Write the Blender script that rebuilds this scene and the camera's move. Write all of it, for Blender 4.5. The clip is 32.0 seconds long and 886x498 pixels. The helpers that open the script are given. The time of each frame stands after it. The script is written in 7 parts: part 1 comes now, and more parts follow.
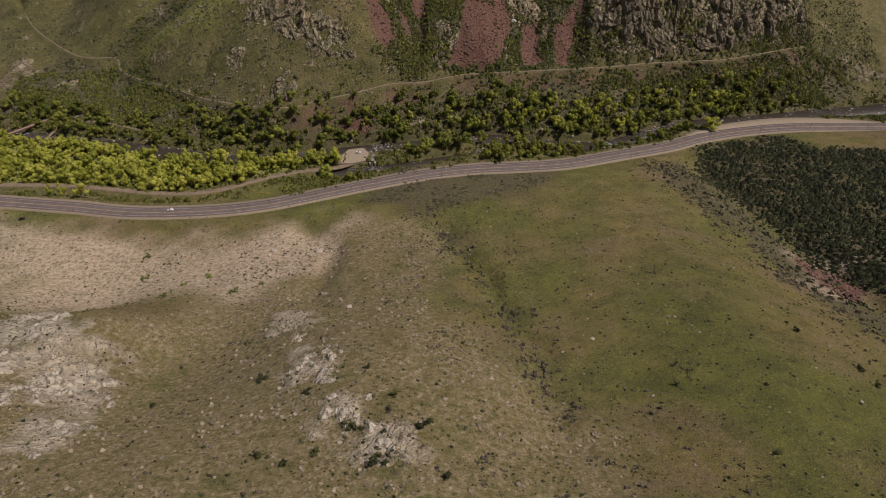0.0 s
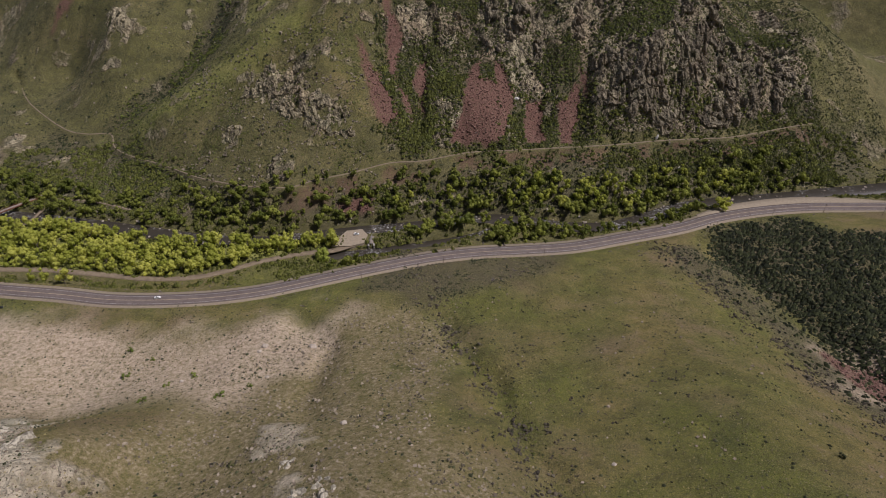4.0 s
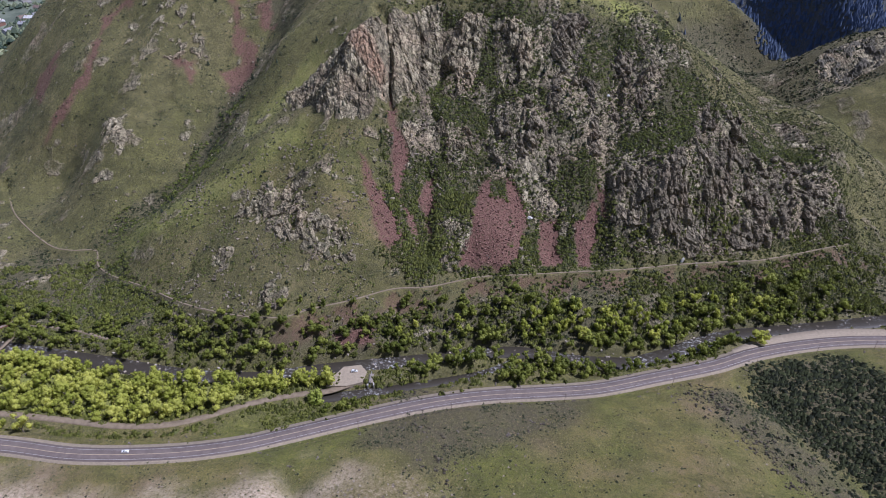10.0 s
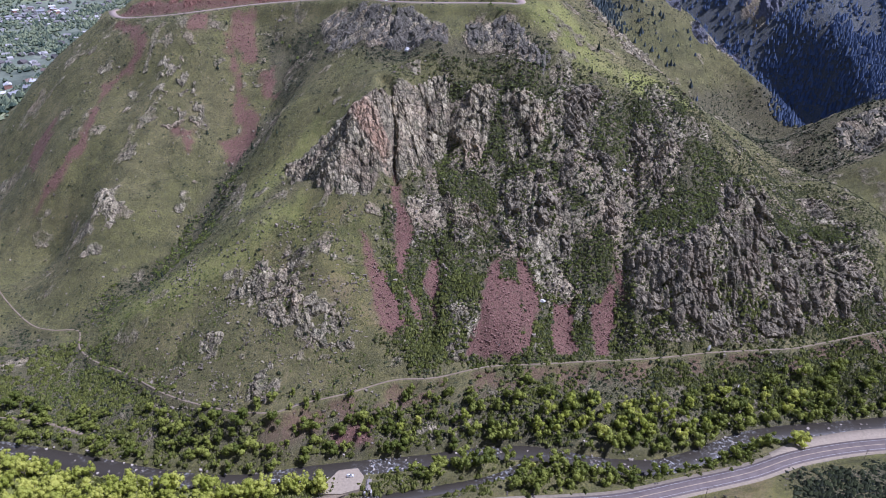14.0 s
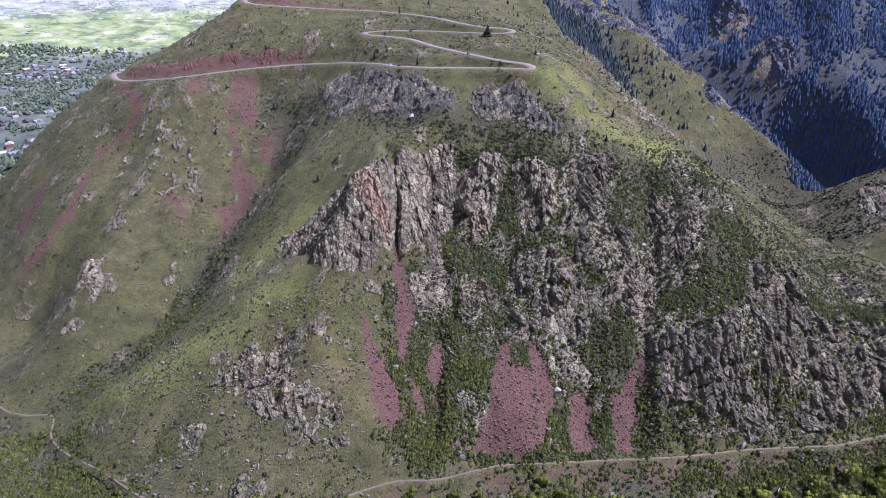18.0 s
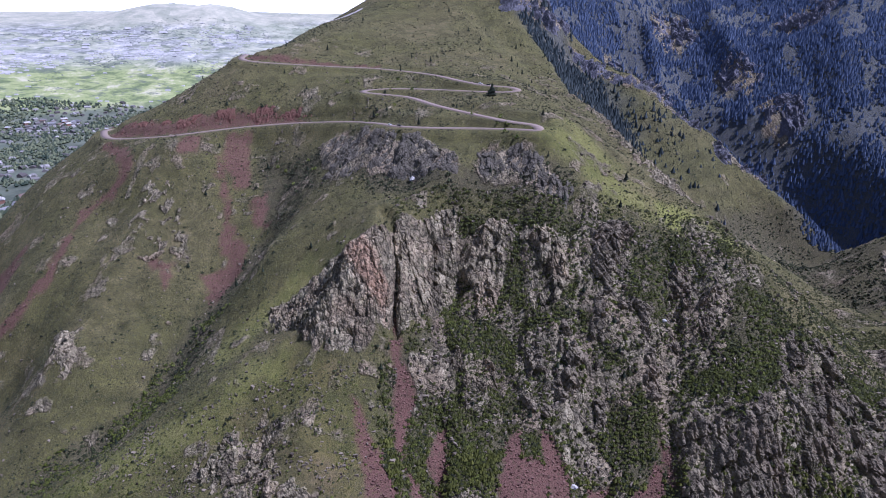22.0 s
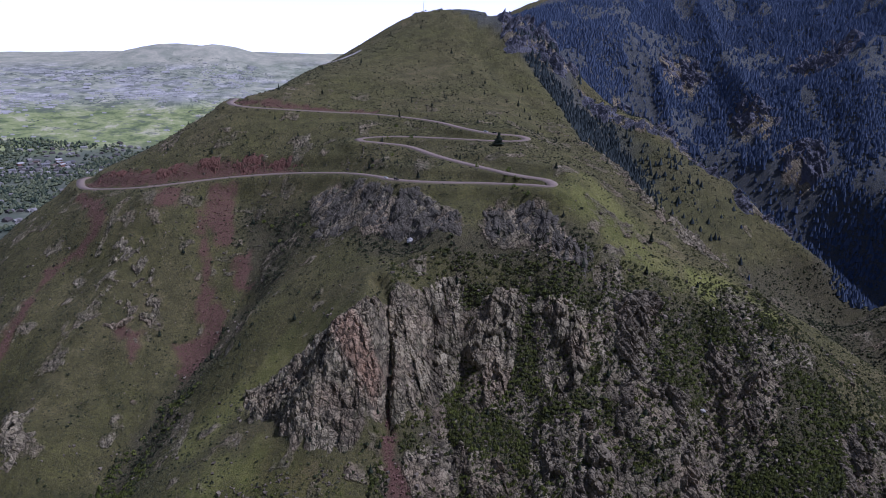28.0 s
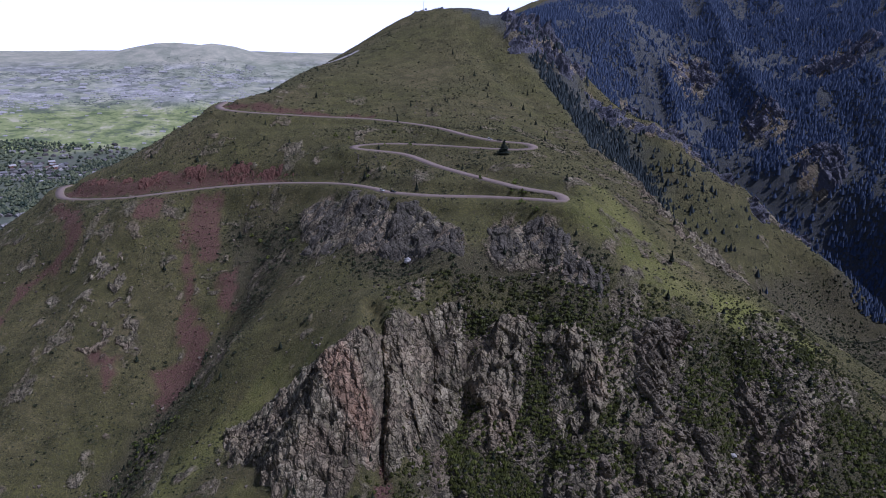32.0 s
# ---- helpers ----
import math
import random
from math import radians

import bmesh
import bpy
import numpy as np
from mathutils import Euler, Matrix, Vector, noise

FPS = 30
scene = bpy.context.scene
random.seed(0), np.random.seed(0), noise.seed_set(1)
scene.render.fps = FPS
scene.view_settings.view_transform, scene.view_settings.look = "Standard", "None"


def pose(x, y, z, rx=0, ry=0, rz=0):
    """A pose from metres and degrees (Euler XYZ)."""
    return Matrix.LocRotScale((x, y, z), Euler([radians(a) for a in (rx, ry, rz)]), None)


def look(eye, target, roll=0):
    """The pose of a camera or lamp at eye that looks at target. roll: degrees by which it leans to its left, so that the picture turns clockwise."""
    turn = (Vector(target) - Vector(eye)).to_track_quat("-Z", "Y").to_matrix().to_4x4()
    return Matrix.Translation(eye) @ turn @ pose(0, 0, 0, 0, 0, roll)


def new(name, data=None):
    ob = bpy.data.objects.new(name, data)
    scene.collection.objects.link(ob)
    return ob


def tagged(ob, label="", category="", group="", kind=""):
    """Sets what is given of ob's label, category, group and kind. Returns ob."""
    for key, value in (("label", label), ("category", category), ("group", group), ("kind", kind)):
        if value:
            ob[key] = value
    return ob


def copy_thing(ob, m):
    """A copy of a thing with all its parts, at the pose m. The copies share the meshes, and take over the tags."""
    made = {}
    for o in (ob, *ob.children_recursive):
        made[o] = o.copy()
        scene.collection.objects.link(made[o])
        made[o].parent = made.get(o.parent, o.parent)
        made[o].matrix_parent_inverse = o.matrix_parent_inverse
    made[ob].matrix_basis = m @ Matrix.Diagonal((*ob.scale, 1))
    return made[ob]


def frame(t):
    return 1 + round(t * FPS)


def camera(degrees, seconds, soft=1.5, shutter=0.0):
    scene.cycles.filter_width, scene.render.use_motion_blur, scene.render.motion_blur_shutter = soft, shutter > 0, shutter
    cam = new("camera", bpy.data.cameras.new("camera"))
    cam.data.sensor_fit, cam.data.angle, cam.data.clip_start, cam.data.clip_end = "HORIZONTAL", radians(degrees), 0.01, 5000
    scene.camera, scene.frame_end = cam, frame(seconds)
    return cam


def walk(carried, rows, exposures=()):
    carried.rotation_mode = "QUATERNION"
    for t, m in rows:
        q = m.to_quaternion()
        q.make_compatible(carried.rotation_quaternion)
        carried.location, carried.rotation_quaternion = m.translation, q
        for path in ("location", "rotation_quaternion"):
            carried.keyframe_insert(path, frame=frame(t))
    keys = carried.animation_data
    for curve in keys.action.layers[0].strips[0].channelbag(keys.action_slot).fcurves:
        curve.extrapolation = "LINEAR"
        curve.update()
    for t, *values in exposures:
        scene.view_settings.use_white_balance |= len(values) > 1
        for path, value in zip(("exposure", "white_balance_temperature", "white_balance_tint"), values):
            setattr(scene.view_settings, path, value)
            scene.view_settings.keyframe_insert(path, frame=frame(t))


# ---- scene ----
cam = camera(67.9, 32.0, soft=1.0)
METRES, EYE, TILT, LEAN, TURN = 340.0, 345.0, -45.3, 0.0, 0.0
ROWS = [
    (0.0, 0.0, 0.0, 0.0, 0.0, 0.0, -0.0),
    (0.5, -0.001, 0.0077, 0.0078, -0.02, 0.6, 0.01),
    (1.0, -0.0019, 0.0157, 0.0157, -0.04, 1.21, 0.02),
    (1.5, -0.0026, 0.0244, 0.0241, -0.04, 1.82, 0.03),
    (2.0, -0.0034, 0.0331, 0.0326, -0.04, 2.43, 0.01),
    (2.5, -0.0044, 0.0424, 0.0415, -0.06, 3.05, -0.01),
    (3.0, -0.0056, 0.0517, 0.0509, -0.1, 3.63, 0.01),
    (3.5, -0.0064, 0.0612, 0.06, -0.11, 4.25, 0.01),
    (5.5, -0.0105, 0.1012, 0.1014, -0.15, 6.59, 0.04),
    (6.0, -0.0113, 0.1113, 0.1117, -0.12, 7.2, 0.01),
    (6.5, -0.0123, 0.1223, 0.1236, -0.11, 7.75, -0.01),
    (7.0, -0.012, 0.1321, 0.1361, -0.03, 8.31, -0.03),
    (7.5, -0.0139, 0.1428, 0.1446, -0.04, 8.94, -0.07),
    (8.0, -0.0132, 0.153, 0.1567, 0.03, 9.52, -0.09),
    (8.5, -0.0129, 0.1635, 0.1683, 0.11, 10.09, -0.15),
    (9.0, -0.0134, 0.1744, 0.1791, 0.15, 10.7, -0.2),
    (9.5, -0.0143, 0.1849, 0.1912, 0.19, 11.26, -0.27),
    (10.0, -0.0143, 0.196, 0.2023, 0.24, 11.86, -0.32),
    (10.5, -0.015, 0.2069, 0.2142, 0.28, 12.43, -0.36),
    (11.0, -0.0153, 0.2179, 0.2257, 0.36, 13.03, -0.42),
    (11.5, -0.0151, 0.2291, 0.2374, 0.46, 13.6, -0.48),
    (12.0, -0.0154, 0.2407, 0.2484, 0.52, 14.18, -0.56),
    (12.5, -0.016, 0.2514, 0.2618, 0.56, 14.66, -0.6),
    (13.0, -0.0159, 0.2631, 0.2718, 0.6, 15.3, -0.64),
    (13.5, -0.0164, 0.274, 0.2843, 0.64, 15.86, -0.68),
    (14.0, -0.0163, 0.2855, 0.295, 0.66, 16.46, -0.73),
    (14.5, -0.0163, 0.297, 0.3064, 0.71, 17.05, -0.75),
    (15.0, -0.0168, 0.3084, 0.3187, 0.74, 17.61, -0.79),
    (15.5, -0.0173, 0.3201, 0.329, 0.82, 18.2, -0.88),
    (17.5, -0.0168, 0.3647, 0.3777, 1.09, 20.37, -1.08),
    (18.0, -0.0178, 0.3759, 0.3892, 1.09, 20.93, -1.11),
    (18.5, -0.0197, 0.3876, 0.3999, 1.06, 21.54, -1.15),
    (19.0, -0.0195, 0.3987, 0.4125, 1.08, 22.05, -1.16),
    (19.5, -0.0204, 0.4103, 0.4231, 1.11, 22.63, -1.18),
    (20.0, -0.0215, 0.4216, 0.4359, 1.12, 23.11, -1.19),
    (20.5, -0.0231, 0.4331, 0.4477, 1.12, 23.63, -1.22),
    (21.0, -0.0236, 0.4447, 0.4584, 1.15, 24.19, -1.26),
    (21.5, -0.0238, 0.4557, 0.4713, 1.15, 24.68, -1.25),
    (22.0, -0.0247, 0.4674, 0.483, 1.11, 25.21, -1.26),
    (22.5, -0.025, 0.4785, 0.4957, 1.12, 25.69, -1.3),
    (23.0, -0.0259, 0.4896, 0.5076, 1.1, 26.21, -1.32),
    (23.5, -0.0261, 0.501, 0.5197, 1.15, 26.73, -1.34),
    (24.0, -0.0267, 0.5118, 0.5322, 1.12, 27.21, -1.33),
    (24.5, -0.0272, 0.5231, 0.5443, 1.15, 27.64, -1.34),
    (25.0, -0.0275, 0.5343, 0.5564, 1.17, 27.86, -1.32),
    (25.5, -0.0279, 0.5453, 0.5682, 1.15, 28.02, -1.32),
    (26.0, -0.0285, 0.5566, 0.58, 1.14, 28.18, -1.32),
    (26.5, -0.0286, 0.5677, 0.5918, 1.17, 28.27, -1.35),
    (28.5, -0.0295, 0.6107, 0.6402, 1.24, 28.33, -1.47),
    (29.0, -0.0298, 0.6215, 0.6523, 1.24, 28.31, -1.48),
    (29.5, -0.0301, 0.6323, 0.6641, 1.23, 28.3, -1.48),
    (30.0, -0.0307, 0.643, 0.6764, 1.23, 28.28, -1.49),
    (30.5, -0.0311, 0.6539, 0.6882, 1.26, 28.3, -1.51),
    (31.0, -0.0317, 0.665, 0.7, 1.27, 28.27, -1.51),
    (31.5, -0.0326, 0.6761, 0.7118, 1.29, 28.26, -1.5),
    (32.0, -0.0333, 0.6871, 0.7237, 1.29, 28.25, -1.5),
]
walk(cam, [(t, pose(0, 0, EYE, TILT, LEAN, TURN) @ pose(METRES * x, METRES * y, METRES * z, 90 + pitch, roll, yaw)) for t, x, y, z, yaw, pitch, roll in ROWS],
     exposures=[(0.0, -0.58, 6400, 22), (6.0, -0.36, 5500, 21), (9.0, -0.07, 5180, 24), (13.0, 0.27, 4840, 28), (18.0, 0.34, 4840, 35), (20.0, 0.24, 4840, 35), (24.0, -0.48, 4790, 33), (28.0, -0.97, 4840, 32), (32.0, -1.0, 4840, 32)])

# ---- light ----
SUN_AZ, SUN_EL = 96.0, 56.0          # compass degrees clockwise from +y, and height
world = bpy.data.worlds.new("sky")
scene.world = world
world.use_nodes = True
wt = world.node_tree
sky = wt.nodes.new("ShaderNodeTexSky")
sky.sky_type = "NISHITA"
sky.sun_disc = False
sky.sun_elevation, sky.sun_rotation = radians(SUN_EL), radians(SUN_AZ)
sky.air_density, sky.dust_density, sky.altitude = 1.0, 1.0, 1800
# thin high cloud veils the whole sky evenly
veil = wt.nodes.new("ShaderNodeMix")
veil.data_type = "RGBA"
veil.inputs[0].default_value = 0.75
way_up = wt.nodes.new("ShaderNodeTexCoord")
split = wt.nodes.new("ShaderNodeSeparateXYZ")
wt.links.new(way_up.outputs["Generated"], split.inputs[0])
deck = wt.nodes.new("ShaderNodeValToRGB")      # bright at the skyline, greyer cloud overhead
deck.color_ramp.elements[0].position, deck.color_ramp.elements[0].color = 0.03, (4.3, 4.3, 4.4, 1)
deck.color_ramp.elements[1].position, deck.color_ramp.elements[1].color = 0.50, (0.150, 0.172, 0.225, 1)
_e = deck.color_ramp.elements.new(0.16)
_e.color = (0.28, 0.315, 0.395, 1)
wt.links.new(split.outputs["Z"], deck.inputs[0])
lift = wt.nodes.new("ShaderNodeVectorMath")
lift.operation = "SCALE"
lift.inputs["Scale"].default_value = 17.0
wt.links.new(deck.outputs[0], lift.inputs[0])
wt.links.new(lift.outputs[0], veil.inputs[7])
wt.links.new(sky.outputs[0], veil.inputs[6])
wt.links.new(veil.outputs[2], wt.nodes["Background"].inputs[0])
wt.nodes["Background"].inputs[1].default_value = 0.050
sun_data = bpy.data.lights.new("sun", "SUN")
sun_data.energy, sun_data.angle, sun_data.color = 5.0, radians(1.2), (1.0, 0.92, 0.80)
sun = new("sun", sun_data)
_a, _e = radians(SUN_AZ), radians(SUN_EL)
SUN_DIR = Vector((math.sin(_a) * math.cos(_e), math.cos(_a) * math.cos(_e), math.sin(_e)))
sun.matrix_world = look(SUN_DIR * 3000, (0, 0, 0))


# ---- materials ----
def material(name, rough=0.9, metal=0.0):
    m = bpy.data.materials.new(name)
    m.use_nodes = True
    b = m.node_tree.nodes["Principled BSDF"]
    b.inputs["Roughness"].default_value, b.inputs["Metallic"].default_value = rough, metal
    b.inputs["Specular IOR Level"].default_value = 0.25
    return m, m.node_tree, b


def node(nt, kind, **kw):
    n = nt.nodes.new(kind)
    for k, v in kw.items():
        if isinstance(k, str) and k in n.inputs:
            n.inputs[k].default_value = v
    return n


def noise_node(nt, coord, scale, detail=4.0, rough=0.6, distortion=0.0):
    n = nt.nodes.new("ShaderNodeTexNoise")
    n.inputs["Scale"].default_value, n.inputs["Detail"].default_value = scale, detail
    n.inputs["Roughness"].default_value, n.inputs["Distortion"].default_value = rough, distortion
    nt.links.new(coord, n.inputs["Vector"])
    return n.outputs["Fac"]


def ramp(nt, fac, stops):
    r = nt.nodes.new("ShaderNodeValToRGB")
    els = r.color_ramp.elements
    els[0].position, els[0].color = stops[0][0], (*stops[0][1], 1)
    els[1].position, els[1].color = stops[-1][0], (*stops[-1][1], 1)
    for p, c in stops[1:-1]:
        e = els.new(p)
        e.color = (*c, 1)
    nt.links.new(fac, r.inputs[0])
    return r.outputs[0]


def mix(nt, fac, a, b):
    n = nt.nodes.new("ShaderNodeMix")
    n.data_type = "RGBA"
    for sock, v in ((n.inputs[0], fac), (n.inputs[6], a), (n.inputs[7], b)):
        if isinstance(v, (int, float)):
            sock.default_value = v
        elif isinstance(v, tuple):
            sock.default_value = (*v, 1)
        else:
            nt.links.new(v, sock)
    return n.outputs[2]


def calc(nt, op, a, b=0.0, c=None, clamp=False):
    n = nt.nodes.new("ShaderNodeMath")
    n.operation, n.use_clamp = op, clamp
    for sock, v in zip(n.inputs, (a, b, c)):
        if v is None:
            continue
        if isinstance(v, (int, float)):
            sock.default_value = v
        else:
            nt.links.new(v, sock)
    return n.outputs[0]


def bump(nt, bsdf, height, strength, distance):
    n = nt.nodes.new("ShaderNodeBump")
    n.inputs["Strength"].default_value, n.inputs["Distance"].default_value = strength, distance
    nt.links.new(height, n.inputs["Height"])
    nt.links.new(n.outputs[0], bsdf.inputs["Normal"])


def place(nt):
    return nt.nodes.new("ShaderNodeNewGeometry").outputs["Position"]


def simple(name, dark, light, scale, rough=0.9, relief=0.0, metal=0.0, per=""):
    """Two-tone mottled surface; per: 'object' or 'island' shifts the tone of each piece."""
    m, nt, b = material(name, rough, metal)
    fac = noise_node(nt, place(nt), scale, 5, 0.65)
    if relief:
        bump(nt, b, fac, 0.8, relief)
    if per:
        r = nt.nodes.new("ShaderNodeObjectInfo").outputs["Random"] if per == "object" else nt.nodes.new("ShaderNodeNewGeometry").outputs["Random Per Island"]
        fac = calc(nt, "ADD", calc(nt, "MULTIPLY", fac, 0.5), calc(nt, "MULTIPLY", r, 0.5))
    nt.links.new(ramp(nt, fac, [(0.28, dark), (0.72, light)]), b.inputs["Base Color"])
    return m


def leaves(name, dark, light, per="object", glow=0.35):
    """Leaves that let some light through."""
    m, nt, b = material(name, 0.6)
    fac = noise_node(nt, place(nt), 0.5, 4, 0.65)
    r = nt.nodes.new("ShaderNodeObjectInfo").outputs["Random"] if per == "object" else nt.nodes.new("ShaderNodeNewGeometry").outputs["Random Per Island"]
    col = ramp(nt, calc(nt, "ADD", calc(nt, "MULTIPLY", fac, 0.55), calc(nt, "MULTIPLY", r, 0.45)), [(0.25, dark), (0.75, light)])
    nt.links.new(col, b.inputs["Base Color"])
    tr = nt.nodes.new("ShaderNodeBsdfTranslucent")
    nt.links.new(col, tr.inputs[0])
    mx = nt.nodes.new("ShaderNodeMixShader")
    mx.inputs[0].default_value = glow
    nt.links.new(b.outputs[0], mx.inputs[1])
    nt.links.new(tr.outputs[0], mx.inputs[2])
    nt.links.new(mx.outputs[0], nt.nodes["Material Output"].inputs[0])
    return m


M_ASPHALT = simple("sun-bleached asphalt", (0.130, 0.104, 0.094), (0.195, 0.160, 0.144), 0.25, 0.85)
M_HILLROAD = simple("pale worn paving", (0.265, 0.205, 0.172), (0.37, 0.295, 0.250), 0.2, 0.9)
M_GRAVEL = simple("gravel shoulder", (0.25, 0.205, 0.148), (0.40, 0.335, 0.245), 0.6, 0.95, 0.1)
M_TRAIL = simple("trail dirt", (0.17, 0.132, 0.088), (0.29, 0.232, 0.160), 0.3, 0.95, 0.1)
M_YELLOW = simple("yellow road paint", (0.42, 0.33, 0.20), (0.56, 0.45, 0.28), 1.0, 0.7)
M_WHITE = simple("worn white road paint", (0.36, 0.34, 0.32), (0.58, 0.56, 0.53), 1.0, 0.7)
M_COTTON = leaves("spring cottonwood leaves", (0.36, 0.40, 0.055), (0.66, 0.66, 0.150), "object", 0.5)
M_ALDER = leaves("green bank leaves", (0.105, 0.132, 0.019), (0.320, 0.345, 0.062))
M_WILLOW = leaves("bright willow leaves", (0.20, 0.255, 0.035), (0.39, 0.44, 0.080))
M_BARK = simple("grey bark", (0.09, 0.075, 0.06), (0.18, 0.15, 0.12), 2.0, 0.95)
M_PINE = simple("dark conifer needles", (0.014, 0.021, 0.012), (0.040, 0.052, 0.028), 0.5, 0.8, 0, 0, "object")
M_SHRUB = simple("grey-olive shrub leaves", (0.024, 0.029, 0.014), (0.105, 0.110, 0.052), 0.12, 0.8, 0, 0, "island")
M_BRUSH = simple("dark oak brush", (0.013, 0.017, 0.008), (0.055, 0.064, 0.024), 0.08, 0.8, 0, 0, "island")
M_FRESH = leaves("fresh green shrub leaves", (0.040, 0.050, 0.010), (0.150, 0.172, 0.030), "island", 0.25)
M_BANK = leaves("bank brush leaves", (0.046, 0.053, 0.011), (0.175, 0.186, 0.038), "island", 0.25)
M_TWIG = simple("bare grey brush", (0.095, 0.080, 0.070), (0.21, 0.18, 0.155), 0.3, 0.9, 0, 0, "island")
M_CLUMP = simple("purple-grey leafless clumps", (0.050, 0.043, 0.032), (0.125, 0.108, 0.075), 0.3, 0.9, 0, 0, "island")
M_ROCK = simple("lichened gneiss stone", (0.17, 0.145, 0.12), (0.46, 0.40, 0.33), 0.22, 0.9, 0.5, 0, "island")
M_FACEROCK = simple("tan-grey gneiss blocks", (0.085, 0.070, 0.052), (0.30, 0.255, 0.190), 0.22, 0.9, 0.5, 0, "island")
M_HILLSTONE = simple("brown-grey field stones", (0.13, 0.105, 0.075), (0.38, 0.32, 0.24), 0.22, 0.9, 0.5, 0, "island")
M_REDROCK = simple("red scree stones", (0.100, 0.054, 0.043), (0.250, 0.150, 0.118), 0.4, 0.9, 0.3, 0, "island")


# ---- land form ----
rng = np.random.default_rng(7)
TABLE = rng.random((256, 256))


def vnoise(x, y):
    """Smooth lattice noise, 0 to 1."""
    xi, yi = np.floor(x).astype(int), np.floor(y).astype(int)
    u, v = x - xi, y - yi
    u, v = u * u * u * (u * (u * 6 - 15) + 10), v * v * v * (v * (v * 6 - 15) + 10)
    a, b = TABLE[xi & 255, yi & 255], TABLE[(xi + 1) & 255, yi & 255]
    c, d = TABLE[xi & 255, (yi + 1) & 255], TABLE[(xi + 1) & 255, (yi + 1) & 255]
    return (a * (1 - u) + b * u) * (1 - v) + (c * (1 - u) + d * u) * v


def fbm(x, y, octaves=4, gain=0.5):
    s, amp, tot = 0.0, 1.0, 0.0
    for k in range(octaves):
        s = s + amp * vnoise(x * 2.03 ** k + 17.3 * k, y * 2.03 ** k - 9.1 * k)
        tot += amp
        amp *= gain
    return s / tot


def ridged(x, y, octaves=3):
    s, amp, tot = 0.0, 1.0, 0.0
    for k in range(octaves):
        s = s + amp * (1 - np.abs(2 * vnoise(x * 2.1 ** k + 31.7 * k, y * 2.1 ** k + 5.3 * k) - 1))
        tot += amp
        amp *= 0.5
    return s / tot


def smooth(a, b, v):
    t = np.clip((v - a) / (b - a), 0, 1)
    return t * t * (3 - 2 * t)


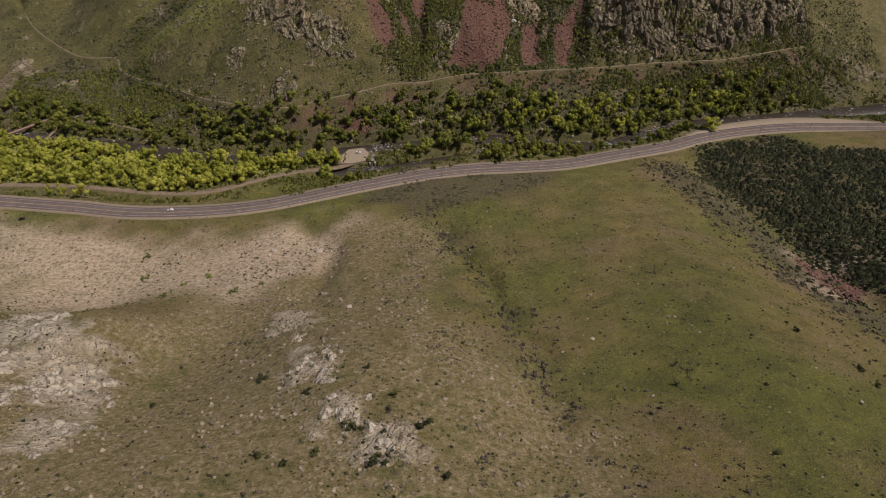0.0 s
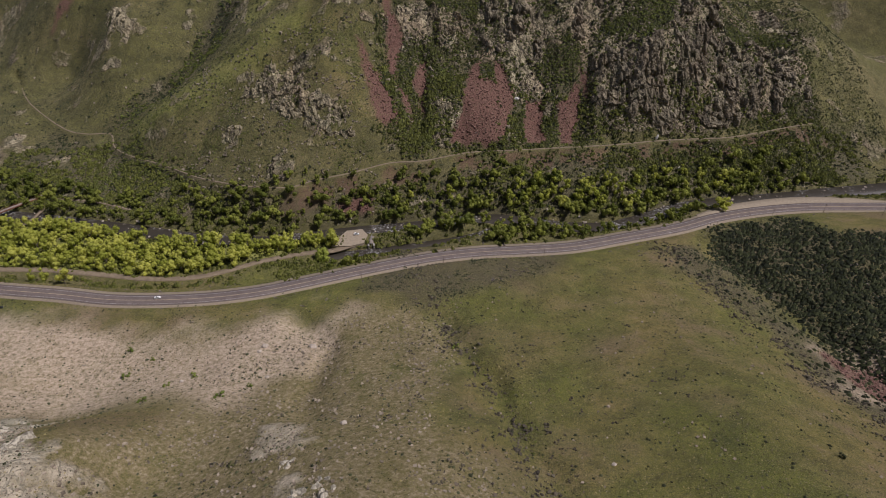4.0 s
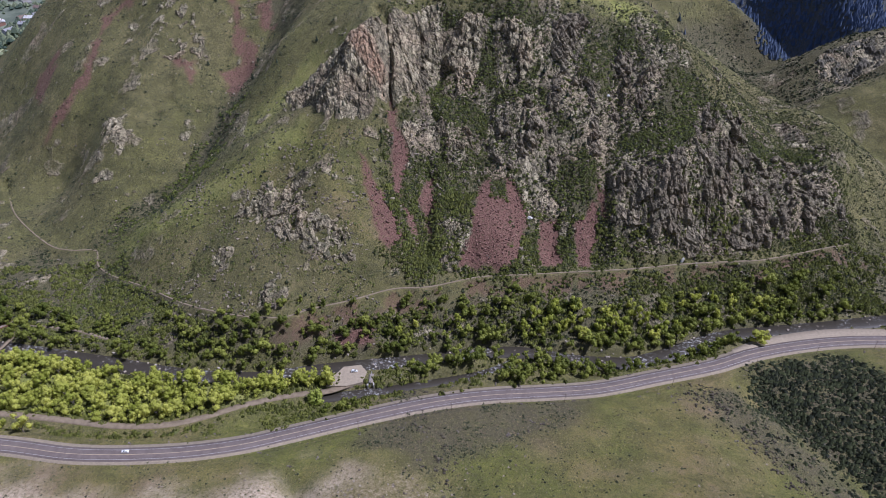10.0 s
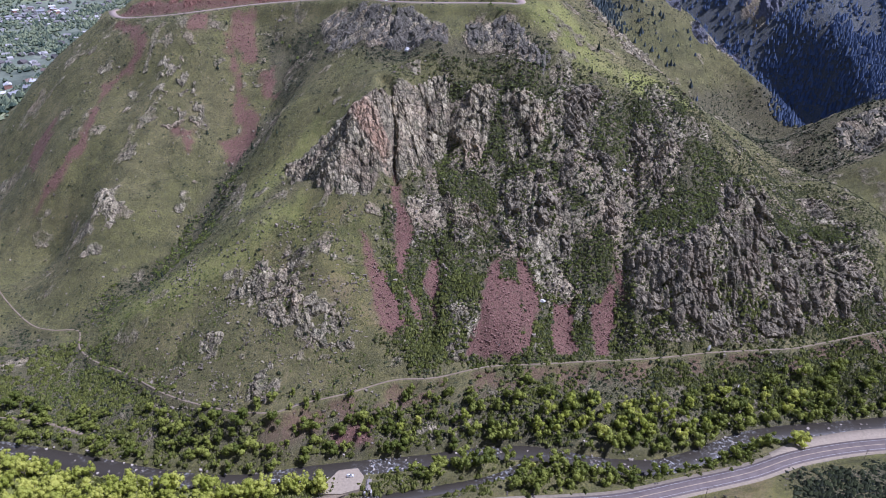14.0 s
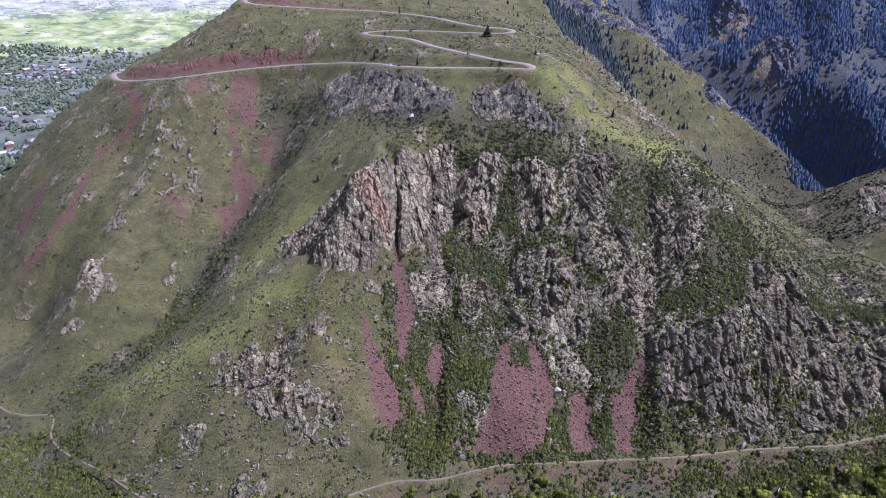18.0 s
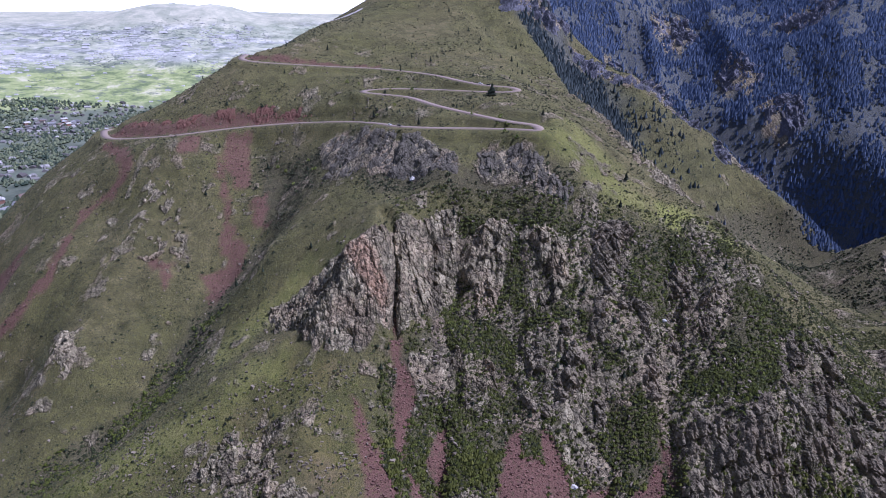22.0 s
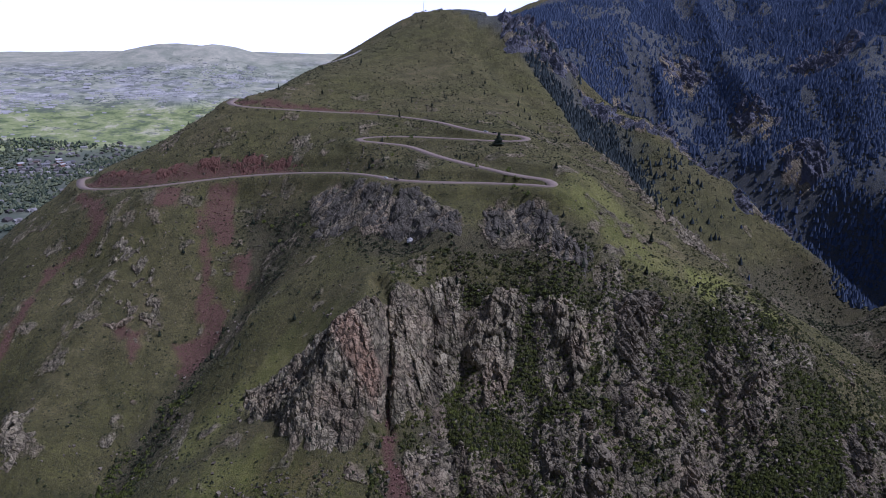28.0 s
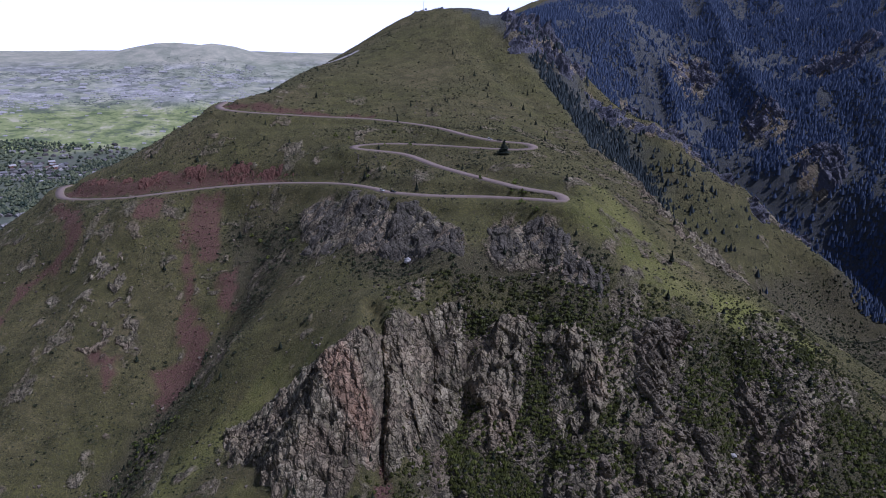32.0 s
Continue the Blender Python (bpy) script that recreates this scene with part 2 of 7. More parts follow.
# ---- land form: ridge, spur, gully and valley lines (x, y, height) ----
LAND = {
    "north hill crest": [(-300, -60, 250), (-150, 0, 215), (0, 0, 195), (150, 0, 200), (330, 0, 180), (0, -300, 300), (400, -300, 300), (-500, -300, 280), (600, 0, 150)],
    "north hill face": [(-8, 117, 146), (-27, 143, 137), (-4, 170, 123), (45, 192, 101), (70, 133, 127), (107, 138, 131), (167, 158, 118), (154, 176, 115), (42, 265, 70), (7, 283, 60), (65, 319, 51), (130, 300, 60), (150, 240, 88), (100, 230, 90)],
    "north hill toe": [(130, 370, 36), (60, 372, 36), (-34, 366, 32), (-91, 335, 33), (-126, 322, 33), (-191, 285, 31), (-268, 315, 28), (-190, 338, 23), (-20, 330, 40), (190, 395, 27)],
    "west rock spur": [(-168, 155, 121), (-158, 187, 108), (-135, 180, 90), (-80, 210, 84), (-70, 160, 115), (-210, 240, 50), (-100, 265, 50), (-250, 180, 110), (-330, 230, 70), (-400, 300, 30)],
    "east draw": [(200, 250, 62), (261, 302, 29), (245, 350, 24), (215, 405, 20), (290, 200, 70), (330, 330, 45), (300, 400, 40), (255, 431, 27), (380, 420, 42), (420, 330, 60), (340, 250, 70)],
    "road bench": [(-520, 372, 17), (-400, 377, 17), (-287, 369, 17), (-232, 362, 17), (-178, 363, 17), (-137, 369, 17), (-103, 379, 17), (-60, 393, 17), (-15, 406, 17), (24, 413, 17), (63, 416, 17), (100, 420, 17), (142, 431, 17), (186, 443, 17), (220, 456, 17), (257, 465, 17), (294, 470, 17), (332, 471, 17), (430, 470, 17), (560, 460, 18)],
    "river bed": [(-700, 560, 7), (-520, 510, 7), (-420, 482, 6), (-322, 466, 6), (-255, 453, 6), (-200, 442, 6), (-148, 438, 6), (-100, 446, 6), (-63, 452, 6), (-25, 457, 6), (14, 464, 7), (45, 466, 7), (70, 462, 7), (94, 456, 7), (128, 454, 7), (155, 461, 8), (200, 480, 8), (233, 487, 8), (270, 491, 9), (309, 496, 9), (348, 502, 9), (450, 515, 10), (560, 530, 11)],
    "south bank": [(-240, 490, 17), (-58, 466, 18), (40, 490, 27), (141, 485, 18), (-290, 480, 10), (-400, 520, 8), (-480, 580, 8), (210, 510, 22), (300, 530, 25)],
    "trail bench": [(-433, 657, 13), (-375, 604, 14), (-347, 591, 15), (-308, 564, 17), (-285, 544, 20), (-248, 523, 24), (-212, 499, 28), (-186, 486, 31), (-154, 475, 34), (-125, 472, 36), (-107, 480, 37), (-77, 490, 38), (-46, 503, 39), (-17, 505, 40), (21, 518, 40), (63, 522, 40), (102, 526, 40), (145, 530, 40), (191, 539, 39), (251, 546, 38), (271, 552, 37), (340, 572, 38)],
    "west slope": [(-400, 705, 30), (-323, 685, 88), (-420, 751, 80), (-386, 816, 138), (-362, 848, 155), (-528, 917, 118), (-356, 892, 201), (-306, 888, 213), (-560, 1010, 120), (-520, 800, 30), (-620, 950, 40), (-300, 620, 40)],
    "west gully": [(-285, 630, 42), (-255, 680, 70), (-237, 715, 94), (-262, 735, 100), (-274, 765, 122), (-218, 771, 117), (-200, 810, 148), (-233, 886, 197), (-180, 860, 190)],
    "rib ridge": [(-255, 560, 50), (-196, 584, 81), (-120, 580, 104), (-107, 558, 98), (-132, 572, 90), (-170, 610, 108), (-134, 640, 127), (-117, 676, 146), (-81, 662, 186), (-55, 698, 200), (-164, 733, 160), (-49, 760, 212), (-124, 854, 224)],
    "scree apron": [(29, 539, 63), (-1, 541, 64), (-60, 518, 62), (77, 553, 50), (8, 598, 99), (-40, 590, 96), (-70, 545, 82)],
    "cliff band": [(-27, 692, 162), (33, 685, 168), (98, 697, 184), (116, 649, 144), (146, 644, 128), (188, 587, 104), (191, 603, 114), (226, 648, 134), (235, 558, 46), (277, 581, 58), (320, 609, 85), (342, 619, 79), (325, 641, 105), (321, 700, 135), (250, 701, 164), (179, 677, 168), (188, 710, 176), (400, 640, 60)],
    "upper bench": [(59, 728, 218), (-26, 747, 226), (37, 760, 232), (-49, 790, 234), (110, 760, 220), (127, 857, 233), (230, 901, 177), (330, 780, 110), (420, 720, 60), (180, 800, 205)],
    "summit": [(-29, 1054, 288), (-160, 1072, 291), (-198, 1125, 309), (-265, 985, 262), (49, 1124, 292), (139, 1253, 304), (130, 1320, 360), (-50, 1250, 335), (-110, 1380, 378), (-85, 1470, 408), (-20, 1480, 408), (60, 1440, 396), (-175, 1340, 346), (-215, 1250, 325), (-330, 1130, 255), (-480, 1150, 180), (-450, 1350, 190), (-350, 1600, 220), (-200, 1700, 300)],
    "hill road": [(-445, 1020, 205), (-409, 968, 207), (-338, 932, 216), (-297, 930, 221), (-243, 935, 227), (-184, 926, 233), (-123, 893, 240), (-87, 853, 245), (-70, 828, 247), (-37, 808, 249), (2, 801, 250), (36, 786, 252), (53, 778, 254), (23, 806, 257), (-30, 863, 260), (-63, 913, 262), (-107, 930, 264), (-77, 947, 267), (4, 908, 269), (44, 902, 271), (14, 917, 274), (-47, 991, 278), (-109, 1025, 281), (-171, 1032, 283), (-254, 1039, 287), (-282, 1066, 289)],
    "south canyon": [(248, 1240, 241), (282, 1269, 232), (438, 1134, 85), (450, 1265, 150), (544, 1279, 161), (615, 1354, 275), (290, 1040, 92), (230, 1060, 140), (370, 990, 45), (455, 1085, 20), (420, 920, 25), (330, 1150, 165), (306, 829, 122), (468, 839, 70), (530, 850, 98), (620, 830, 125), (470, 770, 32), (405, 840, 45), (470, 975, 62), (500, 985, 80), (548, 1000, 96), (625, 1010, 112), (520, 935, 60), (650, 1090, 100), (800, 1150, 230), (340, 1345, 165), (240, 1390, 240), (170, 1480, 290), (370, 1230, 175), (400, 1190, 135)],
    "far range": [(450, 1480, 270), (350, 1620, 360), (250, 1650, 390), (700, 1600, 420), (450, 1750, 440), (1000, 1500, 470), (1000, 2000, 620), (500, 2300, 580), (1600, 2000, 700), (1500, 1200, 500), (900, 700, 200), (1400, 600, 350), (100, 2000, 420), (0, 3000, 400), (1000, 4000, 720), (2600, 3000, 800), (4000, 1000, 700), (900, 100, 250), (1500, -500, 400)],
    "plain": [(-700, 800, 14), (-800, 1200, 12), (-700, 600, 8), (-1000, 400, 15), (-900, 1800, 15), (-600, 2200, 60), (-400, 2800, 120), (-1500, 1000, 10), (-1500, 2200, 10), (-2500, 1500, 10), (-2500, 3000, 20), (-4500, 1000, 20), (-3500, 4500, 20), (-1200, 4500, 40), (-2500, 0, 20), (-800, 0, 60), (-800, -600, 200)],
}


SPOTS = np.array([p for line in LAND.values() for p in line], float)


def plate(a, b):
    d2 = ((a[:, None, :] - b[None]) ** 2).sum(-1) / 1e6
    return 0.5 * d2 * np.log(d2 + 1e-12)


_n = len(SPOTS)
_A = np.zeros((_n + 3, _n + 3))
_A[:_n, :_n] = plate(SPOTS[:, :2], SPOTS[:, :2]) - np.eye(_n) * 4e-5
_A[:_n, _n] = 1
_A[:_n, _n + 1:] = SPOTS[:, :2] / 1e3
_A[_n:, :_n] = _A[:_n, _n:].T
WEIGHTS = np.linalg.solve(_A, np.r_[SPOTS[:, 2], 0, 0, 0])


def base_height(x, y):
    q = np.stack([np.ravel(x), np.ravel(y)], 1).astype(float)
    out = np.empty(len(q))
    for i in range(0, len(q), 20000):
        s = q[i:i + 20000]
        out[i:i + 20000] = plate(s, SPOTS[:, :2]) @ WEIGHTS[:_n] + WEIGHTS[_n] + s / 1e3 @ WEIGHTS[_n + 1:]
    return out.reshape(np.shape(x))


def curve(points, step=4.0):
    """A smooth line through plan points, resampled."""
    p = np.array(points, float)
    p = np.vstack([2 * p[0] - p[1], p, 2 * p[-1] - p[-2]])
    out = []
    for i in range(1, len(p) - 2):
        n = max(2, int(np.linalg.norm(p[i + 1][:2] - p[i][:2]) / step))
        for k in range(n):
            t = k / n
            out.append(0.5 * (2 * p[i] + (p[i + 1] - p[i - 1]) * t + (2 * p[i - 1] - 5 * p[i] + 4 * p[i + 1] - p[i + 2]) * t * t
                              + (3 * p[i] - p[i - 1] - 3 * p[i + 1] + p[i + 2]) * t ** 3))
    out.append(p[-2])
    return np.array(out)


HIGHWAY = curve([(-620, 372, 18), (-400, 377, 18), (-287, 369, 18), (-232, 362, 18), (-178, 363, 18), (-137, 369, 18), (-103, 379, 18), (-60, 393, 18), (-15, 406, 18), (24, 413, 18), (63, 416, 18),
                 (100, 420, 18), (142, 431, 18), (186, 443, 18), (220, 456, 18), (257, 465, 18), (294, 470, 18), (332, 471, 18), (430, 470, 18), (560, 460, 18)])
RIVER = curve([(-700, 560, 7), (-520, 510, 7), (-420, 482, 7), (-322, 466, 7), (-255, 453, 7.4), (-200, 442, 7.6), (-148, 438, 7.8), (-100, 446, 8), (-63, 452, 8), (-25, 457, 8.3), (14, 464, 8.6), (45, 466, 8.8),
               (70, 462, 9), (94, 456, 9.2), (128, 454, 9.4), (155, 461, 9.7), (200, 480, 10), (233, 487, 10.2), (270, 491, 10.5), (309, 496, 11), (348, 502, 11), (450, 515, 11.5), (560, 530, 12)])
HILLROAD = curve([(-452, 1046, 204), (-446, 1020, 205), (-409, 968, 207), (-338, 932, 216), (-297, 930, 221), (-243, 935, 227), (-184, 926, 233), (-123, 893, 240), (-87, 853, 245), (-70, 828, 247), (-37, 808, 249), (2, 801, 250), (36, 786, 252),
                  (54, 777, 253), (52, 790, 255), (23, 806, 257), (-30, 863, 260), (-63, 913, 262), (-90, 928, 263), (-112, 934, 264.5), (-108, 946, 265.5), (-77, 947, 267), (-33, 929, 268), (4, 908, 269), (33, 895, 270), (46, 899, 271), (40, 914, 272.5), (14, 919, 274), (-12, 942, 276), (-47, 991, 278), (-109, 1025, 281),
                  (-171, 1032, 283), (-254, 1039, 287), (-282, 1066, 289), (-290, 1110, 291)])
TRAIL = curve([(-470, 710, 14), (-433, 657, 14), (-375, 604, 15), (-347, 591, 16), (-322, 589, 17), (-308, 564, 18), (-285, 544, 21), (-248, 523, 25), (-212, 499, 29), (-186, 486, 32), (-154, 475, 35), (-125, 472, 37), (-107, 480, 38), (-77, 490, 39), (-46, 503, 40),
               (-17, 505, 41), (21, 518, 41), (63, 522, 41), (102, 526, 41), (145, 530, 41), (191, 539, 40), (251, 546, 39), (271, 552, 38), (340, 572, 39)])
ACCESS = curve([(-390, 400, 13), (-306, 399, 13), (-282, 396, 14), (-250, 392, 14), (-218, 388, 14), (-188, 389, 14), (-164, 396, 14), (-140, 407, 14), (-110, 416, 14), (-87, 420, 14), (-72, 427, 14)])
PULLOUT = curve([(205, 459, 18), (228, 468, 18), (257, 474, 18), (290, 478.5, 18), (330, 480, 18), (370, 478, 18)])
CHANNEL = curve([(-93, 415, 11.0), (-70, 420, 10.6), (-40, 426, 10.2), (-5, 434, 10.0), (22, 442, 9.6), (45, 454, 9.2)])
BANKPATH = curve([(-355, 440, 10), (-342, 462, 10), (-339, 477, 10), (-333, 491, 11), (-294, 486, 11), (-263, 476, 11)])


def along(line, x, y, reach):
    """Distance to a line in the plan and the line's height at the nearest point, for points within reach."""
    d, z = np.full(x.shape, 1e9), np.zeros(x.shape)
    near = (x > line[:, 0].min() - reach) & (x < line[:, 0].max() + reach) & (y > line[:, 1].min() - reach) & (y < line[:, 1].max() + reach)
    px, py = x[near], y[near]
    bd, bz = np.full(px.shape, 1e9), np.zeros(px.shape)
    for a, b in zip(line[:-1], line[1:]):
        m = (np.abs(px - (a[0] + b[0]) / 2) < reach + 6) & (np.abs(py - (a[1] + b[1]) / 2) < reach + 6)
        if not m.any():
            continue
        e = b[:2] - a[:2]
        t = np.clip(((px[m] - a[0]) * e[0] + (py[m] - a[1]) * e[1]) / (e @ e), 0, 1)
        dd = np.hypot(px[m] - a[0] - t * e[0], py[m] - a[1] - t * e[1])
        zz = a[2] + t * (b[2] - a[2])
        cd, cz = bd[m], bz[m]
        w = dd < cd
        cd[w], cz[w] = dd[w], zz[w]
        bd[m], bz[m] = cd, cz
    d[near], z[near] = bd, bz
    return d, z


# ---- ground cover, drawn in the plan ----
ROCK = {
    "tawny cliff": [(-153, 681), (-127, 687), (-105, 690), (-82, 672), (-58, 696), (-32, 714), (-13, 723), (-10, 705), (-16, 676), (-25, 652), (-46, 638), (-54, 636), (-74, 618), (-94, 615), (-114, 631), (-138, 657)],
    "fin": [(-2, 703), (14, 717), (29, 716), (30, 692), (20, 670), (6, 660), (-1, 682)],
    "fin east": [(35, 704), (54, 701), (68, 697), (73, 673), (59, 660), (41, 665), (36, 686)],
    "shoulder crag": [(93, 698), (107, 706), (119, 685), (112, 662), (124, 654), (132, 640), (133, 616), (118, 608), (111, 626), (95, 631), (84, 646), (88, 674)],
    "middle crags": [(32, 647), (54, 647), (75, 647), (95, 631), (98, 614), (84, 596), (71, 592), (51, 597), (31, 607), (27, 627)],
    "gully crag": [(-11, 636), (10, 629), (15, 605), (2, 598), (-11, 614)],
    "scree rib": [(-11, 552), (0, 560), (11, 549), (9, 536), (-4, 536)],
    "east cliff": [(133, 596), (153, 604), (175, 597), (196, 604), (222, 645), (252, 660), (263, 643), (270, 629), (299, 640), (335, 622), (340, 590), (298, 576), (267, 561), (223, 548), (182, 545), (155, 550), (132, 568)],
    "nose outcrop": [(-172, 565), (-161, 575), (-140, 578), (-110, 546), (-82, 530), (-79, 513), (-99, 509), (-111, 522), (-159, 545)],
    "west knob": [(-352, 706), (-352, 720), (-326, 705), (-311, 685), (-317, 671), (-334, 680)],
    "rim west": [(-149, 877), (-128, 870), (-102, 846), (-67, 804), (-31, 785), (-10, 761), (-12, 744), (-44, 754), (-64, 770), (-94, 784), (-120, 793), (-140, 838)],
    "rim east": [(4, 773), (29, 769), (52, 759), (56, 744), (75, 728), (71, 717), (59, 722), (28, 739), (6, 742)],
    "low knob": [(-193, 533), (-179, 528), (-175, 516), (-190, 520)],
    "trail knob": [(-147, 500), (-135, 496), (-132, 484), (-141, 482)],
    "west ribs": [(-332, 860), (-312, 865), (-289, 848), (-262, 799), (-264, 778), (-293, 772), (-324, 819)],
    "east ribs": [(147, 691), (180, 682), (180, 660), (160, 636), (141, 642)],
    "east rocks": [(310, 700), (340, 705), (332, 654), (310, 655)],
    "upper fin": [(89, 689), (111, 719), (123, 708), (114, 680), (91, 667)],
    "white spur": [(-251, 240), (-220, 241), (-155, 178), (-139, 171), (-130, 153), (-123, 121), (-129, 97), (-138, 96)],
    "north slope ledge": [(-89, 215), (-67, 199), (-30, 133), (-8, 111), (-14, 92), (-34, 106), (-64, 150)],
    "creek spur": [(480, 938), (520, 925), (600, 935), (630, 990), (550, 992), (490, 976)],
    "summit crags": [(31, 1444), (124, 1381), (157, 1302), (128, 1265), (49, 1274)],
    "summit cap": [(-98, 1455), (-60, 1468), (-12, 1470), (-8, 1492), (-92, 1488)],
    "crest ribs": [(160, 775), (158, 800), (142, 850), (136, 905), (126, 960), (140, 960), (148, 905), (155, 850), (172, 800), (186, 772), (175, 765)],
    "second ridge": [(150, 1268), (215, 1262), (290, 1246), (322, 1205), (330, 1170), (312, 1190), (280, 1228), (215, 1244), (155, 1252)],
    "second ridge low": [(345, 1165), (375, 1168), (430, 1160), (455, 1150), (425, 1145), (380, 1152), (348, 1150)],
    "forest crag": [(300, 1440), (325, 1470), (350, 1445), (362, 1395), (335, 1385), (312, 1405)],
    "forest crag upper": [(235, 1500), (262, 1530), (300, 1515), (318, 1470), (285, 1455), (250, 1470)],
    "forest crag east": [(430, 1430), (455, 1470), (490, 1450), (500, 1390), (470, 1370), (440, 1395)],
    "forest crag low": [(470, 1330), (500, 1350), (530, 1330), (535, 1290), (505, 1275), (478, 1295)],
    "forest crag far": [(560, 1520), (600, 1560), (650, 1540), (655, 1480), (610, 1460), (575, 1480)],
    "forest crag high": [(350, 1600), (380, 1640), (430, 1625), (440, 1570), (400, 1550), (365, 1565)],
    "red cut": [(-405, 985), (-338, 945), (-297, 943), (-243, 947), (-185, 938), (-170, 936), (-185, 946), (-243, 958), (-297, 957), (-340, 964), (-392, 994)],
    "back ribs": [(170, 875), (206, 940), (253, 937), (189, 787), (161, 799)],
}
SCREE = {
    "S1": [(-77, 590), (-72, 591), (-63, 575), (-50, 559), (-44, 551), (-39, 534), (-41, 530), (-50, 525), (-57, 529), (-62, 541), (-67, 558), (-74, 581)],
    "S2": [(-55, 640), (-51, 640), (-48, 617), (-38, 608), (-35, 598), (-42, 586), (-41, 567), (-31, 554), (-25, 540), (-28, 532), (-35, 549), (-45, 565), (-49, 572), (-51, 601), (-53, 618)],
    "S3": [(-25, 591), (-14, 591), (-13, 567), (-16, 558), (-13, 540), (-19, 540), (-22, 554), (-27, 568)],
    "S4": [(18, 570), (29, 593), (33, 589), (34, 574), (42, 577), (49, 572), (48, 540), (47, 525), (13, 524), (5, 523), (9, 534), (16, 542), (17, 554)],
    "S4 side": [(45, 593), (51, 593), (56, 580), (63, 566), (58, 550), (52, 530), (47, 530), (48, 561), (44, 578)],
    "S5": [(71, 569), (91, 572), (88, 535), (74, 533), (70, 546)],
    "S6": [(118, 579), (123, 580), (122, 568), (119, 553), (113, 536), (102, 533), (100, 555), (103, 566), (112, 570)],
    "S6 top": [(122, 591), (129, 585), (129, 567), (124, 571)],
    "S7": [(-407, 954), (-366, 917), (-344, 877), (-358, 864), (-380, 856), (-386, 837), (-381, 793), (-386, 774), (-398, 757), (-419, 742), (-430, 735), (-421, 747), (-407, 764), (-395, 780), (-389, 797), (-392, 834), (-390, 855), (-374, 865), (-358, 877), (-374, 905), (-410, 944)],
    "S8": [(-261, 920), (-234, 922), (-219, 863), (-233, 862), (-246, 880), (-257, 891)],
    "S8 high": [(-309, 915), (-285, 916), (-279, 887), (-299, 881)],
    "S8 line": [(-262, 893), (-257, 893), (-235, 838), (-222, 813), (-207, 801), (-206, 778), (-217, 752), (-224, 736), (-234, 753), (-242, 776), (-226, 785), (-231, 803), (-236, 823)],
    "S8 east": [(-214, 850), (-202, 852), (-191, 818), (-205, 817)],
    "patch": [(-294, 786), (-270, 778), (-267, 767), (-271, 758), (-280, 768), (-296, 777)],
    "S9": [(-89, 470), (-60, 477), (-59, 465), (-86, 463)],
    "S10": [(-430, 1000), (-409, 977), (-338, 941), (-297, 939), (-243, 944), (-170, 928), (-170, 934), (-243, 957), (-297, 956), (-340, 964), (-400, 998)],
    "S12": [(-290, 1072), (-262, 1052), (-200, 1043), (-109, 1034), (-109, 1039), (-200, 1051), (-258, 1062), (-282, 1082)],
    "S13": [(232, 305), (262, 292), (268, 276), (250, 255), (232, 268)],
    "S11": [(-483, 826), (-470, 839), (-449, 841), (-443, 818), (-448, 780)],
}
DIRT = {
    "D1": [(-330, 350), (-240, 340), (-170, 322), (-100, 330), (-66, 330), (-70, 300), (-96, 272), (-106, 238), (-116, 226), (-150, 245), (-205, 244), (-250, 250)],
    "D2": [(237, 309), (273, 292), (248, 255), (227, 262)],
}
BRUSH = {
    "B1": [(212, 441), (279, 440), (290, 416), (400, 395), (420, 250), (300, 200), (262, 289), (240, 341), (204, 384)],
    "face": [(-9, 724), (89, 715), (183, 712), (225, 658), (340, 650), (345, 575), (150, 540), (-45, 515), (-50, 600)],
    "bank": [(-300, 470), (-130, 452), (0, 468), (130, 470), (380, 520), (380, 575), (150, 526), (0, 500), (-60, 486), (-125, 464), (-230, 500), (-310, 556), (-390, 590), (-420, 500)],
    "creek spur": [(420, 890), (500, 900), (640, 900), (680, 1010), (560, 1040), (450, 1000)],
    "creek side": [(330, 960), (440, 940), (520, 1040), (520, 1140), (400, 1110), (300, 1060)],
    "under rim": [(-140, 810), (-57, 742), (-6, 728), (80, 712), (85, 745), (30, 752), (-30, 752), (-110, 810)],
    "gully": [(-330, 590), (-281, 610), (-245, 640), (-222, 690), (-190, 735), (-175, 800), (-200, 800), (-228, 745), (-250, 690), (-265, 655), (-290, 640)],
    "upper gully": [(-225, 905), (-150, 870), (-140, 820), (-175, 790), (-205, 840)],
    "draw side": [(158, 411), (172, 368), (198, 331), (208, 299), (211, 239), (225, 196), (260, 200), (250, 260), (245, 320), (215, 380), (190, 420)],
    "B2": [(-56, 613), (-8, 678), (137, 667), (137, 597), (154, 537), (-45, 510), (-52, 554)],
    "B3": [(-43, 418), (23, 407), (92, 408), (68, 363), (28, 351), (-10, 335), (-58, 361)],
    "B4": [(-237, 726), (-198, 688), (-215, 640), (-256, 623), (-268, 617), (-252, 668)],
    "B5": [(-390, 600), (-298, 564), (-213, 504), (-196, 478), (-280, 485), (-337, 512)],
}


RUBBLE = [(-40, 340), (0, 318), (8, 270), (-8, 225), (0, 195), (28, 165), (60, 120), (60, 70), (-150, 60), (-190, 150), (-140, 230), (-110, 300)]
GROVE = [(-420, 402), (-300, 402), (-200, 396), (-110, 420), (-80, 432), (-140, 432), (-260, 446), (-420, 470)]


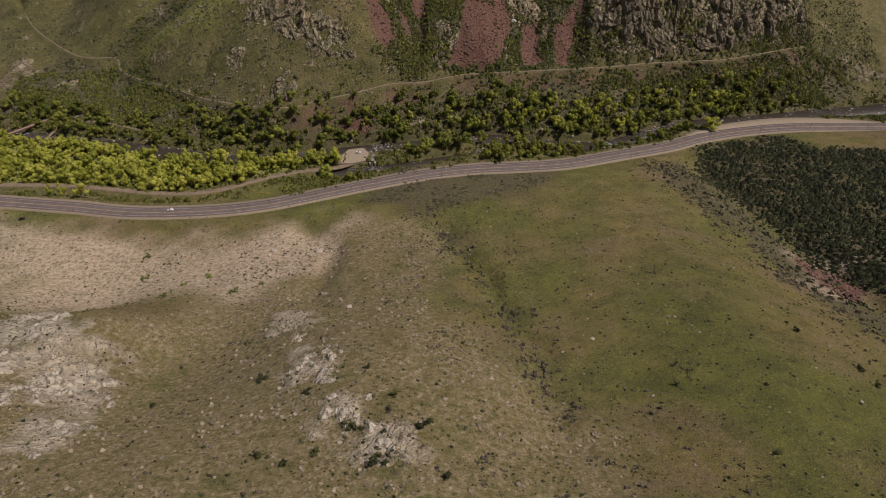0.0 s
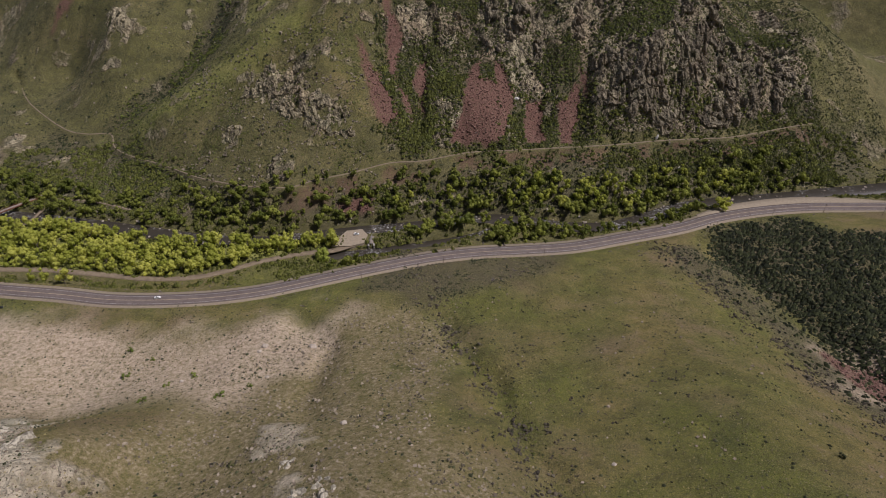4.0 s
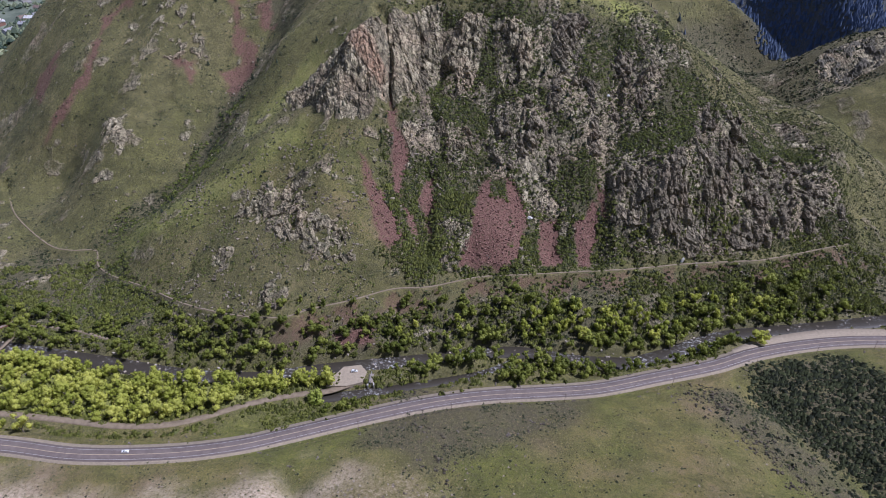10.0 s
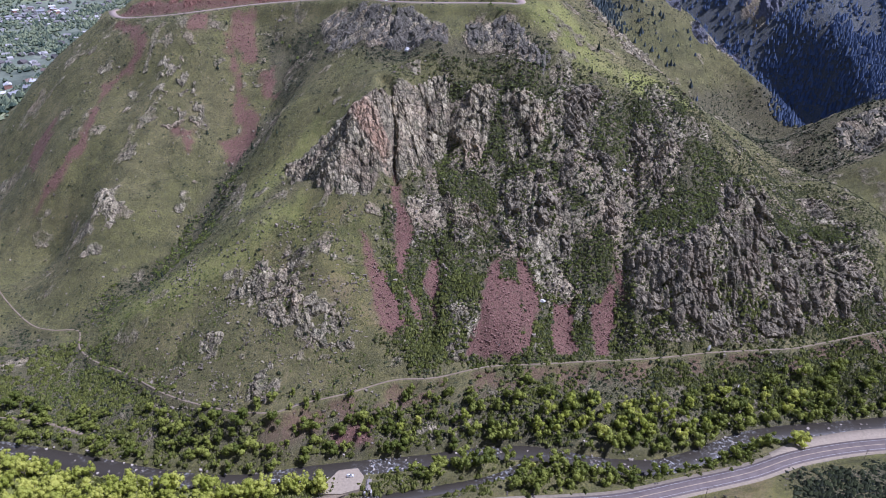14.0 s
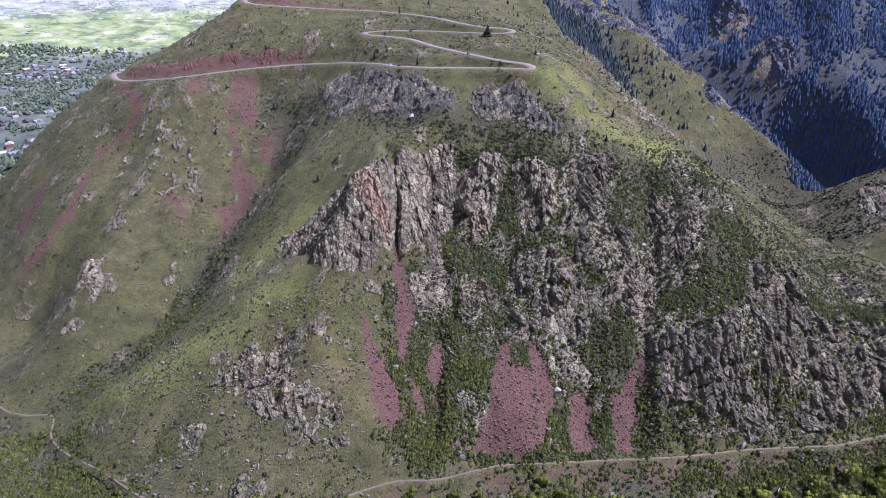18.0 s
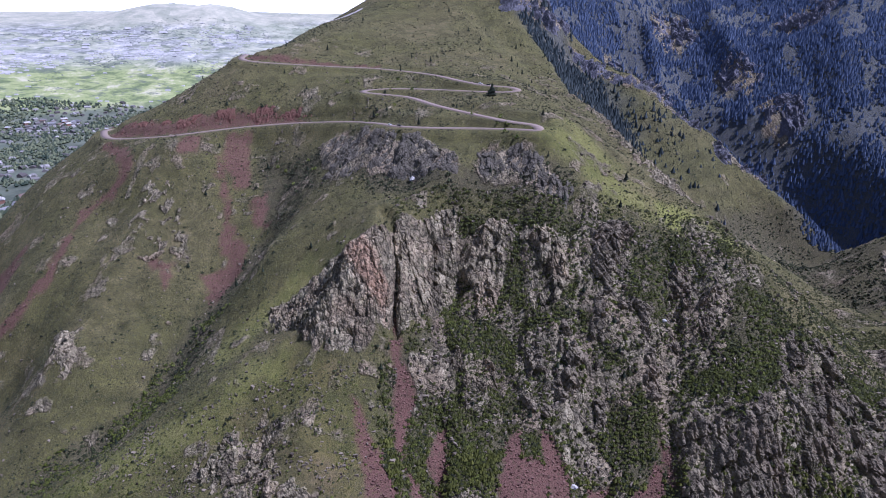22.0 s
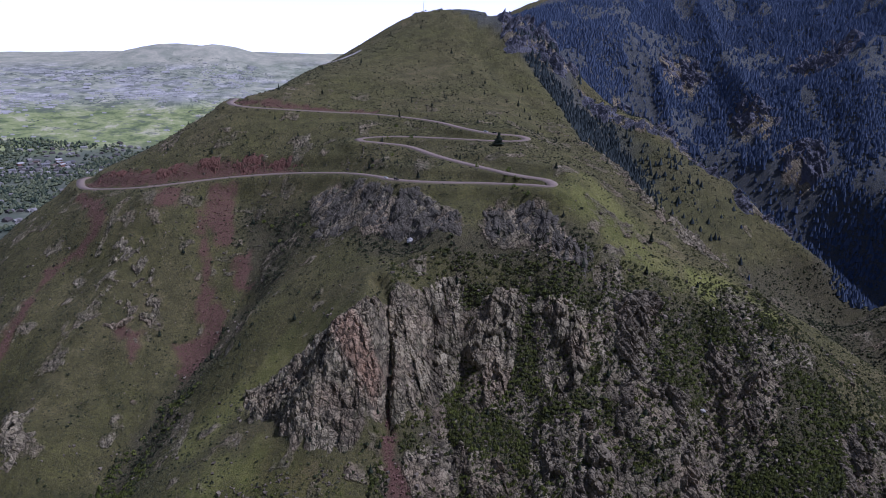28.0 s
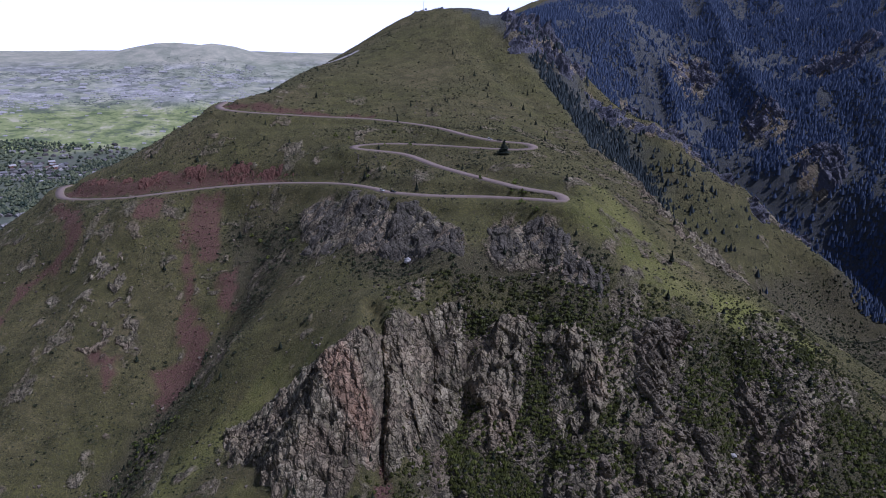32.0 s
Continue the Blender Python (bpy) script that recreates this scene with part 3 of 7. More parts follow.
def inside(shape, x, y, soft=4.0, wobble=7.0, scale=14.0):
    """1 within a plan shape, 0 outside, with an uneven edge."""
    p = np.array(shape, float)
    out = np.zeros(x.shape)
    near = (x > p[:, 0].min() - 25) & (x < p[:, 0].max() + 25) & (y > p[:, 1].min() - 25) & (y < p[:, 1].max() + 25)
    px, py = x[near], y[near]
    if not px.size:
        return out
    d, odd = np.full(px.shape, 1e9), np.zeros(px.shape, bool)
    for a, b in zip(p, np.roll(p, -1, 0)):
        e = b - a
        t = np.clip(((px - a[0]) * e[0] + (py - a[1]) * e[1]) / (e @ e + 1e-9), 0, 1)
        d = np.minimum(d, np.hypot(px - a[0] - t * e[0], py - a[1] - t * e[1]))
        cross = ((a[1] > py) != (b[1] > py)) & (px < (b[0] - a[0]) * (py - a[1]) / (b[1] - a[1] + 1e-9) + a[0])
        odd ^= cross
    sd = np.where(odd, d, -d) + wobble * 2 * (fbm(px / scale, py / scale, 3) - 0.5)
    out[near] = smooth(-soft, soft, sd)
    return out


def any_of(shapes, x, y, **kw):
    out = np.zeros(x.shape)
    for s in shapes.values():
        out = np.maximum(out, inside(s, x, y, **kw))
    return out


def spread(lo, hi, first, last):
    """Plan coordinates from lo out to hi that start at spacing first and widen."""
    out, v, s = [], lo, first
    while v < hi:
        v += s
        s = min(s * 1.06, last)
        out.append(v)
    return out


FINE_X = np.arange(-420, 400.1, 2.1)
XS = np.array([-v for v in spread(420, 4850, 2.4, 110)][::-1] + list(FINE_X) + spread(400, 4850, 2.4, 120))
YS = np.array([60 - v for v in spread(0, 2500, 4.0, 160)][::-1] + list(np.arange(60, 430, 3.0)) + list(np.arange(430, 840, 1.8)) + list(np.arange(840, 1080, 2.4)) + spread(1080, 4900, 4.0, 70))
GX, GY = np.meshgrid(XS, YS)


def slabs(u, v, seed, cut=0.0):
    """Blocks with flat tilted tops and sharp joints: height, 0 to about 1."""
    iu, iv = np.floor(u).astype(int), np.floor(v).astype(int)
    best, next_best, out = np.full(u.shape, 1e9), np.full(u.shape, 1e9), np.zeros(u.shape)
    for du in (-1, 0, 1):
        for dv in (-1, 0, 1):
            a, b = iu + du, iv + dv
            r1, r2 = TABLE[(a + seed) & 255, (b * 3 + seed) & 255], TABLE[(a * 5 + 7) & 255, (b + 2 * seed) & 255]
            r3, r4, r5 = TABLE[(a * 3 + b) & 255, (seed + 40 + b) & 255], TABLE[(a + 90) & 255, (b + 31 + seed) & 255], TABLE[(b + 60) & 255, (a + 11 + seed) & 255]
            pu, pv = u - (a + 0.15 + 0.7 * r1), v - (b + 0.15 + 0.7 * r2)
            d = pu * pu + pv * pv
            h = r3 + (r4 - 0.35) * pu * 1.3 + (r5 - 0.5) * pv * 0.9
            w = d < best
            next_best = np.where(w, best, np.minimum(next_best, d))
            best[w], out[w] = d[w], h[w]
    return out - cut * (1 - smooth(0.0, 0.16, np.sqrt(next_best) - np.sqrt(best)))


GULLIES = [
    ([(-4, 320), (6, 291), (15, 258), (25, 228), (33, 193), (38, 159), (42, 110)], 4.5, 8.0),
    ([(-92, 330), (-85, 315), (-70, 292), (-72, 262), (-69, 225)], 6.0, 10.0),
    ([(208, 415), (215, 385), (240, 341), (258, 300), (255, 250), (270, 200)], 7.0, 14.0),
    ([(-320, 590), (-281, 624), (-261, 633), (-243, 658), (-238, 683), (-232, 712), (-198, 745), (-180, 790)], 5.0, 13.0),
    ([(-222, 905), (-205, 880), (-190, 850), (-195, 800)], 5.0, 14.0),
    ([(-66, 712), (-60, 690), (-57, 674), (-54, 650), (-53, 630)], 9.0, 4.2),
    ([(-8, 715), (-14, 660), (-18, 600), (-20, 530)], 4.5, 7.0),
    ([(38, 715), (36, 670), (22, 620), (18, 580)], 4.0, 7.0),
    ([(78, 720), (76, 670), (88, 600), (82, 545)], 4.5, 8.0),
    ([(146, 700), (140, 640), (128, 590), (112, 540)], 5.5, 9.0),
    ([(285, 690), (300, 640), (312, 590), (300, 560)], 5.0, 12.0),
    ([(-320, 880), (-345, 830), (-375, 770), (-410, 700)], 4.0, 14.0),
    ([(-300, 860), (-290, 810), (-300, 740), (-320, 660)], 4.0, 12.0),
    ([(-190, 560), (-215, 530), (-230, 505)], 4.0, 9.0),
    ([(120, 850), (165, 800), (205, 765), (260, 740)], 5.0, 16.0),
    ([(168, 1262), (208, 1190), (236, 1105), (250, 1010), (248, 930)], 12.0, 20.0),
    ([(0, 1300), (40, 1200), (90, 1100), (150, 1000), (190, 940)], 8.0, 24.0),
]


CREST_LINES = [
    [(16, 1339, 380), (60, 1262, 338), (92, 1193, 300), (108, 1090, 272), (126, 995, 253), (135, 931, 242), (141, 873, 232), (152, 838, 222), (166, 796, 211), (183, 756, 198), (203, 712, 182)],
    [(139, 1328, 330), (207, 1289, 272), (272, 1257, 237), (300, 1232, 208), (360, 1187, 167), (412, 1145, 119), (443, 1122, 94)],
]
CRESTS = []
for _line in CREST_LINES:
    _c = curve(_line, 12.0)
    CRESTS.append((_c, _c[:, 2] - base_height(_c[:, 0], _c[:, 1])))


def flank(line, lift, x, y, reach):
    """Distance to a crest line, which side (+1 beyond it), the crest's height there and its lift over the smooth land."""
    px, py = np.ravel(x), np.ravel(y)
    out = [np.full(px.shape, 1e9), np.zeros(px.shape), np.zeros(px.shape), np.zeros(px.shape)]
    near = (px > line[:, 0].min() - reach) & (px < line[:, 0].max() + reach) & (py > line[:, 1].min() - reach) & (py < line[:, 1].max() + reach)
    qx, qy = px[near], py[near]
    best = [np.full(qx.shape, 1e9), np.zeros(qx.shape), np.zeros(qx.shape), np.zeros(qx.shape)]
    for i in range(len(line) - 1):
        a, e = line[i], line[i + 1, :2] - line[i, :2]
        t = np.clip(((qx - a[0]) * e[0] + (qy - a[1]) * e[1]) / (e @ e), 0, 1)
        d = np.hypot(qx - a[0] - t * e[0], qy - a[1] - t * e[1])
        w = d < best[0]
        side = np.sign(e[0] * (qy - a[1]) - e[1] * (qx - a[0]))
        for store, v in zip(best, (d, side, a[2] + t * (line[i + 1, 2] - a[2]), lift[i] + t * (lift[i + 1] - lift[i]))):
            store[w] = v[w]
    for o, v in zip(out, best):
        o[near] = v
    return [o.reshape(np.shape(x)) for o in out]


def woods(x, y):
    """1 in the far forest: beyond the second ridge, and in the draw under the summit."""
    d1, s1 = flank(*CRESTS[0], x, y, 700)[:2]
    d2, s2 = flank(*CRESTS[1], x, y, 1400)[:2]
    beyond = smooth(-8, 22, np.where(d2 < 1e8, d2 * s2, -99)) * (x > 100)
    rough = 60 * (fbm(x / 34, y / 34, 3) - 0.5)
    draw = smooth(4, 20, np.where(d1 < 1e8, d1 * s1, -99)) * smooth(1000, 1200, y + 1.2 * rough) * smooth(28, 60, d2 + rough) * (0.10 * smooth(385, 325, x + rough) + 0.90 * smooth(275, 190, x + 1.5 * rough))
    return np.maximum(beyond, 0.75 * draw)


def land(x, y):
    """Height of the ground, and its cover: rock, red scree, bare dirt, green."""
    z = base_height(x, y)
    rock = any_of({k: v for k, v in ROCK.items() if k not in ("red cut", "west ribs", "white spur", "north slope ledge", "nose outcrop", "low knob", "trail knob", "west knob", "back ribs", "crest ribs")}, x, y)
    rock = np.maximum(rock, any_of({k: ROCK[k] for k in ("white spur", "north slope ledge")}, x, y, soft=14, wobble=20, scale=20))
    rock = np.maximum(rock, any_of({k: ROCK[k] for k in ("nose outcrop", "low knob", "trail knob", "west knob", "back ribs", "crest ribs")}, x, y, soft=6, wobble=12) * smooth(0.44, 0.56, fbm(x / 6 + 3, y / 6, 3)))
    rock = np.maximum(rock, 0.8 * inside(ROCK["west ribs"], x, y, 8, 10) * smooth(0.50, 0.60, fbm(x / 7 + 3, y / 7, 3)))
    scree = any_of({k: v for k, v in SCREE.items() if v[0][1] < 700}, x, y, soft=2.0, wobble=3.5, scale=9)
    scree = np.maximum(scree, 0.9 * any_of({k: v for k, v in SCREE.items() if v[0][1] >= 700}, x, y, soft=3.5, wobble=7, scale=9))
    dirt = any_of(DIRT, x, y, soft=20, wobble=24, scale=28)
    brush = any_of(BRUSH, x, y, soft=8, wobble=10)
    r = np.hypot(x, y - 300)
    # the plain climbs with distance to meet the skyline
    z = np.maximum(z, 12 + 312 * np.clip((r - 2300) / 2500, 0, 1) ** 0.9 + 12 * (fbm(x / 400, y / 400, 3) - 0.5))
    # draws and gullies cut into the slopes: line, depth, half-width
    wander = x + 16 * (fbm(x / 24 + 60, y / 24, 3) - 0.5)
    for line, depth, wide in GULLIES:
        d, w = along(curve([(*p, 1.0) for p in line], 8.0), wander, y, wide * 2.6)
        z = z - depth * np.exp(-(d / wide) ** 2)
    # sharp crests that hide the flank behind them
    for line, lift in CRESTS:
        d, side, top, up = flank(line, lift, x, y, 190)
        near = d < 190
        rise = up * np.exp(-(d / 30) ** 2)
        cut = np.maximum(0, z + rise - (top - 0.85 * d)) * smooth(175, 95, d) * (side > 0) * np.where(line[0, 0] < 100, smooth(1290, 1170, y), 1.0)
        z = np.where(near, z + rise - cut, z)
    for cx, cy, rx, ry, h in ((-1640, 4150, 400, 330, 80), (-1330, 4300, 460, 260, 34), (-2050, 4300, 400, 300, 14), (-820, 4400, 300, 200, 42), (-1220, 3080, 95, 60, 45)):
        z = z + h * np.exp(-(((x - cx) / rx) ** 4 + ((y - cy) / ry) ** 2)) * (0.85 + 0.3 * fbm(x / 120, y / 120, 3))
    hd, hz = along(HIGHWAY, x, y, 26)
    ld, lz = along(HILLROAD, x, y, 22)
    near = ld < 24
    if near.any():
        qx, qy, top, low = x[near], y[near], 0.0, 1e-12
        for a in HILLROAD[::2]:
            w = 1.0 / ((qx - a[0]) ** 2 + (qy - a[1]) ** 2 + 4.0) ** 3
            top, low = top + w * a[2], low + w
        lz[near] = np.where(ld[near] < 4.5, lz[near], top / low)
    td, tz = along(TRAIL, x, y, 24)
    ad, az = along(ACCESS, x, y, 16)
    bd, bz = along(BANKPATH, x, y, 10)
    pd, pz = along(PULLOUT, x, y, 18)
    vd, vz = along(RIVER, x, y, 40)
    under = np.interp(x, TRAIL[:, 0], TRAIL[:, 1]) - y
    soil = smooth(1.2, 3.0, td) * (1 - smooth(10, 22, under)) * (under > 0) * smooth(-150, -110, x) * smooth(0.46, 0.58, fbm(x / 11 + 2, y / 11, 3)) * (td < 30)
    scree = np.maximum(scree, 0.55 * soil)
    calm = smooth(4, 26, hd) * smooth(3, 20, ld) * smooth(2, 10, td) * smooth(4, 14, vd)
    far = smooth(1000, 1500, y) * smooth(100, 400, x)
    z = z + calm * (5.0 * (fbm(x / 55, y / 55, 4) - 0.5) + 1.1 * (fbm(x / 9, y / 9, 3) - 0.5) + far * (120 * (ridged(x / 260, y / 420, 4) - 0.6)))
    wx, wy = x + 9 * (fbm(x / 30, y / 30, 2) - 0.5), y + 9 * (fbm(x / 30 + 40, y / 30, 2) - 0.5)
    crag = 9 * (ridged(wx / 26, wy / 48, 2) - 0.62) + 6 * (ridged(wx / 9 + 4, wy / 14, 2) - 0.55) + 1.6 * (ridged(wx / 3.6, wy / 4.6, 2) - 0.5)
    z = z + rock * calm * crag * np.where(y < 300, 0.45, 1.0)
    gully = any_of({"b": BRUSH["B2"]}, x, y, soft=10)
    z = z + gully * (1 - rock) * calm * 5 * (ridged(wx / 24 + 9, wy / 60, 2) - 0.6)
    # benches for roads and trail, and the river's bed
    for d, h, half, fade in ((hd, hz, 8.0, 9.0), (ld, lz, 6.5, 15.0), (td, tz, 1.0, 3.0), (ad, az, 3.0, 5.0), (bd, bz, 1.6, 4.0), (pd, pz, 6.0, 7.0)):
        w = 1 - smooth(half, half + fade, d)
        z = z * (1 - w) + (h - 0.25) * w
    bed = 1 - smooth(4.0, 13.0, vd)
    z = np.where(vd < 30, z * (1 - bed) + np.minimum(z, vz - 1.4) * bed, z)
    cd, cz = along(CHANNEL, x, y, 20)
    bed = 1 - smooth(2.5, 8.0, cd)
    z = np.where(cd < 15, z * (1 - bed) + np.minimum(z, cz - 1.0) * bed, z)
    vd = np.minimum(vd, cd + 5.0)
    face = inside(BRUSH["face"], x, y, 12, 10)
    rough = smooth(0.60 - 0.03 * face, 0.68 - 0.03 * face, fbm(x / 22 + 3, y / 22, 3)) * smooth(430, 480, y) * (1 - smooth(1000, 1300, y)) * (0.55 + 0.45 * face) * calm * (1 - scree)
    z = z + rough * (3.2 * slabs(wx / 4.5, wy / 8, 61) + 1.2 * slabs(wx / 2.2, wy / 3, 77) - 1.6) * (1 - rock)
    rock = np.maximum(rock, rough)
    rock = np.where(y < 300, rock * 0.72, rock)
    dry = 1 - smooth(395, 440, y - 0.12 * x)
    dry = np.maximum(dry, 0.7 * any_of({"below": [(-131, 629), (-94, 612), (-75, 588), (-62, 541), (-50, 525), (-72, 529), (-101, 550), (-138, 573), (-162, 571), (-197, 560), (-159, 597)]}, x, y, soft=9, wobble=10))
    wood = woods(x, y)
    meadow = np.maximum(any_of({"m": [(144, 754), (169, 744), (187, 724), (208, 706), (192, 694), (168, 708), (149, 722)]}, x, y, soft=6, wobble=4), any_of({"g": GROVE}, x, y, soft=6))
    lush = any_of({"rib": [(-255, 602), (-210, 601), (-178, 601), (-153, 625), (-133, 636), (-132, 609), (-151, 596), (-165, 585), (-195, 570), (-238, 556), (-275, 556), (-292, 579)],
                   "high rib": [(-158, 664), (-138, 681), (-121, 685), (-98, 682), (-84, 682), (-102, 701), (-133, 704), (-158, 686), (-210, 672), (-185, 642)],
                   "shoulder": [(61, 764), (90, 817), (114, 788), (143, 759), (167, 738), (136, 732), (99, 737)]}, x, y, soft=12, wobble=16)
    meadow = np.maximum(meadow, 0.62 * lush)
    tawny = any_of({"t": [(-92, 672), (-78, 672), (-58, 648), (-58, 630), (-72, 640)]}, x, y, soft=3, wobble=4)
    tawny = np.maximum(tawny, inside(RUBBLE, x, y, 16, 14, 22))
    return z, np.stack([rock, scree, dirt, brush], -1), np.stack([dry, wood, meadow, tawny], -1), np.minimum.reduce([hd, ld, td + 4.2, ad + 2.0, bd + 4.0, pd]), vd


GZ, COVER, ZONE, ROAD_D, RIVER_D = land(GX, GY)


def mesh_from(name, verts, faces, mats, smooth_shade=False):
    """A mesh from arrays of corners and of equal-sided faces."""
    me = bpy.data.meshes.new(name)
    v, f = np.asarray(verts, np.float32), np.asarray(faces, np.int32)
    me.vertices.add(len(v))
    me.vertices.foreach_set("co", v.ravel())
    k = f.shape[1]
    me.loops.add(f.size)
    me.loops.foreach_set("vertex_index", f.ravel())
    me.polygons.add(len(f))
    me.polygons.foreach_set("loop_start", np.arange(0, f.size, k, dtype=np.int32))
    me.polygons.foreach_set("loop_total", np.full(len(f), k, np.int32))
    me.polygons.foreach_set("use_smooth", np.full(len(f), smooth_shade))
    for m in mats:
        me.materials.append(m)
    me.update(calc_edges=True)
    return me


def ground_at(x, y):
    """Height of the finished ground sheet."""
    x, y = np.asarray(x, float), np.asarray(y, float)
    i, j = np.clip(np.searchsorted(XS, x) - 1, 0, len(XS) - 2), np.clip(np.searchsorted(YS, y) - 1, 0, len(YS) - 2)
    u, v = np.clip((x - XS[i]) / (XS[i + 1] - XS[i]), 0, 1), np.clip((y - YS[j]) / (YS[j + 1] - YS[j]), 0, 1)
    return (GZ[j, i] * (1 - u) + GZ[j, i + 1] * u) * (1 - v) + (GZ[j + 1, i] * (1 - u) + GZ[j + 1, i + 1] * u) * v


def cover_at(x, y):
    i, j = np.clip(np.searchsorted(XS, x), 0, len(XS) - 1), np.clip(np.searchsorted(YS, y), 0, len(YS) - 1)
    return COVER[j, i], ROAD_D[j, i], RIVER_D[j, i]


def joints(nt, p, normal, often, waver):
    """One family of parallel, uneven joint planes: nearness to a joint, and a tone for each slab between."""
    dot = nt.nodes.new("ShaderNodeVectorMath")
    dot.operation = "DOT_PRODUCT"
    dot.inputs[1].default_value = [c * often for c in normal]
    nt.links.new(p, dot.inputs[0])
    w = calc(nt, "ADD", dot.outputs["Value"], waver)
    out = []
    for feature, socket in (("DISTANCE_TO_EDGE", "Distance"), ("F1", "Color")):
        v = nt.nodes.new("ShaderNodeTexVoronoi")
        v.voronoi_dimensions, v.feature = "1D", feature
        v.inputs["Scale"].default_value = 1.0
        nt.links.new(w, v.inputs["W"])
        out.append(v.outputs[socket])
    return out


def cells(nt, p, scale):
    """Angular blocks: nearness to a crack, and a tone for each block."""
    out = []
    for feature, socket in (("DISTANCE_TO_EDGE", "Distance"), ("F1", "Color")):
        v = nt.nodes.new("ShaderNodeTexVoronoi")
        v.feature = feature
        v.inputs["Scale"].default_value = scale
        nt.links.new(p, v.inputs["Vector"])
        out.append(v.outputs[socket])
    sep = nt.nodes.new("ShaderNodeSeparateColor")
    nt.links.new(out[1], sep.inputs[0])
    return out[0], sep.outputs[0]


def stone_look(nt, p, tawny=None):
    """Gneiss broken by three sets of joints, lichened: colour, and a height for relief."""
    waver = calc(nt, "MULTIPLY", noise_node(nt, p, 0.11, 5, 0.65), 2.4)
    d1, c1 = joints(nt, p, (0.62, -0.25, 0.75), 0.26, waver)
    d2, c2 = joints(nt, p, (0.70, 0.30, -0.45), 0.15, waver)
    d3, c3 = joints(nt, p, (-0.2, 0.95, 0.35), 0.10, waver)
    d4, c4 = cells(nt, p, 0.24)
    gap = calc(nt, "MINIMUM", calc(nt, "MINIMUM", calc(nt, "MULTIPLY", d1, 5.0), calc(nt, "MULTIPLY", d2, 11.0)), calc(nt, "MINIMUM", calc(nt, "MULTIPLY", d3, 16.0), calc(nt, "MULTIPLY_ADD", d4, 5.0, 0.42)), clamp=True)
    rn, wide = noise_node(nt, p, 0.5, 7, 0.75), noise_node(nt, p, 0.035, 4)
    tone = calc(nt, "ADD", calc(nt, "MULTIPLY", rn, 0.55), calc(nt, "ADD", calc(nt, "MULTIPLY", c1, 0.16), calc(nt, "ADD", calc(nt, "MULTIPLY", c2, 0.14), calc(nt, "MULTIPLY_ADD", c4, 0.10, 0.05))))
    col = ramp(nt, tone, [(0.30, (0.048, 0.042, 0.030)), (0.42, (0.155, 0.134, 0.088)), (0.54, (0.325, 0.283, 0.182)), (0.68, (0.630, 0.555, 0.370))])
    warm = ramp(nt, tone, [(0.28, (0.145, 0.108, 0.072)), (0.68, (0.545, 0.435, 0.280))])
    col = mix(nt, calc(nt, "MULTIPLY_ADD", wide, 4.0, -1.8, clamp=True), col, warm)
    lichen = ramp(nt, noise_node(nt, p, 0.22, 6, 0.8), [(0.54, (0, 0, 0)), (0.64, (1, 1, 1))])
    col = mix(nt, calc(nt, "MULTIPLY", lichen, 0.45), col, (0.40, 0.37, 0.17))
    if tawny is not None:
        col = mix(nt, calc(nt, "MULTIPLY", tawny, 0.6), col, ramp(nt, tone, [(0.3, (0.42, 0.25, 0.145)), (0.7, (0.68, 0.47, 0.31))]))
    col = mix(nt, calc(nt, "MULTIPLY_ADD", gap, -1.3, 0.85, clamp=True), col, (0.030, 0.026, 0.022))
    return col, calc(nt, "ADD", calc(nt, "MULTIPLY", tone, 1.6), calc(nt, "MULTIPLY", gap, 0.9))


def two(nt, name):
    att = nt.nodes.new("ShaderNodeAttribute")
    att.attribute_name = name
    sep = nt.nodes.new("ShaderNodeSeparateColor")
    nt.links.new(att.outputs["Color"], sep.inputs[0])
    return (*sep.outputs, att.outputs["Alpha"])


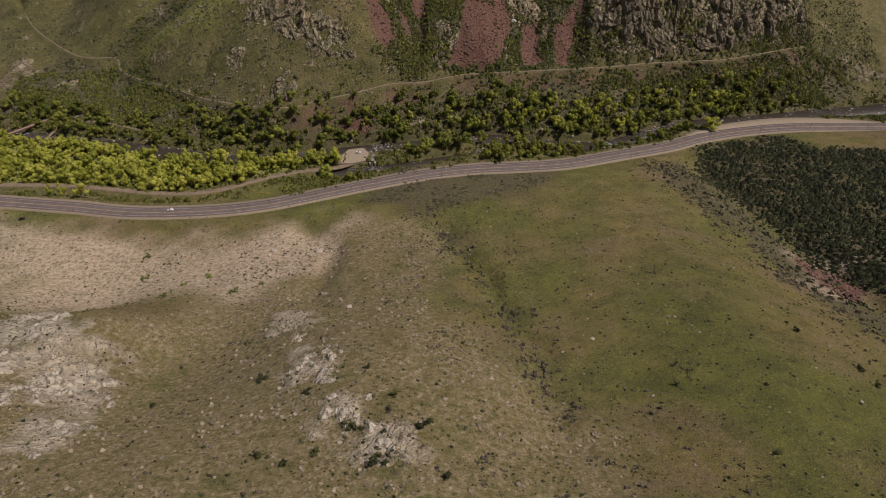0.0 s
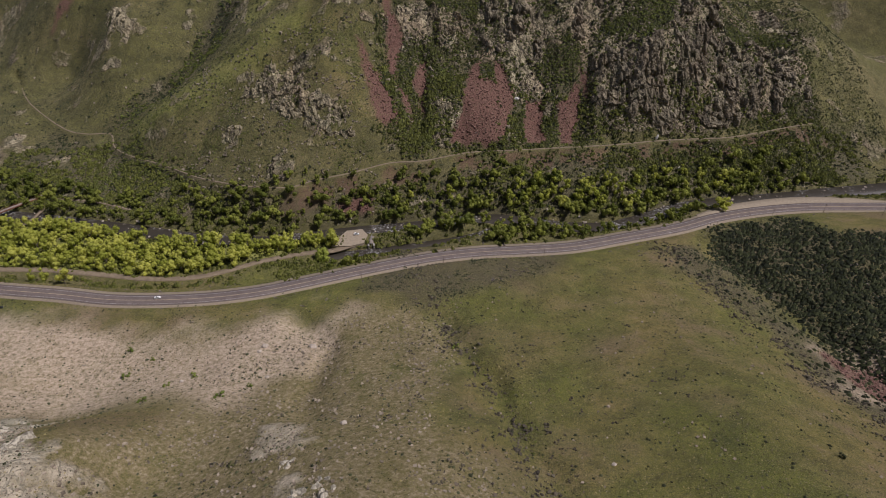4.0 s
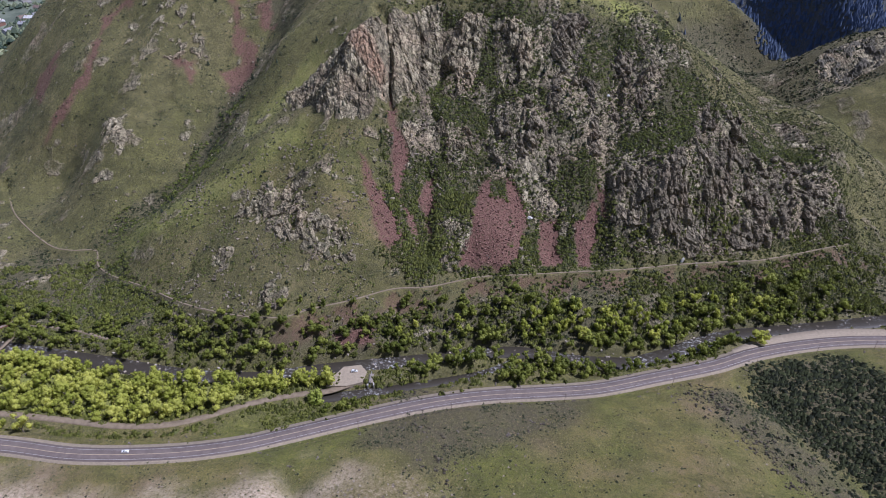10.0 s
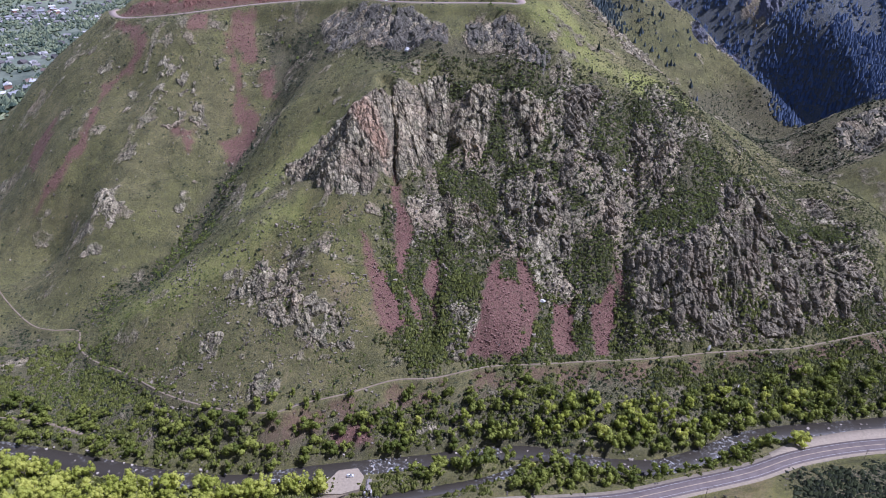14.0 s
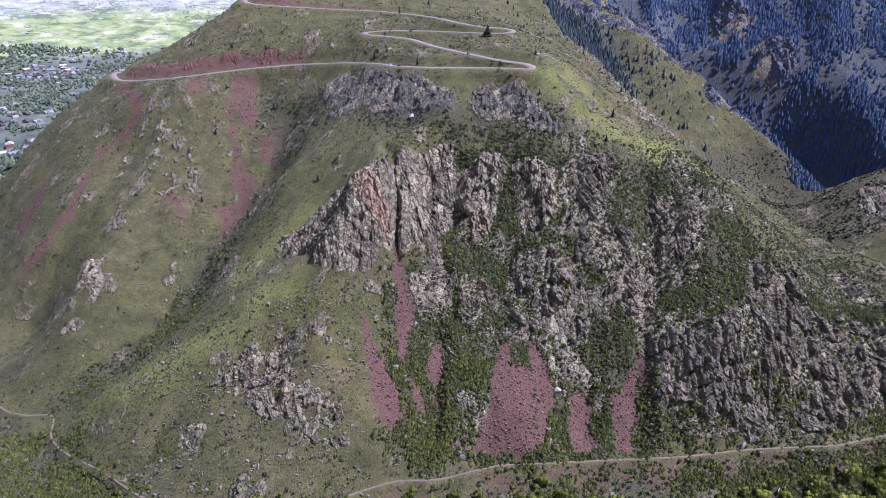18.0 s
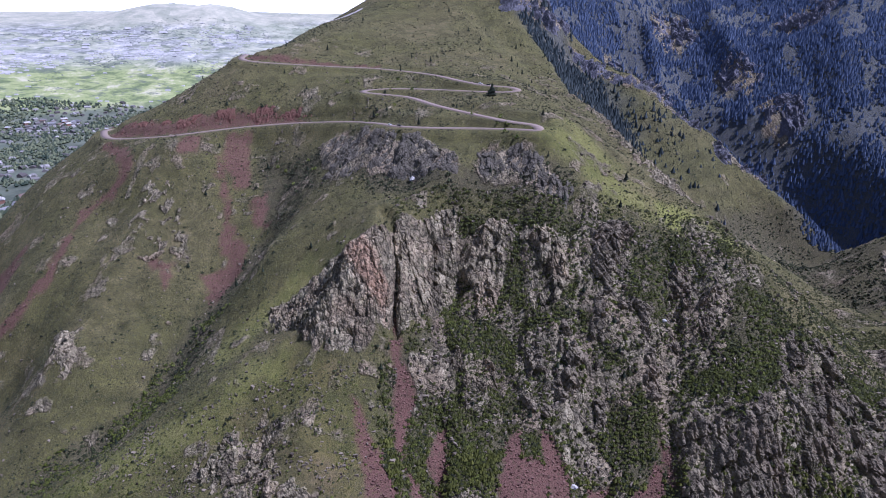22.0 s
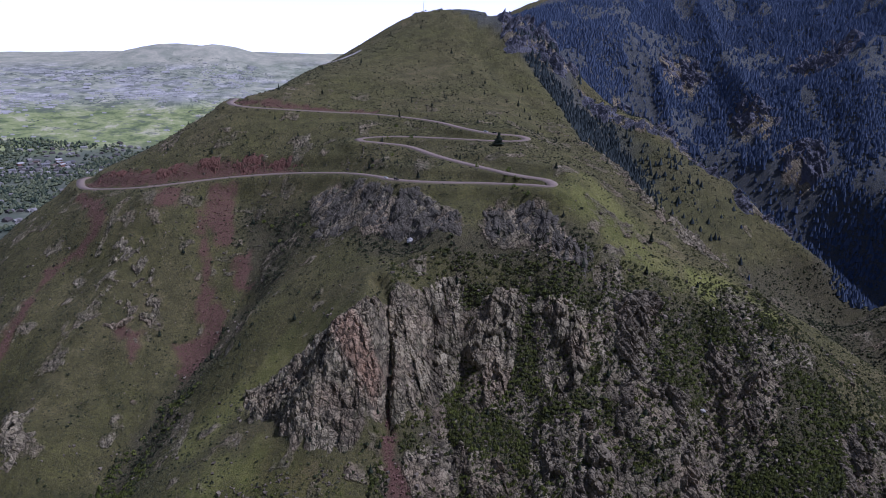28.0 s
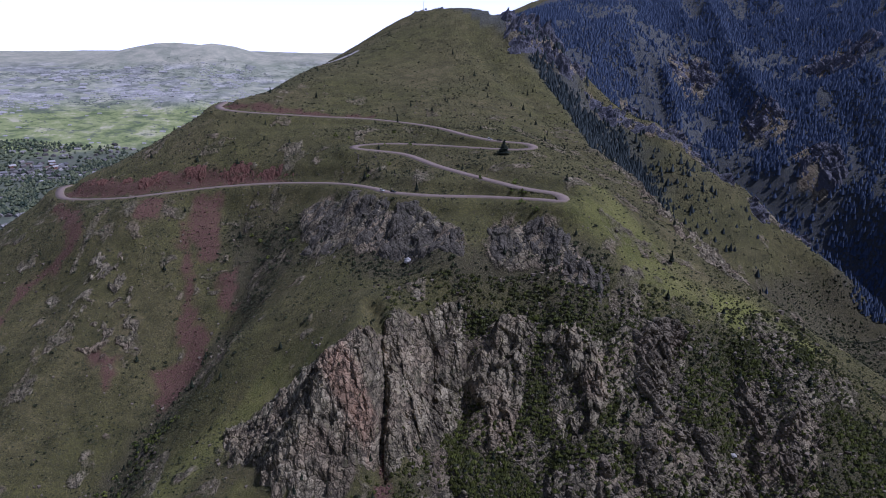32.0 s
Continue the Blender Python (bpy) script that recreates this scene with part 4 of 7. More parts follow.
def hillside():
    m, nt, b = material("grassy hillside soil", 0.95)
    p = place(nt)
    rock, scree, dirt, brush = two(nt, "cover")
    dry, wood, meadow, tawny = two(nt, "zone")
    big, mid, fine = noise_node(nt, p, 0.012, 4), noise_node(nt, p, 0.06, 6, 0.7), noise_node(nt, p, 0.55, 5, 0.75)
    grass = ramp(nt, mid, [(0.34, (0.080, 0.074, 0.026)), (0.48, (0.172, 0.150, 0.056)), (0.64, (0.285, 0.228, 0.108))])
    green = ramp(nt, mid, [(0.34, (0.066, 0.068, 0.018)), (0.64, (0.200, 0.188, 0.052))])
    col = mix(nt, calc(nt, "MULTIPLY_ADD", big, 4.0, -1.6, clamp=True), green, grass)
    hay = ramp(nt, mid, [(0.30, (0.110, 0.098, 0.034)), (0.48, (0.220, 0.180, 0.052)), (0.66, (0.375, 0.285, 0.105))])
    fresh = ramp(nt, mid, [(0.32, (0.066, 0.084, 0.012)), (0.66, (0.212, 0.218, 0.034))])
    soil = ramp(nt, noise_node(nt, p, 0.03, 5, 0.7), [(0.47, (0, 0, 0)), (0.58, (1, 1, 1))])
    hay = mix(nt, calc(nt, "MULTIPLY", soil, 0.75), hay, (0.24, 0.165, 0.105))
    col = mix(nt, dry, col, mix(nt, calc(nt, "MULTIPLY_ADD", big, 5.0, -2.0, clamp=True), fresh, hay))
    grain = noise_node(nt, p, 0.42, 6, 0.8)
    rubble = ramp(nt, grain, [(0.34, (0.080, 0.068, 0.030)), (0.45, (0.200, 0.172, 0.070)), (0.55, (0.310, 0.245, 0.140)), (0.67, (0.54, 0.46, 0.32))])
    col = mix(nt, calc(nt, "MULTIPLY", calc(nt, "MULTIPLY", dry, tawny), calc(nt, "MULTIPLY_ADD", mid, 4.0, -1.0, clamp=True)), col, rubble)
    stony = calc(nt, "MULTIPLY", calc(nt, "MULTIPLY_ADD", calc(nt, "MULTIPLY", dry, tawny), -0.65, 1.0), calc(nt, "MULTIPLY_ADD", meadow, -0.65, 1.0))
    col = mix(nt, calc(nt, "MULTIPLY", ramp(nt, grain, [(0.36, (1, 1, 1)), (0.50, (0, 0, 0))]), calc(nt, "MULTIPLY", stony, 0.5)), col, (0.062, 0.060, 0.026))
    col = mix(nt, meadow, col, ramp(nt, mid, [(0.3, (0.200, 0.225, 0.045)), (0.7, (0.365, 0.370, 0.095))]))
    # forest floor carries a painted blue-grey haze tint in its colour
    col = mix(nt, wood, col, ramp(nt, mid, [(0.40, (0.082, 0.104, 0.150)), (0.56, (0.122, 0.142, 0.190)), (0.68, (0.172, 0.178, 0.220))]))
    litter = ramp(nt, fine, [(0.35, (0.055, 0.050, 0.030)), (0.55, (0.120, 0.105, 0.062)), (0.66, (0.25, 0.150, 0.110))])
    col = mix(nt, calc(nt, "MULTIPLY", brush, calc(nt, "MULTIPLY_ADD", mid, 3.0, -0.55, clamp=True)), col, litter)
    spots = ramp(nt, fine, [(0.42, (0, 0, 0)), (0.60, (1, 1, 1))])
    col = mix(nt, calc(nt, "MULTIPLY", spots, calc(nt, "MULTIPLY", stony, calc(nt, "MULTIPLY_ADD", dry, -0.25, 0.6))), col, (0.065, 0.068, 0.040))
    tuft = noise_node(nt, p, 2.2, 3, 0.8)
    col = mix(nt, calc(nt, "MULTIPLY", ramp(nt, tuft, [(0.38, (1, 1, 1)), (0.54, (0, 0, 0))]), calc(nt, "MULTIPLY", stony, 0.68)), col, (0.060, 0.060, 0.028))
    col = mix(nt, calc(nt, "MULTIPLY", ramp(nt, tuft, [(0.52, (0, 0, 0)), (0.66, (1, 1, 1))]), 0.5), col, (0.37, 0.33, 0.135))
    pale = ramp(nt, noise_node(nt, p, 1.3, 3, 0.7), [(0.60, (0, 0, 0)), (0.70, (1, 1, 1))])
    col = mix(nt, calc(nt, "MULTIPLY", pale, 0.5), col, (0.40, 0.33, 0.25))
    earth = ramp(nt, fine, [(0.3, (0.44, 0.335, 0.240)), (0.7, (0.68, 0.56, 0.42))])
    col = mix(nt, calc(nt, "MULTIPLY", dirt, calc(nt, "MULTIPLY_ADD", grain, 4.4, -1.45, clamp=True)), col, earth)
    stones = ramp(nt, noise_node(nt, p, 0.9, 6, 0.8), [(0.3, (0.102, 0.050, 0.039)), (0.7, (0.258, 0.146, 0.112))])
    col = mix(nt, calc(nt, "MULTIPLY", scree, calc(nt, "MULTIPLY_ADD", fine, 5.0, -1.5, clamp=True)), col, stones)
    stone, high = stone_look(nt, p, tawny)
    rmask = calc(nt, "MULTIPLY_ADD", calc(nt, "ADD", rock, calc(nt, "MULTIPLY_ADD", mid, 1.8, -0.9)), 3.0, -1.1, clamp=True)
    stone = mix(nt, calc(nt, "MULTIPLY", calc(nt, "MULTIPLY_ADD", dry, 3.0, -2.2, clamp=True), 0.8), stone, (0.72, 0.66, 0.50))
    col = mix(nt, rmask, col, stone)
    nt.links.new(col, b.inputs["Base Color"])
    h = calc(nt, "ADD", calc(nt, "ADD", calc(nt, "MULTIPLY", fine, 0.6), calc(nt, "MULTIPLY", tuft, 0.25)), calc(nt, "MULTIPLY", rmask, high))
    bump(nt, b, h, 1.0, 1.2)
    return m


def crag(name="jointed gneiss crag", pale=0.0, toward=(0.62, 0.57, 0.46)):
    m, nt, b = material(name, 0.92)
    p = place(nt)
    tawny = None if pale else two(nt, "zone")[3]
    col, high = stone_look(nt, p, tawny)
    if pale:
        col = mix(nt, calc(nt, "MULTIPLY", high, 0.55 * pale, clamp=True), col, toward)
    moss = calc(nt, "MULTIPLY", calc(nt, "MULTIPLY_ADD", noise_node(nt, p, 0.09, 5, 0.7), 9.0, -5.0, clamp=True), 0.75)
    nt.links.new(mix(nt, moss, col, (0.085, 0.088, 0.045)), b.inputs["Base Color"])
    bump(nt, b, high, 1.0, 0.9)
    return m


def plain_ground():
    m, nt, b = material("plain fields paled for haze", 0.95)
    p = place(nt)
    vor = nt.nodes.new("ShaderNodeTexVoronoi")
    vor.inputs["Scale"].default_value = 0.011
    nt.links.new(p, vor.inputs["Vector"])
    sep = nt.nodes.new("ShaderNodeSeparateColor")
    nt.links.new(vor.outputs["Color"], sep.inputs[0])
    f = calc(nt, "ADD", calc(nt, "MULTIPLY", noise_node(nt, p, 0.012, 8, 0.75), 0.9), calc(nt, "MULTIPLY", sep.outputs[1], 0.10))
    a = calc(nt, "ADD", calc(nt, "MULTIPLY", sep.outputs[0], 0.4), calc(nt, "MULTIPLY", noise_node(nt, p, 0.0025, 4), 0.6))
    # fields and town tones; their paleness includes painted distance haze
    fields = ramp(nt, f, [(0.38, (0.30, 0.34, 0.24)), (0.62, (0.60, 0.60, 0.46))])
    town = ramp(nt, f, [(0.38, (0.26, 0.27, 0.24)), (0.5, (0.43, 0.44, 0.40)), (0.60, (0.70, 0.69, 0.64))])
    sx = nt.nodes.new("ShaderNodeSeparateXYZ")
    nt.links.new(p, sx.inputs[0])
    z = sx.outputs[2]
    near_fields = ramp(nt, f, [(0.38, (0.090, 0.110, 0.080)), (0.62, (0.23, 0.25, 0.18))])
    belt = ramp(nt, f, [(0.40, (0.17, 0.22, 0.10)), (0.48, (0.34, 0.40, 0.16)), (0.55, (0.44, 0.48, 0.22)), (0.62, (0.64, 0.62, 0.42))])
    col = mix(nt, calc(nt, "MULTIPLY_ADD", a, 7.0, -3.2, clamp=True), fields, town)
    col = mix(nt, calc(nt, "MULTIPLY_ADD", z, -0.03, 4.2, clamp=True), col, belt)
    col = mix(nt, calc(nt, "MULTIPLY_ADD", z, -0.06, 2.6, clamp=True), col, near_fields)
    groves = ramp(nt, noise_node(nt, p, 0.014, 5, 0.7), [(0.53, (0, 0, 0)), (0.60, (1, 1, 1))])
    col = mix(nt, calc(nt, "MULTIPLY", groves, 0.75), col, (0.16, 0.19, 0.14))
    # farthest hills, also paled in colour to take in haze
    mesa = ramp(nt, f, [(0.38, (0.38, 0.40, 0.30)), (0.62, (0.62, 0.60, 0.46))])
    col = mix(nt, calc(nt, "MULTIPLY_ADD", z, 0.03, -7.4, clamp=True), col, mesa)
    nt.links.new(col, b.inputs["Base Color"])
    return m


ny, nx = GX.shape
_idx = np.arange(ny * nx).reshape(ny, nx)
_quads = np.stack([_idx[:-1, :-1], _idx[:-1, 1:], _idx[1:, 1:], _idx[1:, :-1]], -1).reshape(-1, 4)
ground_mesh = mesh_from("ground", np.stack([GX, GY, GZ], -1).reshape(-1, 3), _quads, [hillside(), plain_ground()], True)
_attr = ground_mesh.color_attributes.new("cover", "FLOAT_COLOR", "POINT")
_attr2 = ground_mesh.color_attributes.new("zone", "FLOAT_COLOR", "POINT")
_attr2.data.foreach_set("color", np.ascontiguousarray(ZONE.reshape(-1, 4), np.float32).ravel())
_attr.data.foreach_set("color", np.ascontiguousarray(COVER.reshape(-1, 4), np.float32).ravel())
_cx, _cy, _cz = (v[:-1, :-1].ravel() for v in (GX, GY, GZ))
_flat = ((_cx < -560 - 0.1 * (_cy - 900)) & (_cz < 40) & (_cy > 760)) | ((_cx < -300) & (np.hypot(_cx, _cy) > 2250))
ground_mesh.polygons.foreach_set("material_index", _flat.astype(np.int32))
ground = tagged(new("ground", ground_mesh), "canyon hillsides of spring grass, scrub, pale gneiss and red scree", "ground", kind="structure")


# ---- roads, trails, river ----
def ribbon(name, line, offs, mat, lift=0.05, drape=False):
    """A strip along a line between two sideways offsets (numbers or arrays), with turned-down edges."""
    d = np.gradient(line[:, :2], axis=0)
    d /= np.linalg.norm(d, axis=1)[:, None] + 1e-9
    side = np.stack([d[:, 1], -d[:, 0]], 1)
    o = [np.broadcast_to(v, len(line)) for v in offs]
    rows = []
    for k, (v, dz) in enumerate(((o[0], -0.8), (o[0], 0), ((o[0] + o[1]) / 2, 0.03), (o[1], 0), (o[1], -0.8))):
        q = line[:, :2] + side * np.asarray(v)[:, None]
        z = (ground_at(q[:, 0], q[:, 1]) if drape else line[:, 2]) + lift + dz
        rows.append(np.column_stack([q, z]))
    v = np.stack(rows, 1)
    n = len(line)
    i = np.arange(n * 5).reshape(n, 5)
    f = np.stack([i[:-1, :-1], i[:-1, 1:], i[1:, 1:], i[1:, :-1]], -1).reshape(-1, 4)[:, ::-1]
    return new(name, mesh_from(name, v.reshape(-1, 3), f, [mat], True))


road = tagged(ribbon("road", HIGHWAY, (-5.3, 5.3), M_ASPHALT, 0.12), "worn grey two-lane asphalt canyon highway", "road", kind="structure")
tagged(ribbon("road_shoulder", HIGHWAY, (-7.6, 7.6), M_GRAVEL, 0.02), "tan gravel road shoulder", "shoulder", kind="structure")


def paint(name, line, off, width, mat, lift):
    ob = ribbon(name, line, (off - width / 2, off + width / 2), mat, lift)
    ob.parent = road
    return ob


paint("centre_line", HIGHWAY, 0.0, 0.3, M_YELLOW, 0.17)
paint("edge_line", HIGHWAY, -3.7, 0.18, M_WHITE, 0.17)
paint("edge_line", HIGHWAY, 3.7, 0.18, M_WHITE, 0.17)
hill_road = tagged(ribbon("hill_road", HILLROAD, (-3.1, 3.1), M_HILLROAD, 0.14), "narrow paved switchback road on the mountainside", "road", kind="structure")
tagged(ribbon("hill_road_shoulder", HILLROAD, (-4.2, 4.2), M_GRAVEL, 0.04), "pale gravel edges of the switchback road", "shoulder", kind="structure")
SHOULDERROAD = curve([(-214, 1262, 327), (-200, 1290, 332), (-183, 1322, 340), (-172, 1342, 345)])
tagged(ribbon("shoulder_road", SHOULDERROAD, (-4.0, 4.0), M_WHITE, 0.9, True), "pale concrete road edge on the mountain shoulder", "road", kind="structure")
tagged(ribbon("trail", TRAIL, (-0.65, 0.65), M_TRAIL, 0.05), "narrow dirt trail cut across the slope", "trail", kind="structure")
tagged(ribbon("access_track", ACCESS, (-2.3, 2.3), M_TRAIL, 0.05), "pale dirt track beside the creek", "track", kind="structure")
tagged(ribbon("pull_out", PULLOUT, (-5.0 * np.sin(np.linspace(0.12, 3.0, len(PULLOUT))) - 0.3, 6.0), M_GRAVEL, 0.06), "pale gravel pull-out on the road bend", "pull-out", kind="structure")
tagged(ribbon("bank_path", BANKPATH, (-1.2, 1.2), M_TRAIL, 0.05), "dirt path on the far bank", "path", kind="structure")


def water():
    m, nt, b = material("creek water", 0.5)
    p = place(nt)
    n1 = noise_node(nt, p, 0.5, 5, 0.7, 0.6)
    patch = noise_node(nt, p, 0.03, 3)
    foam = calc(nt, "MULTIPLY", calc(nt, "MULTIPLY_ADD", n1, 8.0, -4.2, clamp=True), calc(nt, "MULTIPLY_ADD", patch, 8.0, -3.9, clamp=True), clamp=True)
    nt.links.new(mix(nt, foam, (0.050, 0.043, 0.033), (0.50, 0.50, 0.48)), b.inputs["Base Color"])
    nt.links.new(calc(nt, "MULTIPLY_ADD", foam, 0.3, 0.5), b.inputs["Roughness"])
    b.inputs["Specular IOR Level"].default_value = 0.25
    bump(nt, b, n1, 0.5, 0.3)
    return m


_w = 8.8 + 4.5 * (fbm(np.arange(len(RIVER)) / 11.0, np.zeros(len(RIVER)), 2) - 0.5)
M_WATER = water()
tagged(ribbon("side_channel", CHANNEL, (-4.2, 4.2), M_WATER, 0.0), "narrow dark side channel behind the weir", "creek", kind="structure")
tagged(ribbon("water", RIVER, (-_w, _w), M_WATER, 0.0), "dark rushing mountain creek with white riffles", "creek", kind="structure")


# ---- building blocks ----
def part(name, me_or_bm, mat, parent, label=""):
    """Links a bmesh or mesh as one mesh object under a thing or part."""
    me = me_or_bm
    if isinstance(me_or_bm, bmesh.types.BMesh):
        me = bpy.data.meshes.new(name)
        me_or_bm.to_mesh(me)
        me_or_bm.free()
    if mat is not None and not me.materials:
        me.materials.append(mat)
    ob = new(name, me)
    ob.parent = parent
    if label:
        ob["label"] = label
    return ob


def thing(name, label, category, group="", m=None, kind=""):
    ob = tagged(new(name), label, category, group, kind)
    if m is not None:
        ob.matrix_basis = m
    return ob


def box(bm, sx, sy, sz, at=(0, 0, 0), bevel=0.0, turn=None):
    v = bmesh.ops.create_cube(bm, size=1.0)["verts"]
    bmesh.ops.scale(bm, vec=(sx, sy, sz), verts=v)
    if bevel:
        es = list({e for q in v for e in q.link_edges})
        v = list({q for f in bmesh.ops.bevel(bm, geom=es, offset=bevel, segments=2, affect="EDGES", profile=0.5)["faces"] for q in f.verts} | {q for q in v if q.is_valid})
    if turn is not None:
        bmesh.ops.rotate(bm, verts=v, cent=(0, 0, 0), matrix=turn)
    bmesh.ops.translate(bm, vec=at, verts=v)
    return v


def tube(bm, r1, r2, a, b, seg=8):
    a, b = Vector(a), Vector(b)
    v = bmesh.ops.create_cone(bm, cap_ends=True, segments=seg, radius1=r1, radius2=r2, depth=(b - a).length)["verts"]
    bmesh.ops.transform(bm, matrix=Matrix.Translation((a + b) / 2) @ (b - a).to_track_quat("Z", "Y").to_matrix().to_4x4(), verts=v)
    return v


_t = (1 + 5 ** 0.5) / 2
ICO_V = np.array([(-1, _t, 0), (1, _t, 0), (-1, -_t, 0), (1, -_t, 0), (0, -1, _t), (0, 1, _t), (0, -1, -_t), (0, 1, -_t), (_t, 0, -1), (_t, 0, 1), (-_t, 0, -1), (-_t, 0, 1)]) / 1.9
ICO_F = np.array([(0, 11, 5), (0, 5, 1), (0, 1, 7), (0, 7, 10), (0, 10, 11), (1, 5, 9), (5, 11, 4), (11, 10, 2), (10, 7, 6), (7, 1, 8), (3, 9, 4), (3, 4, 2), (3, 2, 6), (3, 6, 8), (3, 8, 9), (4, 9, 5), (2, 4, 11), (6, 2, 10), (8, 6, 7), (9, 8, 1)])
CUBE_V = np.array([(-1, -1, -1), (1, -1, -1), (1, 1, -1), (-1, 1, -1), (-1, -1, 1), (1, -1, 1), (1, 1, 1), (-1, 1, 1)]) * 0.5
CUBE_F = np.array([(0, 3, 2, 1), (4, 5, 6, 7), (0, 1, 5, 4), (1, 2, 6, 5), (2, 3, 7, 6), (3, 0, 4, 7)])


def scatter_mesh(name, proto_v, proto_f, at, size, mat, jitter=0.25, turn=True, seed=1, axes=None):
    """Many uneven copies of a small form, joined."""
    g = np.random.default_rng(seed)
    n, k = len(at), len(proto_v)
    v = proto_v[None] * (1 + jitter * (g.random((n, k, 3)) - 0.5) * 2)
    v = v * (size[:, None, :] if size.ndim == 2 else size[:, None, None])
    if axes is not None:
        v = np.einsum("nkj,nji->nki", v, axes)
    elif turn:
        a = g.random(n) * 6.283
        c, s = np.cos(a)[:, None], np.sin(a)[:, None]
        v = np.stack([v[..., 0] * c - v[..., 1] * s, v[..., 0] * s + v[..., 1] * c, v[..., 2]], -1)
    v = v + at[:, None, :]
    f = proto_f[None] + (np.arange(n) * k)[:, None, None]
    return mesh_from(name, v.reshape(-1, 3), f.reshape(-1, proto_f.shape[1]), [mat])


def sow(n, x0, x1, y0, y1, chance, seed):
    """Random plan points, kept by the chance that a function of place gives."""
    g = np.random.default_rng(seed)
    x, y = g.uniform(x0, x1, n), g.uniform(y0, y1, n)
    cov, rd, vd = cover_at(x, y)
    keep = (g.random(n) < chance(x, y, cov)) & (rd > 5.5) & (vd > 9.5)
    x, y = x[keep], y[keep]
    return np.column_stack([x, y, ground_at(x, y)]), g


def lobes(count, spread_r, seed):
    """A bush of several lumps, about 1 m across."""
    g = np.random.default_rng(seed)
    vs, fs = [], []
    for i in range(count):
        c = np.array([g.normal(0, spread_r), g.normal(0, spread_r), abs(g.normal(0.12, 0.2))])
        vs.append(ICO_V * g.uniform(0.28, 0.48) + c)
        fs.append(ICO_F + 12 * i)
    return np.vstack(vs), np.vstack(fs)


def steep(x, y):
    return np.hypot((ground_at(x + 3, y) - ground_at(x - 3, y)) / 6, (ground_at(x, y + 3) - ground_at(x, y - 3)) / 6)


# ---- scrub ----
def scrub(name, label, n, area, chance, lo, hi, mat, proto, seed, flat=0.8):
    at, g = sow(n, *area, chance, seed)
    s = lo + (hi - lo) * g.random(len(at)) ** 2.2
    size = np.column_stack([s * g.uniform(0.8, 1.3, len(at)), s * g.uniform(0.8, 1.3, len(at)), s * flat * g.uniform(0.7, 1.2, len(at))])
    at[:, 2] += 0.12 * s
    ob = new(name, scatter_mesh(name, *proto, at, size, mat, 0.28, True, seed + 50))
    return tagged(ob, label, "scrub", kind="stuff")


OCT = (np.array([(0.5, 0, 0), (-0.5, 0, 0), (0, 0.5, 0), (0, -0.5, 0), (0, 0, 0.5), (0, 0, -0.4)]), np.array([(0, 2, 4), (2, 1, 4), (1, 3, 4), (3, 0, 4), (2, 0, 5), (1, 2, 5), (3, 1, 5), (0, 3, 5)]))
ONE, TWO, FOUR = lobes(1, 0.02, 3), lobes(2, 0.28, 5), lobes(4, 0.34, 8)
ONE = (ONE[0] * 1.2, ONE[1])
CAP = (np.array([(0.5, 0, -0.14), (-0.5, 0, -0.14), (0, 0.5, -0.14), (0, -0.5, -0.14), (0, 0, 0.5)]), OCT[1][:4])
CLUSTER = (np.vstack([CAP[0] * 0.78 + np.array(c) for c in ((-0.2, 0.05, 0.1), (0.22, 0.15, 0.0), (0.05, -0.25, 0.2))]), np.vstack([CAP[1] + 5 * i for i in range(3)]))
patchy = lambda x, y, s, a, b: smooth(a, b, fbm(x / s + 11, y / s + 7, 4))
SOUTH = (-560, 420, 470, 1000)
scrub("sagebrush", "grey-green sagebrush dotted over the mountainside", 100000, SOUTH,
      lambda x, y, c: 0.55 * (0.35 + 0.65 * patchy(x, y, 45, 0.36, 0.62)) * (1 - c[:, 1]) * (1 - 0.85 * c[:, 0]) * (1 - 0.8 * c[:, 2]), 0.6, 2.1, M_SHRUB, OCT, 21)
scrub("oak_brush", "dark scrub oak thickets in gullies and on shaded slopes", 60000, SOUTH,
      lambda x, y, c: np.minimum(1, 0.08 + 1.0 * c[:, 3] + 0.3 * smooth(60, 180, x) * smooth(760, 700, y)) * patchy(x, y, 22, 0.36, 0.50) * (1 - c[:, 1]) * (1 - 0.7 * c[:, 0]), 1.0, 3.0, M_BRUSH, CLUSTER, 22)
scrub("green_brush", "fresh green brush below the crags", 60000, (-320, 345, 500, 725),
      lambda x, y, c: 0.85 * c[:, 3] * patchy(x, y, 26, 0.40, 0.54) * (1 - c[:, 1]) * (1 - 0.75 * c[:, 0]), 0.9, 3.2, M_FRESH, CLUSTER, 23)
scrub("bank_brush", "dense green brush on the creek banks", 62000, (-420, 420, 380, 575),
      lambda x, y, c: 0.8 * smooth(-12, 6, y - np.interp(x, HIGHWAY[:, 0], HIGHWAY[:, 1]) - 14) * np.maximum(c[:, 3], smooth(20, 6, y - np.interp(x, RIVER[:, 0], RIVER[:, 1]))) * (0.06 + 0.94 * patchy(x, y, 14, 0.38, 0.54)) * (1 - c[:, 1]), 1.3, 4.2, M_BANK, CLUSTER, 24, 0.9)
scrub("bare_brush", "leafless grey brush along the creek and road bank", 9000, (-420, 420, 300, 540),
      lambda x, y, c: 0.35 * patchy(x, y, 18, 0.5, 0.66) * smooth(330, 380, y), 0.8, 2.4, M_TWIG, TWO, 25)
